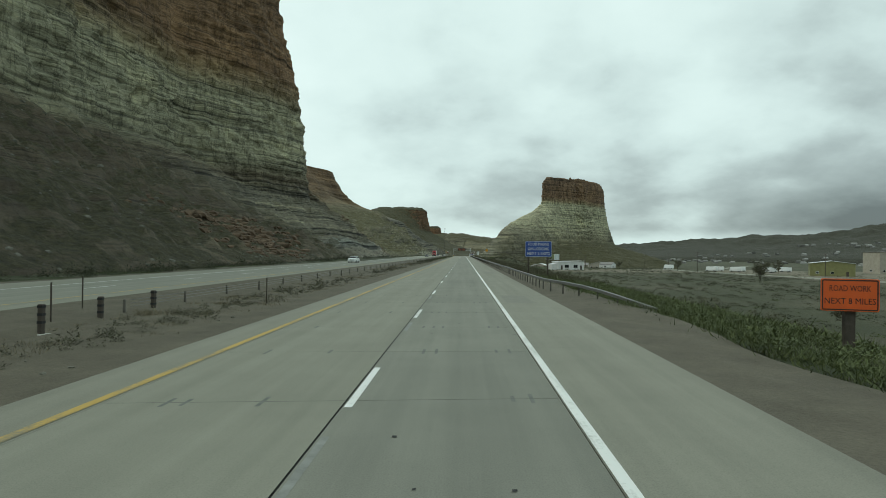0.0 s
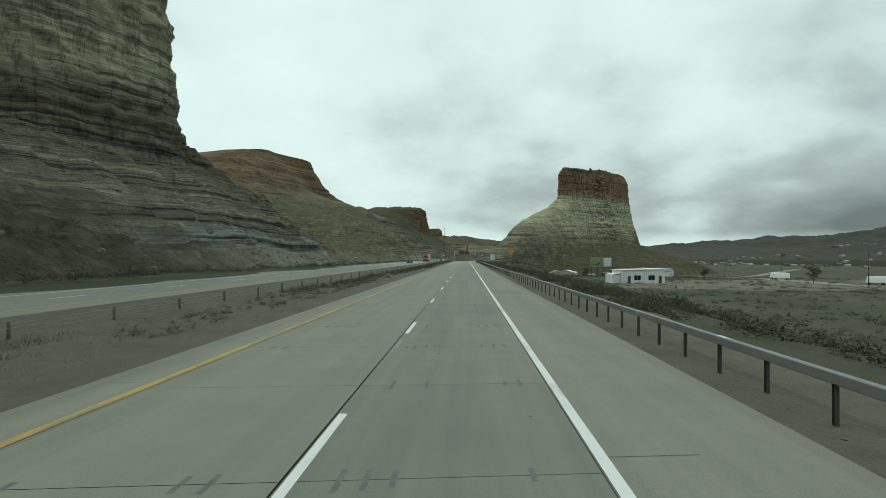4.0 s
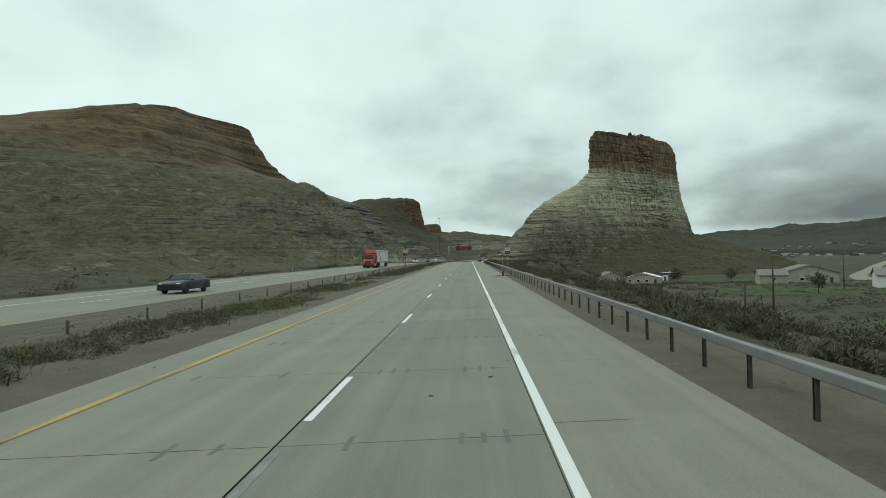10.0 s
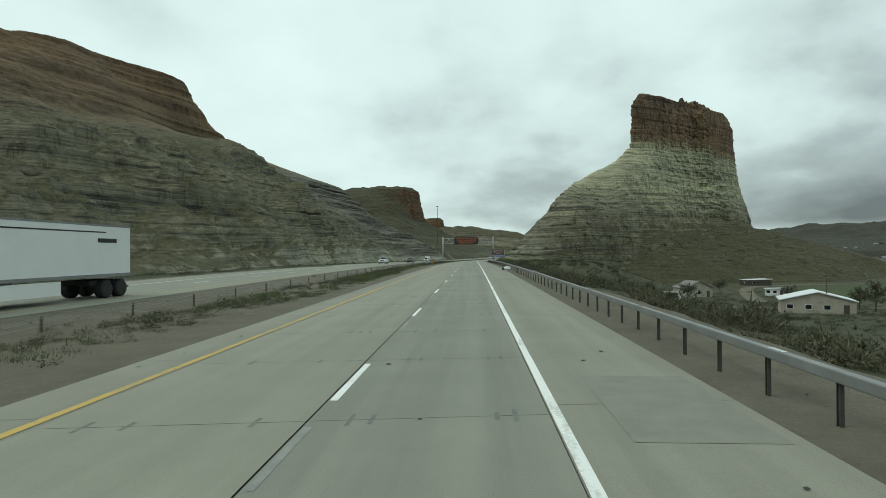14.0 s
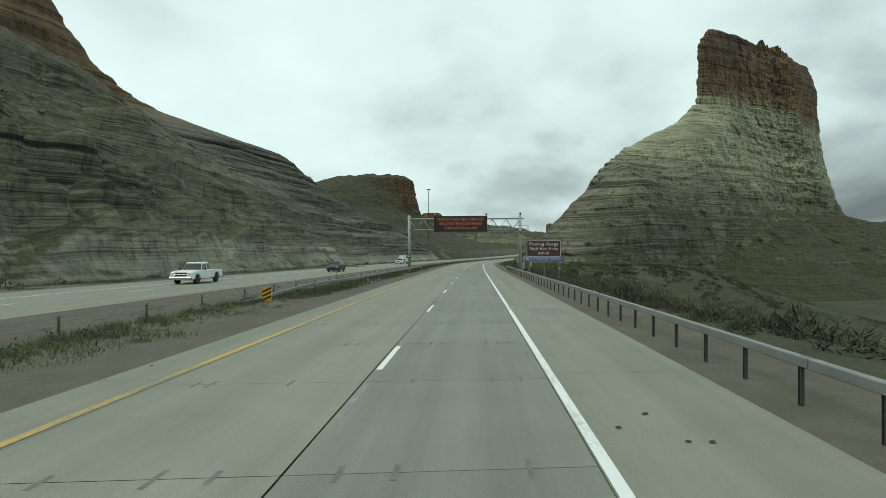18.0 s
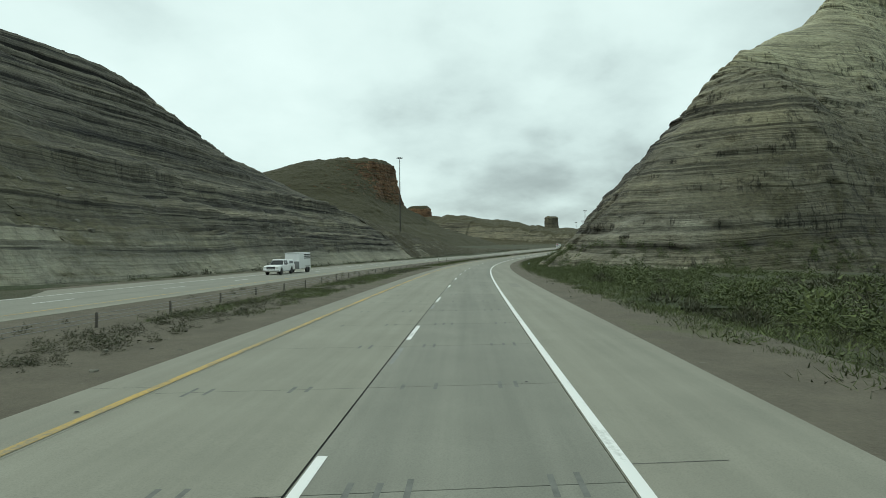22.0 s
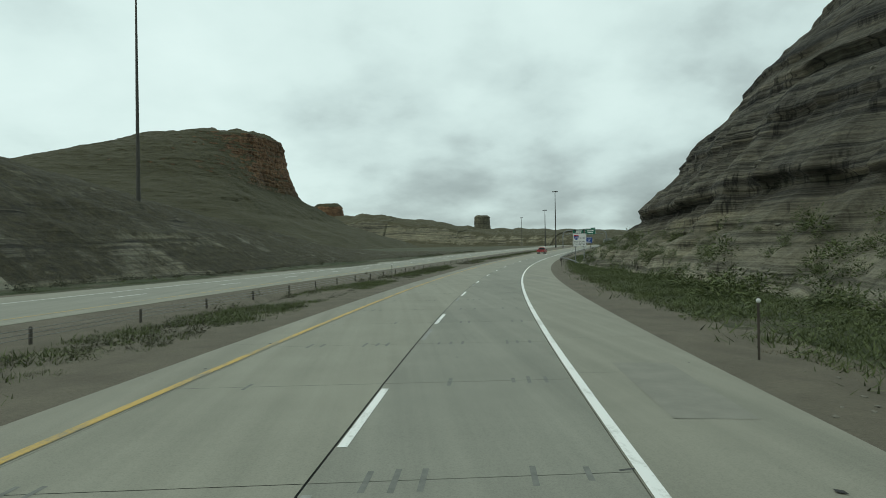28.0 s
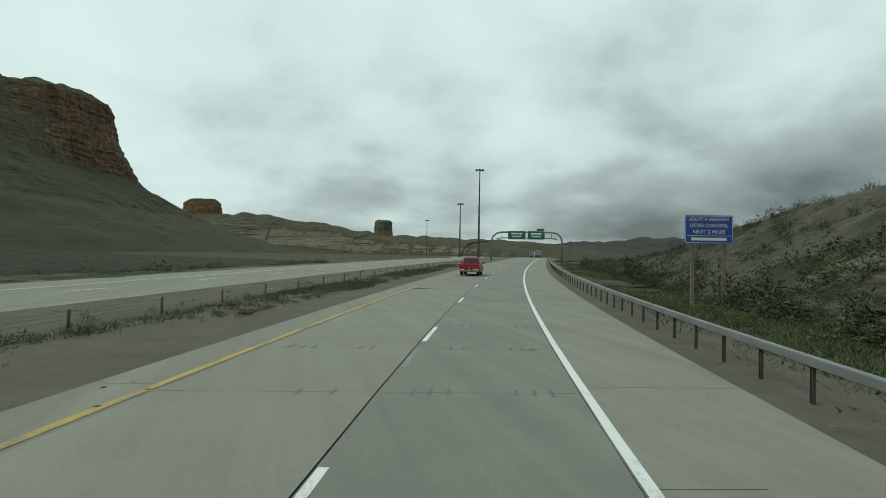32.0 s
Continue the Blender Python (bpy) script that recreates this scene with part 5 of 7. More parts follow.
th = thing("road_sign", "blue FOOD PHONE GAS LODGING services sign on two timber posts", "road sign", at=road_pose(68.7, 9.05, 0))
sign_face(th, 3.15, 1.92, 3.05, M_SIGNB, M_SIGNW, (("FOOD PHONE", 0.50, 0.56, M_SIGNW, 2.45), ("GAS LODGING", 0.50, 0.0, M_SIGNW, 2.55), ("NEXT 2 EXITS", 0.50, -0.56, M_SIGNW, 2.7)), 0.12, band=0.03)
sign_posts(th, (-1.15, 1.15), -1.6, 3.9, M_TIMBER_DARK, (0.18, 0.18))

th = thing("warning_sign", "amber diamond STRONG WIND POSSIBLE warning sign on a timber post", "road sign", at=road_pose(231.5, 9.5, 0))
diamond = part("panel", plate(rounded(0.98, 0.98, 0.06), 0.03), M_SIGNY, th, at=pose(0, 0, 3.72, 0, 45, 0))
part("border", ring_plate(0.93, 0.93, 0.06, 0.025, 0.019), M_INK, diamond)
for words, dz, w in (("STRONG", 0.20, 0.52), ("WIND", 0.0, 0.36), ("POSSIBLE", -0.20, 0.66)):
    part("lettering", text_mesh(words, 0.19, M_INK, w), M_INK, diamond, at=pose(0, 0, 0, 0, -45, 0) @ pose(0, -0.020, dz))
sign_posts(th, (0.0,), -1.6, 3.5, M_WOOD, (0.16, 0.16))

th = thing("road_sign", "tall white work zone fines sign on a timber post", "road sign", at=road_pose(251.5, 6.5, 0))
sign_face(th, 1.06, 1.5, 2.52, M_SIGNW, M_INK, (("SPEEDING", 0.22, 0.55, M_INK, 0.78), ("FINES", 0.22, 0.27, M_INK, 0.5), ("HIGHER", 0.22, 0.0, M_INK, 0.6),
                                               ("THRU", 0.22, -0.27, M_INK, 0.42), ("WORK ZONE", 0.22, -0.55, M_INK, 0.9)), 0.06)
sign_posts(th, (0.0,), -0.9, 2.6, M_WOOD, (0.2, 0.16))


def speed_sign(s, off, turn=0.0):
    th = thing("speed_limit_sign", "white speed limit sign with dark display and amber beacon", "road sign", "variable speed limit signs", at=road_pose(s, off, 0, turn))
    panel = sign_face(th, 0.90, 1.26, 3.0, M_SIGNW, M_INK, (("SPEED", 0.245, 0.43, M_INK, 0.68), ("LIMIT", 0.245, 0.16, M_INK, 0.56)), 0.05)
    disp = part("display", box((0.75, 0.06, 0.55), bevel=0.008), M_PANEL, panel, at=pose(0, -0.03, -0.285))
    part("display_frame", ring_plate(0.74, 0.54, 0.02, 0.025, 0.068), M_HOOD, disp)
    sign_posts(th, (0.0,), -0.9, 4.0, M_WOOD, (0.22, 0.18))
    part("control_box", box((0.34, 0.2, 0.5), bevel=0.02), M_CAST, th, at=pose(0, -0.02, 1.75))
    lamp = part("beacon", lathe(((0.0, 0.0), (0.0, 0.17), (0.26, 0.19), (0.28, 0.02)), 18, "Y"), M_HOOD, th, at=pose(0.0, -0.08, 4.05))
    part("lens", lathe(((-0.006, 0.0), (-0.004, 0.14), (0.02, 0.14)), 18, "Y"), M_AMBER, lamp)
    part("visor", plate([(0.20 * math.cos(radians(a)), 0.20 * math.sin(radians(a))) for a in range(-10, 191, 20)] +
                        [(0.185 * math.cos(radians(a)), 0.185 * math.sin(radians(a))) for a in range(190, -11, -20)], 0.22), M_HOOD, lamp, at=pose(0, -0.11, 0))
    return th


for limit in (speed_sign(378.2, 7.3), speed_sign(378.8, -10.4)):
    face = [c for c in limit.children_recursive if c.name.startswith("display")][0]
    for digit, dx in (("6", -0.155), ("5", 0.155)):
        part("digit", text_mesh(digit, 0.50, M_LED, 0.25), M_LED, face, at=pose(dx, -0.042, 0))

# an empty folding sign stand left on the shoulder
stand = thing("sign_stand", "empty folding steel sign stand with splayed legs on the shoulder", "sign stand", at=road_pose(343.6, 4.4, 0.0, 20))
part("hub", box((0.16, 0.16, 0.34), pose(0, 0, 0.22), 0.02), M_HOOD, stand)
for a in (0, 1):
    part("spring", lathe(((0.38, 0.03), (0.40, 0.05), (0.44, 0.035), (0.48, 0.05), (0.52, 0.035), (0.56, 0.05), (0.58, 0.03)), 10, "Z"), M_HOOD, stand, at=pose(0.05 - 0.1 * a, 0, 0))
for a in (28, 152, 208, 332):
    c, v = math.cos(radians(a)), math.sin(radians(a))
    leg = part("leg", tube(((0.06 * c, 0.06 * v, 0.16), (0.7 * c, 0.7 * v, 0.06), (1.15 * c, 1.15 * v, 0.025)), 0.022, 6), M_POSTS, stand)
    part("foot", box((0.07, 0.07, 0.02), pose(1.15 * c, 1.15 * v, 0.01), 0.004), M_RUBBER, leg)
part("mast", box((0.034, 0.03, 1.75), pose(0, 0, 1.42), 0.004), M_CAST, stand)
part("clamp", box((0.12, 0.08, 0.16), pose(0, 0, 2.24), 0.01), M_HOOD, stand)

# a torn white sack dumped beside the rail
sack = thing("litter_sack", "torn white plastic sack with dark rubbish spilling out", "sack", at=road_pose(466.7, 5.05, -0.02, 8))
bm = bmesh.new()
bmesh.ops.create_icosphere(bm, subdivisions=3, radius=0.5)
for v in bm.verts:
    q = v.co * 3.1
    v.co *= 1 + 0.16 * noise.noise(q) + 0.08 * noise.noise(q * 2.7)
    v.co = Vector((v.co.x * 1.25, v.co.y * 0.8, max(-0.02, (v.co.z + 0.3) * 0.62)))
part("sack", bm, M_SIGNW, sack)
bm = bmesh.new()
bmesh.ops.create_icosphere(bm, subdivisions=2, radius=0.2)
for v in bm.verts:
    v.co *= 1 + 0.35 * noise.noise(v.co * 7)
    v.co.z = max(-0.19, v.co.z)
part("spilled_rubbish", bm, M_HOOD, sack, at=pose(-0.52, -0.12, 0.2))

# hazard plate at the end of the median rail
marker = thing("hazard_marker", "black and yellow striped hazard plate at the rail end", "road sign", at=road_pose(522.3, -9.3, -0.1))
plate_ = part("panel", plate(rounded(0.45, 0.62, 0.03), 0.02), M_SIGNY, marker, at=pose(0, 0, 0.72))
for k in (-1, 0, 1):
    part("stripe", plate([(-0.21, -0.13 + 0.19 * k), (0.21, 0.06 + 0.19 * k), (0.21, 0.15 + 0.19 * k), (-0.21, -0.04 + 0.19 * k)], 0.006), M_INK, plate_, at=pose(0, -0.012, 0))
sign_posts(marker, (0.0,), -0.4, 0.9, M_STEEL, (0.05, 0.05))


def sign_back(s, off, w, h, z, posts, base=-0.5):
    th = thing("road_sign", "back of a road sign for the opposite traffic on slim posts", "road sign", "sign backs", at=road_pose(s, off, 0, 180))
    panel = part("panel", plate(rounded(w, h, 0.06), 0.03), M_BACK, th, at=pose(0, 0, z))
    for k in (-0.36, 0.0, 0.36):
        part("stiffener", box((w * 0.98, 0.05, 0.07), bevel=0.006), M_STEEL, panel, at=pose(0, 0.042, h * k))
    sign_posts(th, posts, base, z + h / 2, M_STEEL, (0.07, 0.07))


sign_back(384, -11.7, 1.25, 2.4, 3.05, (-0.42, 0.42))
sign_back(385, -32.6, 0.95, 1.9, 2.7, (-0.3, 0.3))

th = thing("road_sign", "brown recreation area sign above a blue information plate", "road sign", at=road_pose(560.8, 7.95, 0))
sign_face(th, 3.85, 1.86, 3.22, M_SIGNBR, M_SIGNW, (("Flaming Gorge", 0.50, 0.50, M_SIGNW, 3.2), ("Natl Rec Area", 0.50, -0.02, M_SIGNW, 3.1), ("EXIT 89", 0.36, -0.55, M_SIGNW, 1.2)), 0.12, band=0.04)
sign_face(th, 4.4, 0.46, 2.02, M_SIGNB, M_SIGNW, (("INFORMATION CENTER", 0.34, 0.0, M_SIGNW, 3.95),), 0.04, band=0.025, name="plate")
sign_posts(th, (-1.6, 0.1, 1.7), -0.8, 3.7, M_WOOD, (0.18, 0.16))

th = thing("marker_sign", "narrow pale marker sign beside the guard rail", "road sign", at=road_pose(572, 7.5, 0))
part("panel", plate(rounded(0.42, 1.0, 0.04), 0.03), M_CAST, th, at=pose(0, 0, 1.5))
sign_posts(th, (0.0,), -0.7, 1.9, M_STEEL, (0.06, 0.06))

th = thing("mile_marker", "small green mile marker on a steel post", "road sign", at=road_pose(606, 8.2, 0))
panel = part("panel", plate(rounded(0.3, 0.75, 0.04), 0.02), M_SIGNG, th, at=pose(0, 0, 1.55))
bars(th, panel, ((0.16, 0.1, 0.22), (0.16, 0.16, -0.02), (0.16, 0.16, -0.24)), M_SIGNW)
sign_posts(th, (0.0,), -0.6, 1.8, M_STEEL, (0.06, 0.06))

th = thing("closure_sign", "white road closure sign with two dark beacons", "road sign", at=road_pose(849.8, 9.0, 0, -4))
panel = sign_face(th, 2.08, 2.08, 3.75, M_SIGNW, M_INK, (("CLOSED", 0.35, 0.29, M_INK, 0.88), ("WHEN FLASHING", 0.35, -0.29, M_INK, 1.8), ("TAKE EXIT 89", 0.35, -0.70, M_INK, 1.55)), 0.1, band=0.036)
for child in panel.children:
    if child.name.startswith("lettering") and child.matrix_basis.translation.z > 0.2:
        child.matrix_basis = pose(0.44, -0.020, 0.29)
shield = [(-0.42, 0.48), (-0.2, 0.44), (0, 0.48), (0.2, 0.44), (0.42, 0.48), (0.46, 0.1), (0.40, -0.2), (0.22, -0.42), (0, -0.52), (-0.22, -0.42), (-0.40, -0.2), (-0.46, 0.1)]
badge = part("shield", plate(shield, 0.008), M_SIGNB, panel, at=pose(-0.5, -0.022, 0.42) @ Matrix.Diagonal((0.8, 1, 0.8, 1)))
part("crown", plate([(-0.42, 0.48), (-0.2, 0.44), (0, 0.48), (0.2, 0.44), (0.42, 0.48), (0.45, 0.22), (-0.45, 0.22)], 0.006), M_SIGNR, badge, at=pose(0, -0.006, 0.0))
part("lettering", text_mesh("80", 0.52, M_SIGNW, 0.56), M_SIGNW, badge, at=pose(0, -0.010, -0.08))
sign_posts(th, (-0.66, 0.66), -1.0, 4.6, M_STEEL, (0.13, 0.13))
for x in (-0.66, 0.66):
    lamp = part("beacon", lathe(((0.0, 0.0), (0.0, 0.16), (0.28, 0.18), (0.3, 0.02)), 16, "Y"), M_HOOD, th, at=pose(x, -0.05, 5.25))
    part("stem", tube(((0, 0.12, -0.45), (0, 0.12, -0.1)), 0.03, 8), M_HOOD, lamp)
th = thing("road_sign", "blue ADOPT A HIGHWAY litter control sign on two timber posts", "road sign", at=road_pose(887.2, 10.1, 0))
panel = sign_face(th, 2.2, 1.35, 3.75, M_SIGNB, M_SIGNW, (("ADOPT A HIGHWAY", 0.25, 0.48, M_SIGNW, 1.85), ("LITTER CONTROL", 0.25, 0.18, M_SIGNW, 1.75), ("NEXT 2 MILES", 0.25, -0.12, M_SIGNW, 1.45)), 0.06, band=0.02)
bars(th, panel, ((2.0, 0.02, -0.30), (1.6, 0.14, -0.46)), M_SIGNW)
sign_posts(th, (-0.7, 0.75), -1.2, 3.6, M_WOOD, (0.15, 0.15))

# ---- the overhead message gantry ----
th = thing("message_gantry", "galvanised truss gantry with a dark electronic message board over the road", "gantry", at=road_pose(585.4, 0, 0))


def truss(name, points_a, points_b, r):
    """Web members that run zigzag between two chords, each a part."""
    for k in range(len(points_a) - 1):
        part(name, tube((points_a[k], points_a[k + 1]), r, 6), M_TRUSS, th)
        if k % 4 == 0:
            part(name, tube((points_a[k], points_b[k]), r, 6), M_TRUSS, th)


XL, XR = -10.1, 7.2
for x in (XL, XR):
    for y in (-0.75, 0.75):
        part("column", tube(((x, y, -1.0), (x, y, 8.8)), 0.17, 14), M_TRUSS, th)
        part("base_plate", box((0.6, 0.6, 0.06), bevel=0.01), M_TRUSS, th, at=pose(x, y, -0.25))
    zs = [0.4 + 1.35 * k for k in range(6)]
    truss("brace", [(x, -0.75 if k % 2 else 0.75, z) for k, z in enumerate(zs)], [(x, 0.75 if k % 2 else -0.75, z) for k, z in enumerate(zs)], 0.045)
for y in (-0.6, 0.6):
    for z in (6.55, 8.25):
        part("chord", tube(((XL - 0.3, y, z), (XR + 0.5, y, z)), 0.085, 10), M_TRUSS, th)
    xs = [XL + (XR - XL) * k / 16 for k in range(17)]
    truss("web_member", [(x, y, 6.55 if k % 2 else 8.25) for k, x in enumerate(xs)], [(x, y, 8.25 if k % 2 else 6.55) for k, x in enumerate(xs)], 0.04)
for z in (6.55, 8.25):
    xs = [XL + (XR - XL) * k / 16 for k in range(17)]
    truss("web_member", [(x, -0.6 if k % 2 else 0.6, z) for k, x in enumerate(xs)], [(x, 0.6 if k % 2 else -0.6, z) for k, x in enumerate(xs)], 0.03)
board = part("message_board", box((8.2, 0.9, 2.45), bevel=0.05), M_PANEL, th, at=pose(-2.0, -1.2, 7.4))
part("bezel", ring_plate(8.15, 2.4, 0.03, 0.10, 0.462), M_HOOD, board)
for words, dz, w in (("WINTER WEATHER FORECAST", 0.68, 7.3), ("SNOW/SLUSH/SLICK ROAD", 0.0, 6.5), ("THROUGH SUN 6 AM", -0.68, 5.0)):
    letter_words(board, words, 0.60, M_LED, w, pose(0, -0.468, dz))
for x in (-3.95, 3.95):
    lamp = part("beacon", lathe(((0.0, 0.0), (0.0, 0.17), (0.25, 0.18), (0.26, 0.02)), 14, "Y"), M_HOOD, board, at=pose(x, -0.3, 1.45))
    part("lens", lathe(((-0.01, 0.0), (-0.006, 0.14), (0.02, 0.14)), 14, "Y"), M_AMBER, lamp)
walkway = part("walkway", box((6.2, 0.8, 0.06)), M_TRUSS, th, at=pose(5.25, -1.1, 6.22))
for z in (0.45, 0.9):
    part("hand_rail", tube(((-3.1, -0.4, z), (3.1, -0.4, z)), 0.025, 6), M_TRUSS, walkway)
for k in range(7):
    part("baluster", tube(((-3.1 + 6.2 * k / 6, -0.4, 0), (-3.1 + 6.2 * k / 6, -0.4, 0.9)), 0.025, 6), M_TRUSS, walkway)
    part("bracket", plate([(-0.45, 0), (0.45, 0), (0.45, -0.06), (-0.1, -0.3), (-0.2, -0.3)], 0.05, axis="X"), M_TRUSS, walkway, at=pose(-3.0 + k, 0, -0.03))
part("end_guard", box((0.05, 0.8, 0.95)), M_TRUSS, walkway, at=pose(3.1, 0, 0.47))
part("camera_dome", lathe(((0.0, 0.05), (0.05, 0.14), (0.3, 0.14), (0.36, 0.03)), 12, "Z"), M_HOOD, th, at=pose(XR, -0.75, 8.8))
part("control_cabinet", box((0.5, 0.35, 1.1), bevel=0.02), M_CAST, th, at=pose(XR + 0.6, 0.8, 0.9))
green = part("route_plate", plate(rounded(0.75, 0.62, 0.04), 0.02), M_SIGNG, th, at=pose(XL, -1.0, 2.45))
for dz in (0.14, -0.12):
    part("writing_bar", box((0.5, 0.004, 0.12)), M_SIGNW, green, at=pose(0, -0.014, dz))

# ---- lighting masts, poles and the far sign arch ----
def high_mast(x, y, z0, h, lamps=6):
    th = thing("light_mast", "tall tapered steel high-mast light with a ring of lamps", "light mast", "high-mast lights", at=pose(x, y, z0))
    part("mast", tube([(0, 0, -1.5)] + [(0, 0, h * k / 6) for k in range(7)], [0.36] + [0.34 - 0.22 * k / 6 for k in range(7)], 12), M_POSTS, th)
    part("collar", lathe(((h - 0.2, 0.13), (h - 0.2, 0.42), (h + 0.1, 0.42), (h + 0.15, 0.13)), 14, "Z"), M_POSTS, th)
    for k in range(lamps):
        a = 2 * math.pi * k / lamps
        arm = part("arm", tube(((0.3 * math.cos(a), 0.3 * math.sin(a), h), (1.0 * math.cos(a), 1.0 * math.sin(a), h + 0.05)), 0.035, 6), M_POSTS, th)
        part("lamp_head", lathe(((h - 0.32, 0.03), (h - 0.30, 0.30), (h - 0.05, 0.24), (h + 0.12, 0.10)), 10, "Z"), M_HOOD, arm, at=pose(1.05 * math.cos(a), 1.05 * math.sin(a), 0))
    return th


high_mast(-28.5, 846.8, 3.0, 36.8)
high_mast(84.5, 1008, 1.8, 24.0)
high_mast(92.0, 1052, 2.5, 18.0)
high_mast(118, 1215, 4.0, 22.0)


def utility_pole(x, y, z0, h, arms=1, lean=0.0):
    th = thing("utility_pole", "weathered timber utility pole with a crossarm", "utility pole", "utility poles", at=pose(x, y, z0, 0, lean, 20))
    part("pole", tube(((0, 0, -0.5), (0, 0, h)), [0.15, 0.10], 9), M_TIMBER_DARK, th)
    for k in range(arms):
        arm = part("crossarm", box((2.2, 0.1, 0.12), bevel=0.01), M_TIMBER_DARK, th, at=pose(0, -0.1, h - 0.4 - 0.8 * k))
        for x2 in (-0.95, -0.4, 0.4, 0.95):
            part("insulator", lathe(((0.05, 0.03), (0.12, 0.05), (0.2, 0.03)), 8, "Z"), M_CAST, arm, at=pose(x2, 0, 0))
    return th


for x, y, h, n in ((40, 356, 7.2, 0), (33.5, 350, 4.0, 0), (118, 330, 10, 2), (122, 385, 10, 2), (112, 275, 10, 2), (150, 240, 9.5, 1), (90, 420, 9, 1), (70, 505, 8, 1)):
    utility_pole(x, y, float(ground_height(np.array([[x]], float), np.array([[y]], float))[0, 0]), h, n, rng.uniform(-1.5, 1.5))

th = thing("sign_arch", "tubular steel arch carrying green guide signs over the road", "gantry", at=road_pose(1008, 0, 0))
arch = [(-9.5, 0, -1.0), (-9.5, 0, 5.0), (-9.2, 0, 6.3), (-8.2, 0, 7.2), (-6.8, 0, 7.5), (6.0, 0, 7.5), (7.4, 0, 7.2), (8.4, 0, 6.3), (8.7, 0, 5.0), (8.7, 0, -1.0)]
part("arch_tube", tube(arch, 0.24, 10), M_STEEL, th)
part("arch_tube", tube([(x, 0, z - 1.5) for x, y, z in arch[3:7]], 0.14, 8), M_STEEL, th)
for x in (-6.8, -3.5, 0.0, 3.0, 6.0):
    part("strut", tube(((x, 0, 6.0), (x, 0, 7.5)), 0.07, 6), M_STEEL, th)
for x, w in ((-2.9, 4.6), (2.1, 4.4)):
    panel = sign_face(th, w, 2.2, 6.7, M_SIGNG, M_SIGNW, (), 0.12, x, name="guide_sign")
    panel.location.y -= 0.35
    bars(th, panel, ((w * 0.62, 0.4, 0.42), (w * 0.5, 0.34, -0.3)), M_SIGNW)
th2 = part("exit_tab", plate(rounded(1.9, 0.6, 0.06), 0.03), M_SIGNG, th, at=pose(3.2, -0.35, 8.15))

# ---- vehicles ----
def wheel(th, x, y, r, w, side, rim_mat, spokes=5):
    """A tyre with its rim; side: -1 or 1, the way it faces."""
    prof = [(-w / 2, r * 0.62), (-w / 2, r * 0.86), (-w * 0.42, r * 0.96), (-w * 0.28, r), (w * 0.28, r), (w * 0.42, r * 0.96), (w / 2, r * 0.86), (w / 2, r * 0.62)]
    wh = part("wheel", lathe(prof, 24, "X"), M_TYRE, th, at=pose(x, y, r))
    part("rim", lathe(((side * w * 0.18, 0.0), (side * w * 0.20, r * 0.2), (side * w * 0.10, r * 0.55), (side * w * 0.46, r * 0.64), (side * w * 0.44, r * 0.58), (side * w * 0.05, r * 0.5)), 20, "X"), rim_mat, wh)
    for k in range(spokes):
        a = 2 * math.pi * k / spokes
        part("spoke", box((0.04, r * 0.2, r * 0.5), pose(0, 0, r * 0.34), 0.008), rim_mat, wh, at=pose(side * w * 0.34, 0, 0, math.degrees(a), 0, 0))
    return wh


def arch_outline(bottom, pts_top, wheels, r):
    """A vehicle's side outline, with wheel arches cut into its lower edge. Runs from the rear to the front along the bottom, and back over the top."""
    low = [(pts_top[-1][0], bottom)] if pts_top[-1][1] > bottom + 0.01 else []
    run = []
    for y in sorted(wheels):
        for k in range(9):
            a = math.pi - math.pi * k / 8
            run.append((y + r * math.cos(a), bottom + r * 0.92 * math.sin(a)))
    return [(pts_top[-1][0], bottom)] + run + [(pts_top[0][0], bottom)] + list(pts_top)


def body_from(outline, width, bevel=0.05, tuck=0.06):
    """A body pressed from its side outline: full width in the middle, tucked in at the top."""
    bm = plate(outline, width, 0.0, axis="X")
    bmesh.ops.triangulate(bm, faces=[f for f in bm.faces if len(f.verts) > 4])
    top = max(v.co.z for v in bm.verts)
    for v in bm.verts:
        v.co.x *= 1 - tuck * max(0.0, (v.co.z - top * 0.55) / (top * 0.45))
    sharp = [e for e in bm.edges if len(e.link_faces) == 2 and e.calc_face_angle(0) > 0.6]
    bmesh.ops.bevel(bm, geom=sharp, offset=bevel, segments=2, affect="EDGES", profile=0.6, clamp_overlap=True)
    for f in bm.faces:
        f.smooth = True
    return bm


def cabin(y0, y1, z0, z1, w0, w1, rake0, rake1, mat_name=None):
    """A cab's upper part: a tapered box with raked front and rear."""
    bm = bmesh.new()
    lo = [(-w0, y0), (w0, y0), (w0, y1), (-w0, y1)]
    hi = [(-w1, y0 + rake0), (w1, y0 + rake0), (w1, y1 - rake1), (-w1, y1 - rake1)]
    a = [bm.verts.new((x, y, z0)) for x, y in lo]
    b = [bm.verts.new((x, y, z1)) for x, y in hi]
    bm.faces.new(a[::-1])
    bm.faces.new(b)
    for k in range(4):
        bm.faces.new((a[k], a[(k + 1) % 4], b[(k + 1) % 4], b[k]))
    bmesh.ops.bevel(bm, geom=list(bm.edges), offset=0.07, segments=2, affect="EDGES", profile=0.6)
    for f in bm.faces:
        f.smooth = True
    return bm


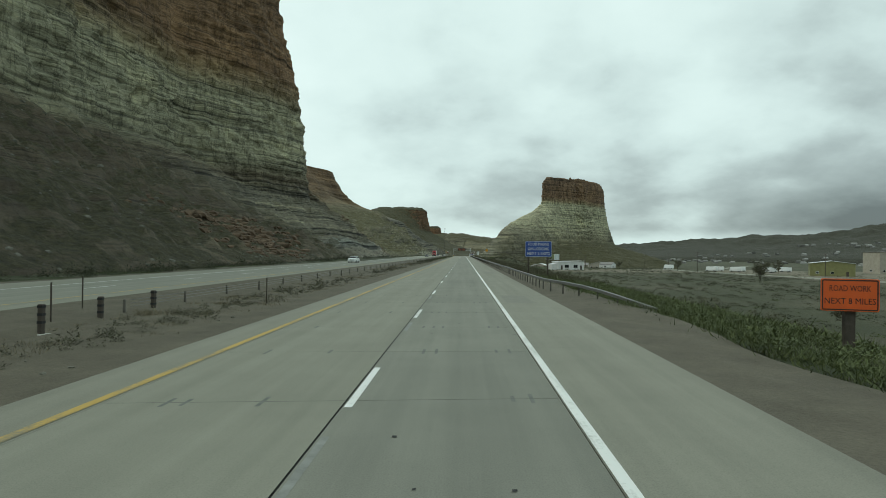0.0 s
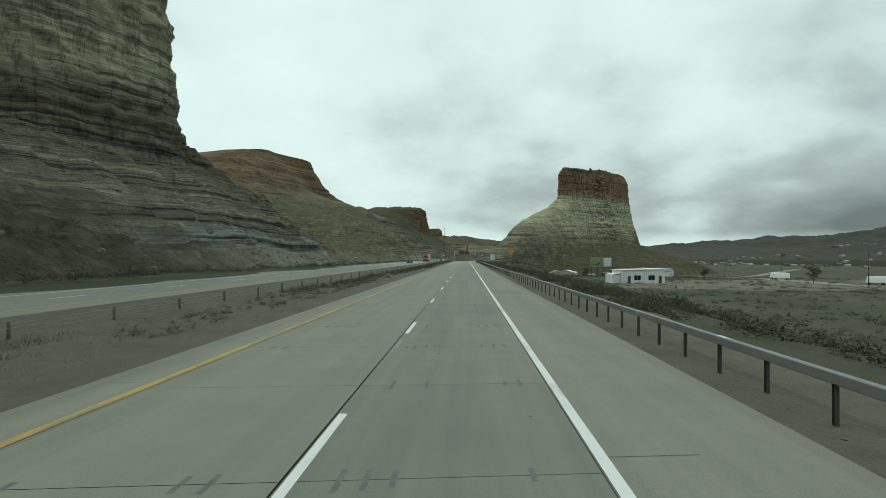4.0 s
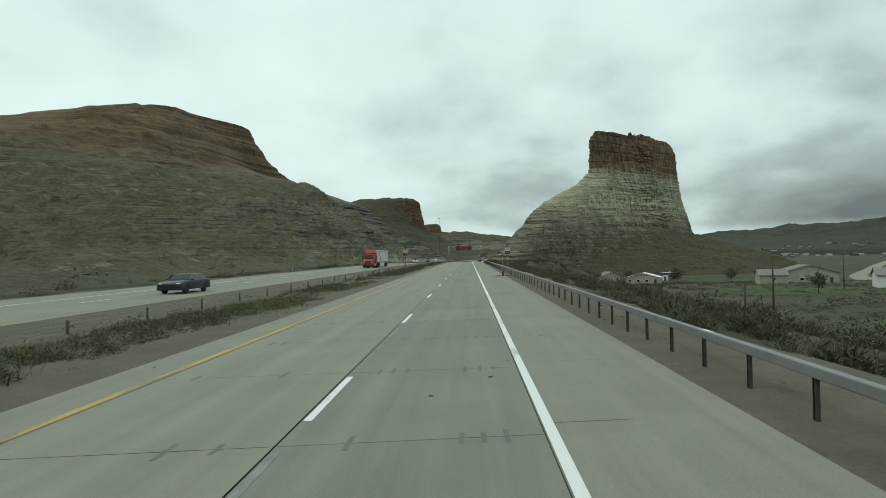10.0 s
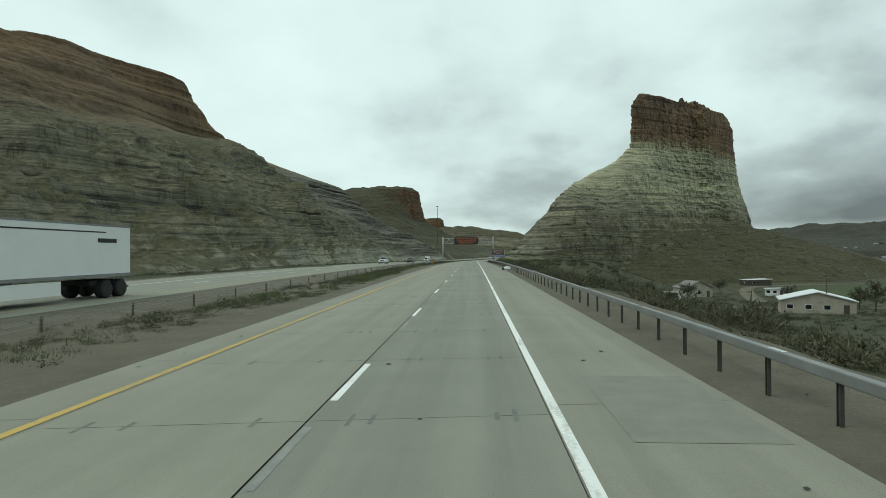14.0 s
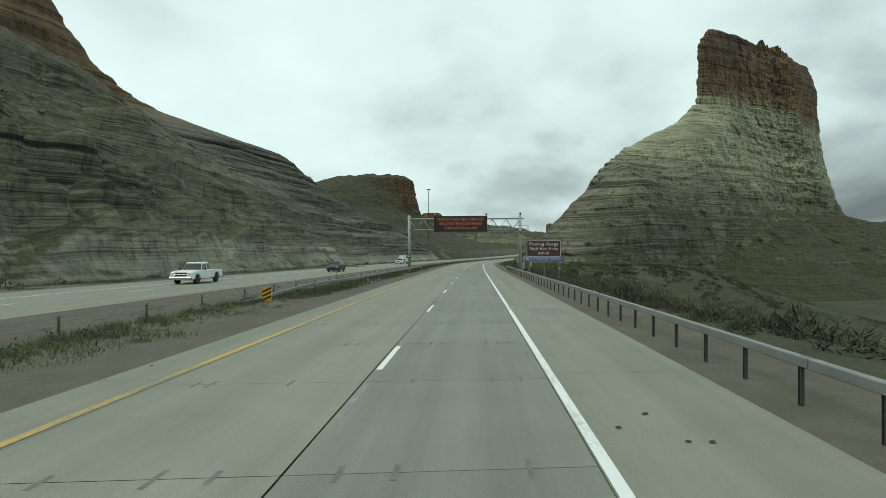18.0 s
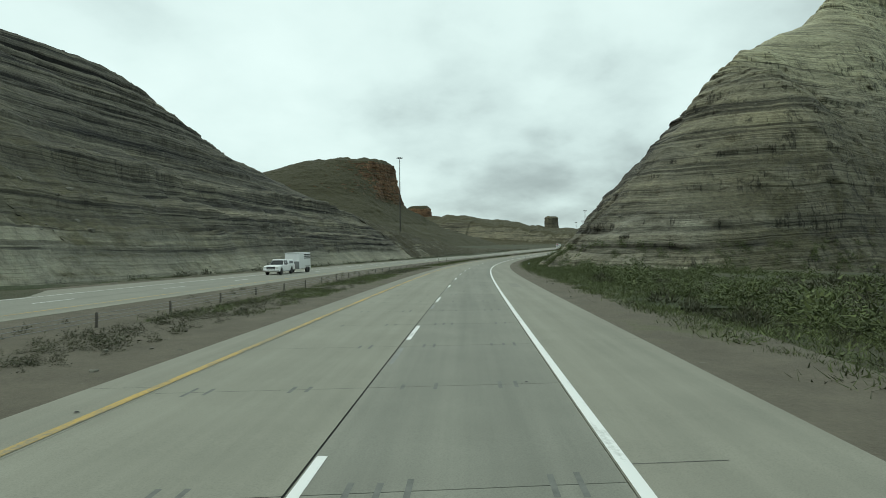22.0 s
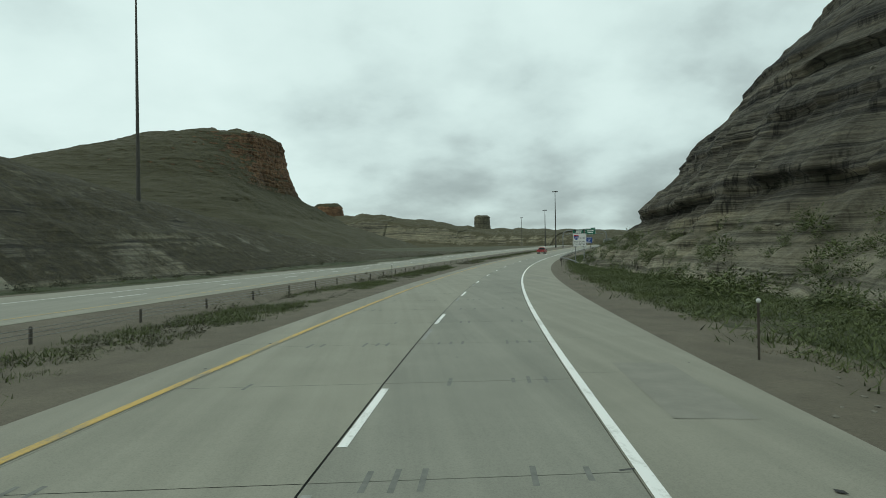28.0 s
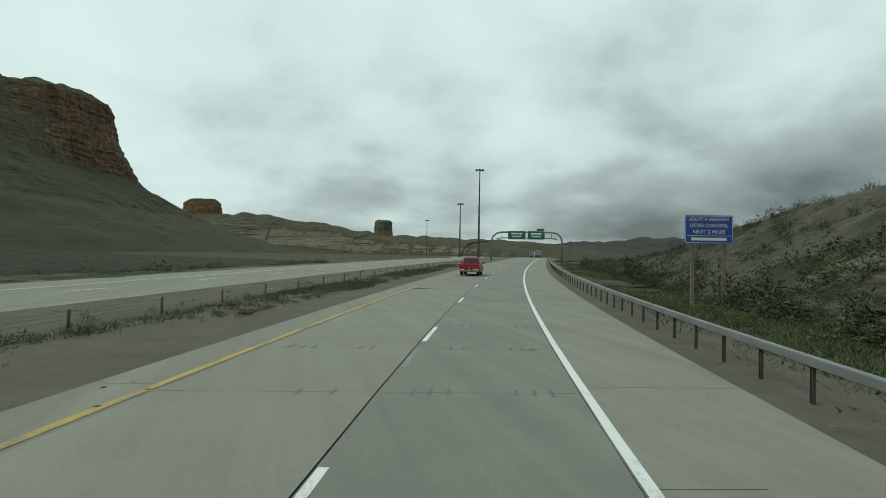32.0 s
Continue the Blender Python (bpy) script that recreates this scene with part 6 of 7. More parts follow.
def pane(corners):
    """A window pane a little thick, from its four corners."""
    bm = bmesh.new()
    vs = [bm.verts.new(c) for c in corners]
    f = bm.faces.new(vs)
    f.normal_update()
    n = f.normal.copy()
    r = bmesh.ops.extrude_face_region(bm, geom=[f])
    bmesh.ops.translate(bm, verts=[v for v in r["geom"] if isinstance(v, bmesh.types.BMVert)], vec=n * 0.012)
    bmesh.ops.recalc_face_normals(bm, faces=bm.faces)
    return bm


def side_panes(th, y0, y1, z0, z1, w0, w1, zc0, zc1, rake0, rake1, splits):
    """The glass of both sides of a cabin, split at places along it."""
    def wx(z):
        return w0 + (w1 - w0) * (z - zc0) / (zc1 - zc0) + 0.006
    for s in (-1, 1):
        for a, b in splits:
            ya, yb = y0 + a * (y1 - y0), y0 + b * (y1 - y0)
            ta = rake0 * 0.85 if a < 0.02 else 0.0
            tb = rake1 * 0.85 if b > 0.98 else 0.0
            part("side_window", pane(((s * wx(z0), ya, z0), (s * wx(z0), yb, z0), (s * wx(z1), yb - tb, z1), (s * wx(z1), ya + ta, z1))), M_GLASS, th)


def pickup(label, paint, at, topper=False, group=""):
    th = thing("pickup_truck", label, "pickup truck", group, at=at)
    W, r, ya, yf = 1.98, 0.40, -1.72, 1.85
    top = [(-2.85, 0.62), (-2.88, 1.14), (0.98, 1.16), (1.25, 1.18), (2.55, 1.10), (2.86, 0.98), (2.92, 0.60)][::-1]
    # the bed stands open behind the cab: body sides, floor and tailgate are their own parts
    front = [(2.92, 0.58), (2.88, 0.98), (2.55, 1.13), (1.2, 1.21), (0.9, 1.20), (-0.62, 1.18)]
    part("body", body_from(arch_outline(0.45, front, (yf,), 0.50), W, 0.05, 0.05), paint, th)
    rear = [(-0.64, 1.17), (-2.84, 1.15)]
    for s in (-1, 1):
        part("bed_side", body_from(arch_outline(0.50, rear, (ya,), 0.50), 0.16, 0.03, 0.0), paint, th, at=pose(s * (W / 2 - 0.09), 0, 0))
    part("bed_floor", box((W - 0.3, 2.2, 0.08)), M_DARKP, th, at=pose(0, -1.74, 0.72))
    part("bed_front", box((W - 0.3, 0.06, 0.46)), M_DARKP, th, at=pose(0, -0.68, 0.95))
    gate = part("tailgate", box((W - 0.32, 0.1, 0.62), bevel=0.03), paint, th, at=pose(0, -2.82, 0.84))
    part("gate_handle", box((0.18, 0.02, 0.08), bevel=0.006), M_DARKP, gate, at=pose(0, -0.056, 0.19))
    part("badge", box((0.14, 0.012, 0.12), bevel=0.02), M_CHROME, gate, at=pose(0, -0.056, 0.05))
    part("writing_bar", box((0.22, 0.008, 0.04)), M_CHROME, gate, at=pose(-0.55, -0.054, -0.08))
    part("writing_bar", box((0.2, 0.008, 0.05)), M_CHROME, gate, at=pose(0.58, -0.054, -0.02))
    bumper = part("rear_bumper", box((W, 0.18, 0.22), bevel=0.04), M_CHROME, th, at=pose(0, -2.93, 0.52))
    part("number_plate", box((0.32, 0.012, 0.16)), M_CAST, bumper, at=pose(0, -0.095, 0.02))
    part("step_pad", box((0.9, 0.19, 0.02)), M_RUBBER, bumper, at=pose(0, 0, 0.112))
    part("front_bumper", box((W, 0.2, 0.26), bevel=0.05), M_CHROME, th, at=pose(0, 2.96, 0.52))
    part("grille", box((1.1, 0.08, 0.36), bevel=0.03), M_HOOD, th, at=pose(0, 2.87, 0.86))
    part("grille_bar", box((1.12, 0.1, 0.05), bevel=0.01), M_CHROME, th, at=pose(0, 2.88, 0.86))
    for s in (-1, 1):
        part("headlight", box((0.34, 0.14, 0.24), bevel=0.04), M_LAMP, th, at=pose(s * 0.76, 2.84, 0.90))
        part("tail_light", box((0.15, 0.08, 0.42), bevel=0.02), M_TAIL, th, at=pose(s * 0.9, -2.83, 0.92))
        part("running_board", box((0.16, 1.9, 0.05), bevel=0.015), M_CHROME, th, at=pose(s * 1.0, 0.1, 0.40))
        mirror = part("door_mirror", box((0.14, 0.1, 0.22), bevel=0.03), M_HOOD, th, at=pose(s * 1.16, 0.88, 1.30))
        part("mirror_arm", box((0.2, 0.05, 0.05)), M_HOOD, mirror, at=pose(-s * 0.13, 0, -0.04))
        for hy in (-0.32, 0.42):
            part("door_handle", box((0.02, 0.16, 0.04), bevel=0.006), M_CHROME, th, at=pose(s * 0.985, hy, 1.0))
    c = dict(y0=-0.62, y1=1.12, z0=1.12, z1=1.86, w0=0.93, w1=0.72, rake0=0.16, rake1=0.62)
    part("cab", cabin(c["y0"], c["y1"], c["z0"], c["z1"], c["w0"], c["w1"], c["rake0"], c["rake1"]), paint, th)
    part("rear_window", pane(((-0.80, -0.61, 1.24), (-0.66, -0.50, 1.74), (0.66, -0.50, 1.74), (0.80, -0.61, 1.24))), M_GLASS, th)
    part("windscreen", pane(((-0.82, 1.05, 1.22), (0.82, 1.05, 1.22), (0.66, 0.60, 1.76), (-0.66, 0.60, 1.76))), M_GLASS, th)
    side_panes(th, -0.58, 1.06, 1.24, 1.74, 0.93, 0.72, 1.12, 1.86, 0.10, 0.42, ((0.03, 0.36), (0.40, 1.0)))
    for y in (ya, yf):
        for s in (-1, 1):
            wheel(th, s * (W / 2 - 0.16), y, r, 0.27, s, M_RIM)
            part("wheel_housing", box((0.5, 0.95, 0.55)), M_RUBBER, th, at=pose(s * (W / 2 - 0.42), y, 0.66))
    part("undercarriage", box((1.2, 4.8, 0.2)), M_RUBBER, th, at=pose(0, 0, 0.46))
    if topper:
        part("canopy", cabin(-2.84, -0.66, 1.14, 1.78, 0.94, 0.80, 0.16, 0.03), M_WHITEP, th)
        for s in (-1, 1):
            part("canopy_window", pane(((s * 0.925, -2.4, 1.30), (s * 0.925, -1.0, 1.30), (s * 0.86, -1.0, 1.62), (s * 0.86, -2.35, 1.62))), M_GLASS, th)
    return th


def saloon(label, paint, at, tall=0.0):
    th = thing("car", label, "car", "traffic on the opposite carriageway", at=at)
    W, r = 1.84, 0.34
    top = [(2.3, 0.5), (2.28, 0.78), (1.9, 0.92 + tall * 0.3), (0.95, 0.98 + tall * 0.35), (-1.5, 1.0 + tall * 0.4), (-2.2, 0.98 + tall * 0.4), (-2.32, 0.6)]
    part("body", body_from(arch_outline(0.28, top, (-1.36, 1.42), 0.40), W, 0.06, 0.06), paint, th)
    zc = 0.93 + tall * 0.35
    part("cab", cabin(-2.0 + 0.2 * (tall == 0), 1.05, zc, zc + 0.50 + tall * 0.15, 0.86, 0.66, 0.45 if not tall else 0.2, 0.75), paint, th)
    side_panes(th, -1.7, 0.98, zc + 0.08, zc + 0.42 + tall * 0.12, 0.86, 0.66, zc, zc + 0.5 + tall * 0.15, 0.25, 0.5, ((0.05, 0.33), (0.36, 0.64), (0.67, 1.0)))
    part("windscreen", pane(((-0.76, 0.97, zc + 0.08), (0.76, 0.97, zc + 0.08), (0.60, 0.42, zc + 0.44), (-0.60, 0.42, zc + 0.44))), M_GLASS, th)
    part("grille", box((0.9, 0.06, 0.18), bevel=0.02), M_HOOD, th, at=pose(0, 2.28, 0.62))
    for s in (-1, 1):
        part("headlight", box((0.36, 0.12, 0.14), bevel=0.03), M_LAMP, th, at=pose(s * 0.68, 2.22, 0.72))
        part("tail_light", box((0.3, 0.08, 0.14), bevel=0.02), M_TAIL, th, at=pose(s * 0.7, -2.27, 0.8))
        part("door_mirror", box((0.16, 0.09, 0.12), bevel=0.02), M_HOOD, th, at=pose(s * 0.98, 0.75, zc + 0.1))
        for y in (-1.36, 1.42):
            wheel(th, s * (W / 2 - 0.12), y, r, 0.22, s, M_RIM)
    return th


def lorry(label, paint, at, stripes=True):
    """A conventional tractor with sleeper and a box trailer behind."""
    th = thing("semi_truck", label, "truck", at=at)
    W = 2.45
    hood = [(10.4, 0.62), (10.4, 1.55), (10.1, 1.75), (8.7, 2.0), (8.4, 2.05), (6.3, 2.05), (6.3, 0.7)][:-1]
    part("bonnet", body_from(arch_outline(0.5, hood, (9.2,), 0.62), 2.2, 0.08, 0.08), paint, th)
    part("cab", cabin(6.25, 8.75, 1.6, 3.0, 1.15, 1.02, 0.02, 0.45), paint, th)
    part("sleeper", cabin(5.2, 7.4, 0.9, 3.5, 1.22, 1.12, 0.02, 0.25), paint, th)
    part("roof_fairing", cabin(5.2, 7.6, 3.2, 3.95, 1.18, 1.02, 0.02, 1.0), paint, th)
    part("windscreen", pane(((-0.98, 8.72, 2.15), (0.98, 8.72, 2.15), (0.9, 8.36, 2.85), (-0.9, 8.36, 2.85))), M_GLASS, th)
    for s in (-1, 1):
        part("side_window", pane(((s * 1.12, 7.5, 2.05), (s * 1.12, 8.5, 2.05), (s * 1.05, 8.3, 2.75), (s * 1.05, 7.5, 2.75))), M_GLASS, th)
        part("sleeper_window", pane(((s * 1.19, 5.9, 2.3), (s * 1.19, 6.5, 2.3), (s * 1.16, 6.5, 2.8), (s * 1.16, 5.9, 2.8))), M_GLASS, th)
        part("headlight", box((0.34, 0.25, 0.3), bevel=0.05), M_LAMP, th, at=pose(s * 0.85, 10.28, 1.2))
        part("fuel_tank", lathe(((-0.8, 0.0), (-0.8, 0.30), (0.8, 0.30), (0.8, 0.0)), 16, "Y"), M_CHROME, th, at=pose(s * 0.95, 7.3, 0.72))
        mirror = part("door_mirror", box((0.22, 0.12, 0.55), bevel=0.03), M_HOOD, th, at=pose(s * 1.5, 8.4, 2.4))
        part("mirror_arm", box((0.35, 0.04, 0.04)), M_HOOD, mirror, at=pose(-s * 0.22, 0, 0.15))
        part("trailer_skirt", plate([(-3.4, 0.42), (3.2, 0.42), (3.6, 1.1), (-3.4, 1.1)], 0.03, axis="X"), M_WHITEP, th, at=pose(s * 1.22, -1.6, 0))
        wheel(th, s * 1.02, 9.2, 0.5, 0.3, s, M_RIM, 8)
        for y in (5.6, 4.3, -8.6, -9.9):
            wheel(th, s * 0.95, y, 0.5, 0.52, s, M_RIM, 8)
    part("grille", box((1.1, 0.08, 0.85), bevel=0.05), M_HOOD, th, at=pose(0, 10.4, 1.15))
    for k in range(5):
        part("grille_bar", box((1.05, 0.02, 0.03)), M_CHROME, th, at=pose(0, 10.45, 0.82 + 0.16 * k))
    part("front_bumper", box((2.3, 0.25, 0.45), bevel=0.06), M_HOOD, th, at=pose(0, 10.4, 0.55))
    part("chassis", box((0.9, 13.0, 0.25)), M_RUBBER, th, at=pose(0, 2.2, 0.85))
    van = part("trailer", box((2.55, 15.4, 2.85), bevel=0.04), M_WHITEP, th, at=pose(0, -2.9, 2.62))
    part("roof_rail", box((2.57, 15.42, 0.1)), M_STEEL, van, at=pose(0, 0, 1.39))
    part("floor_rail", box((2.57, 15.42, 0.16)), M_STEEL, van, at=pose(0, 0, -1.35))
    part("rear_frame", box((2.5, 0.06, 2.8), bevel=0.02), M_STEEL, van, at=pose(0, -7.7, 0))
    part("axle_frame", box((1.6, 3.0, 0.3)), M_RUBBER, th, at=pose(0, -9.2, 0.85))
    part("rear_guard", box((2.3, 0.1, 0.1)), M_STEEL, th, at=pose(0, -10.55, 0.55))
    if stripes:
        for s in (-1, 1):
            x = s * 1.28
            part("stripe", plate([(6.4, 0.1), (5.6, 0.1), (5.3, 1.05), (6.1, 1.05)], 0.01, axis="X"), M_SIGNR, van, at=pose(x, 0, 0))
            part("stripe", plate([(4.7, -1.05), (3.9, -1.05), (3.6, -0.1), (4.4, -0.1)], 0.01, axis="X"), M_SIGNR, van, at=pose(x, 0, 0))
            part("stripe", plate([(6.1, 0.98), (-5.5, 0.98), (-5.5, 1.05), (6.1, 1.05)], 0.01, axis="X"), M_INK, van, at=pose(x, 0, 0))
            part("stripe", plate([(6.4, -1.02), (4.7, -1.02), (4.7, -0.95), (6.4, -0.95)], 0.01, axis="X"), M_INK, van, at=pose(x, 0, 0))
            part("writing_bar", plate([(-6.4, 0.45), (-4.8, 0.45), (-4.8, 0.68), (-6.4, 0.68)], 0.01, axis="X"), M_INK, van, at=pose(x, 0, 0))
    return th


def horse_trailer(at):
    th = thing("livestock_trailer", "white two-axle livestock trailer with a dark slatted vent", "trailer", at=at)
    part("body", cabin(-2.6, 2.1, 0.55, 2.65, 1.05, 1.0, 0.03, 0.12), M_WHITEP, th)
    for s in (-1, 1):
        for k in range(3):
            part("vent_slat", box((0.03, 2.6, 0.14), bevel=0.01), M_HOOD, th, at=pose(s * 1.02, -1.1, 1.95 + 0.24 * k))
        part("mudguard", box((0.24, 1.7, 0.08), bevel=0.03), M_STEEL, th, at=pose(s * 1.12, -1.0, 0.86))
        for y in (-1.4, -0.6):
            wheel(th, s * 1.08, y, 0.36, 0.22, s, M_RIM)
    part("drawbar", tube(((0, 2.0, 0.55), (0, 3.5, 0.55)), 0.06, 8), M_HOOD, th)
    part("nose_panel", box((2.0, 0.06, 1.0), bevel=0.02), M_STEEL, th, at=pose(0, 2.11, 1.05))
    part("roof_cap", box((2.06, 4.6, 0.08), bevel=0.03), M_ROOFW, th, at=pose(0, -0.25, 2.66))
    return th


pickup("red four-door pickup with chrome bumpers in the passing lane", M_REDP, road_pose(918, -3.7))
lorry("red tractor unit hauling a white box trailer with dark stripes", M_REDP, road_pose(411.5, -21.0, 0, 180))
pickup("white pickup with a canopy towing a trailer on the opposite carriageway", M_WHITEP, road_pose(671.5, -24.6, 0, 180), True)
horse_trailer(road_pose(677.9, -24.6, 0, 180))
saloon("dark compact car on the opposite carriageway", M_DARKP, road_pose(323, -21.0, 0, 180))
saloon("pale grey saloon car on the opposite carriageway", M_WHITEP, road_pose(125, -24.4, 0, 180))
pickup("white pickup heading away on the opposite carriageway", M_WHITEP, road_pose(546, -24.5, 0, 180))
saloon("dark estate car on the opposite carriageway", M_DARKP, road_pose(583, -21.2, 0, 180), 0.5)
lorry("plain white box lorry far along the road", M_DARKP, road_pose(1165, 0.0), False)
lorry("plain white box lorry far along the road", M_REDP, road_pose(1190, -3.7), False)

# ---- the valley: yards, roads, houses ----
def ground_at(x, y):
    return float(ground_height(np.array([[x]], float), np.array([[y]], float))[0, 0])


def patch(name, label, category, pts, mat, up=0.05, cell=4.0):
    """A flat piece of ground cover within an outline, draped on the ground."""
    xs, ys = [p[0] for p in pts], [p[1] for p in pts]
    gx, gy = np.arange(min(xs), max(xs) + cell, cell), np.arange(min(ys), max(ys) + cell, cell)
    X, Y = np.meshgrid(gx, gy, indexing="ij")
    inside = np.zeros(X.shape, bool)
    j = len(pts) - 1
    for i in range(len(pts)):
        (xi, yi), (xj, yj) = pts[i], pts[j]
        inside ^= ((yi > Y) != (yj > Y)) & (X < (xj - xi) * (Y - yi) / (yj - yi + 1e-9) + xi)
        j = i
    Z = ground_height(X, Y) + up
    f = grid_faces(*X.shape)
    keep = inside.ravel()[f].sum(1) >= 3
    ob = part(name, mesh_of(name, np.stack([X, Y, Z], -1), f[keep], mat), mat)
    return tagged(ob, label, category, kind="structure")


def lane(name, label, pts, w, mat, up=0.1):
    p = np.array(pts, float)
    d = np.concatenate([[0], np.cumsum(np.hypot(*np.diff(p, axis=0).T))])
    s = np.arange(0, d[-1], 4.0)
    c = catmull(d, p, s)
    t = np.gradient(c, axis=0)
    t /= np.linalg.norm(t, axis=1, keepdims=True)
    n = np.stack([t[:, 1], -t[:, 0]], -1)
    rows = []
    for k in (-0.5, 0.0, 0.5):
        q = c + n * w * k
        rows.append(np.stack([q[:, 0], q[:, 1], ground_height(q[:, 0][:, None], q[:, 1][:, None])[:, 0] + up], -1))
    ob = part(name, grid_mesh(name, np.stack(rows, 1), mat, flip=True), mat)
    return tagged(ob, label, "road", kind="structure")


lane("road", "pale side road along the valley floor", ((190, -60), (160, 90), (140, 190), (116, 300), (124, 400), (150, 480), (190, 560), (240, 640), (330, 760), (450, 900)), 9, M_ROAD)
lane("track", "dirt track between the houses", ((62, 530), (90, 528), (130, 545), (172, 600)), 5, M_DIRT)
lane("track", "dirt track along the foot of the butte", ((84, 560), (104, 610), (135, 665), (210, 700)), 5, M_DIRT)
patch("yard", "bare dirt yard around the white workshop", "yard", ((38, 262), (80, 250), (118, 262), (122, 330), (85, 325), (52, 312)), M_DIRT)
patch("yard", "gravel lorry yard", "yard", ((120, 200), (230, 180), (260, 330), (150, 340), (124, 300)), M_DIRT)
patch("pasture", "green irrigated pasture below the butte", "field", ((112, 560), (180, 570), (226, 640), (210, 690), (160, 672), (116, 620)), M_FIELD)
patch("pasture", "green irrigated pasture beside the houses", "field", ((55, 400), (105, 400), (100, 440), (66, 450)), M_FIELD)
patch("pasture", "green grass near the workshop", "field", ((30, 300), (52, 312), (80, 330), (60, 350), (32, 340)), M_FIELD)


def house(x, y, w, d, h, turn, walls, roof, label, gable=True, door=True, windows=3, rise=1.6, eave=0.35, z=None):
    """A small house with walls, pitched or flat roof, windows and a door. The front faces -y before the turn."""
    z = ground_at(x, y) if z is None else z
    th = thing("house", label, "house", at=pose(x, y, z, 0, 0, turn))
    part("wall", box((w, d, h + 0.6), pose(0, 0, h / 2 - 0.3), 0.01), walls, th)
    if gable:
        prof = [(-w / 2 - eave, h - 0.12), (0, h + rise), (w / 2 + eave, h - 0.12), (w / 2 + eave, h + 0.03), (0, h + rise + 0.17), (-w / 2 - eave, h + 0.03)]
        part("roof", plate(prof, d + 2 * eave), roof, th)
        for s in (-1, 1):
            part("gable", plate([(-w / 2, h - 0.01), (w / 2, h - 0.01), (0, h + rise)], 0.1), walls, th, at=pose(0, s * (d / 2 - 0.06), 0))
    else:
        prof = [(-w / 2 - eave, h + 0.02), (w / 2 + eave, h + 0.32), (w / 2 + eave, h + 0.48), (-w / 2 - eave, h + 0.18)]
        part("roof", plate(prof, d + 2 * eave), roof, th)
    xs = [w * ((k + 0.5) / windows - 0.5) for k in range(windows)]
    for k, wx in enumerate(xs):
        if door and k == windows - 1:
            dr = part("door", box((0.95, 0.06, 2.05), pose(wx, -d / 2 - 0.02, 1.02), 0.01), M_TIMBER_DARK, th)
            part("handle", box((0.05, 0.05, 0.12), pose(wx + 0.35, -d / 2 - 0.07, 1.0)), M_STEEL, dr)
        else:
            win = part("window", box((1.2, 0.05, 1.0), pose(wx, -d / 2 - 0.01, 1.5), 0.01), M_SIGNW, th)
            part("pane", box((1.04, 0.03, 0.84), pose(wx, -d / 2 - 0.035, 1.5)), M_GLASS, win)
    for s in (-1, 1):
        win = part("window", box((0.05, 1.2, 1.0), pose(s * (w / 2 + 0.01), 0, 1.5), 0.01), M_SIGNW, th)
        part("pane", box((0.03, 1.04, 0.84), pose(s * (w / 2 + 0.035), 0, 1.5)), M_GLASS, win)
    return th


# the white workshop beside the yard
th = thing("workshop", "low white metal workshop with dark windows beside a dirt yard", "building", at=pose(53.2, 292.5, -5.2, 0, 0, 15))
part("wall", box((14.4, 6.4, 4.6), pose(0, -1.3, 1.7), 0.02), M_WALLW, th)
part("roof", plate([(-7.5, 3.9), (7.5, 4.35), (7.5, 4.55), (-7.5, 4.1)], 7.2), M_ROOFW, th, at=pose(0, -1.3, 0))
part("lean_to", box((2.6, 4.4, 3.4), pose(-8.5, -1.0, 0.9), 0.02), M_WALLW, th)
part("lean_to_roof", plate([(-9.9, 2.5), (-7.22, 3.0), (-7.22, 3.14), (-9.9, 2.64)], 4.8), M_ROOFW, th, at=pose(0, -1.0, 0))
for wx, w in ((-2.2, 2.2), (2.6, 2.2)):
    win = part("window", box((w, 0.06, 1.5), pose(wx, -4.52, 1.7), 0.01), M_STEEL, th)
    for k in (-0.25, 0.25):
        part("pane", box((w / 2 - 0.12, 0.04, 1.36), pose(wx + k * w, -4.545, 1.7)), M_GLASS, win)
for dx in (-5.0, 5.6):
    dr = part("door", box((1.0, 0.06, 2.2), pose(dx, -4.52, 1.1), 0.01), M_TIMBER_DARK, th)
    part("handle", box((0.05, 0.05, 0.14), pose(dx + 0.36, -4.57, 1.05)), M_STEEL, dr)

# the hoarding with dark painted shapes
th = thing("billboard", "roadside billboard with a pale green picture and dark painted shapes", "billboard", at=pose(52.6, 336.0, -4.6, 0, 0, -6) @ Matrix.Diagonal((0.79, 0.79, 0.79, 1)))
face = part("panel", box((9.9, 0.25, 4.3), pose(0, 0, 6.9), 0.03), M_SIGNW, th)
part("picture", box((6.2, 0.02, 4.1), pose(-1.8, -0.14, 6.9)), plain("pale_green_print", (0.21, 0.24, 0.115), 0.6, 0.0, 0.5, 0.35), face)
part("picture_ground", plate([(-4.9, 4.86), (1.3, 4.86), (1.3, 5.4), (-0.5, 5.75), (-2.6, 5.5), (-4.9, 5.8)], 0.02), M_ROOFG, face, at=pose(0, -0.155, 0))
part("painted_shape", plate([(-3.7, 5.5), (-3.0, 6.1), (-1.6, 6.2), (-0.9, 6.9), (-0.3, 7.0), (-0.6, 6.4), (-1.0, 5.9), (-1.3, 5.3), (-2.2, 5.7), (-3.2, 5.6)], 0.02), M_INK, face, at=pose(0, -0.170, 0))
part("notice", box((3.0, 0.02, 3.6), pose(3.2, -0.14, 6.9)), plain("pale_blue_print", (0.45, 0.55, 0.6), 0.6), face)
for k in range(4):
    part("writing_bar", box((2.0, 0.02, 0.35), pose(3.2, -0.155, 8.1 - 0.75 * k)), M_SIGNW, face)
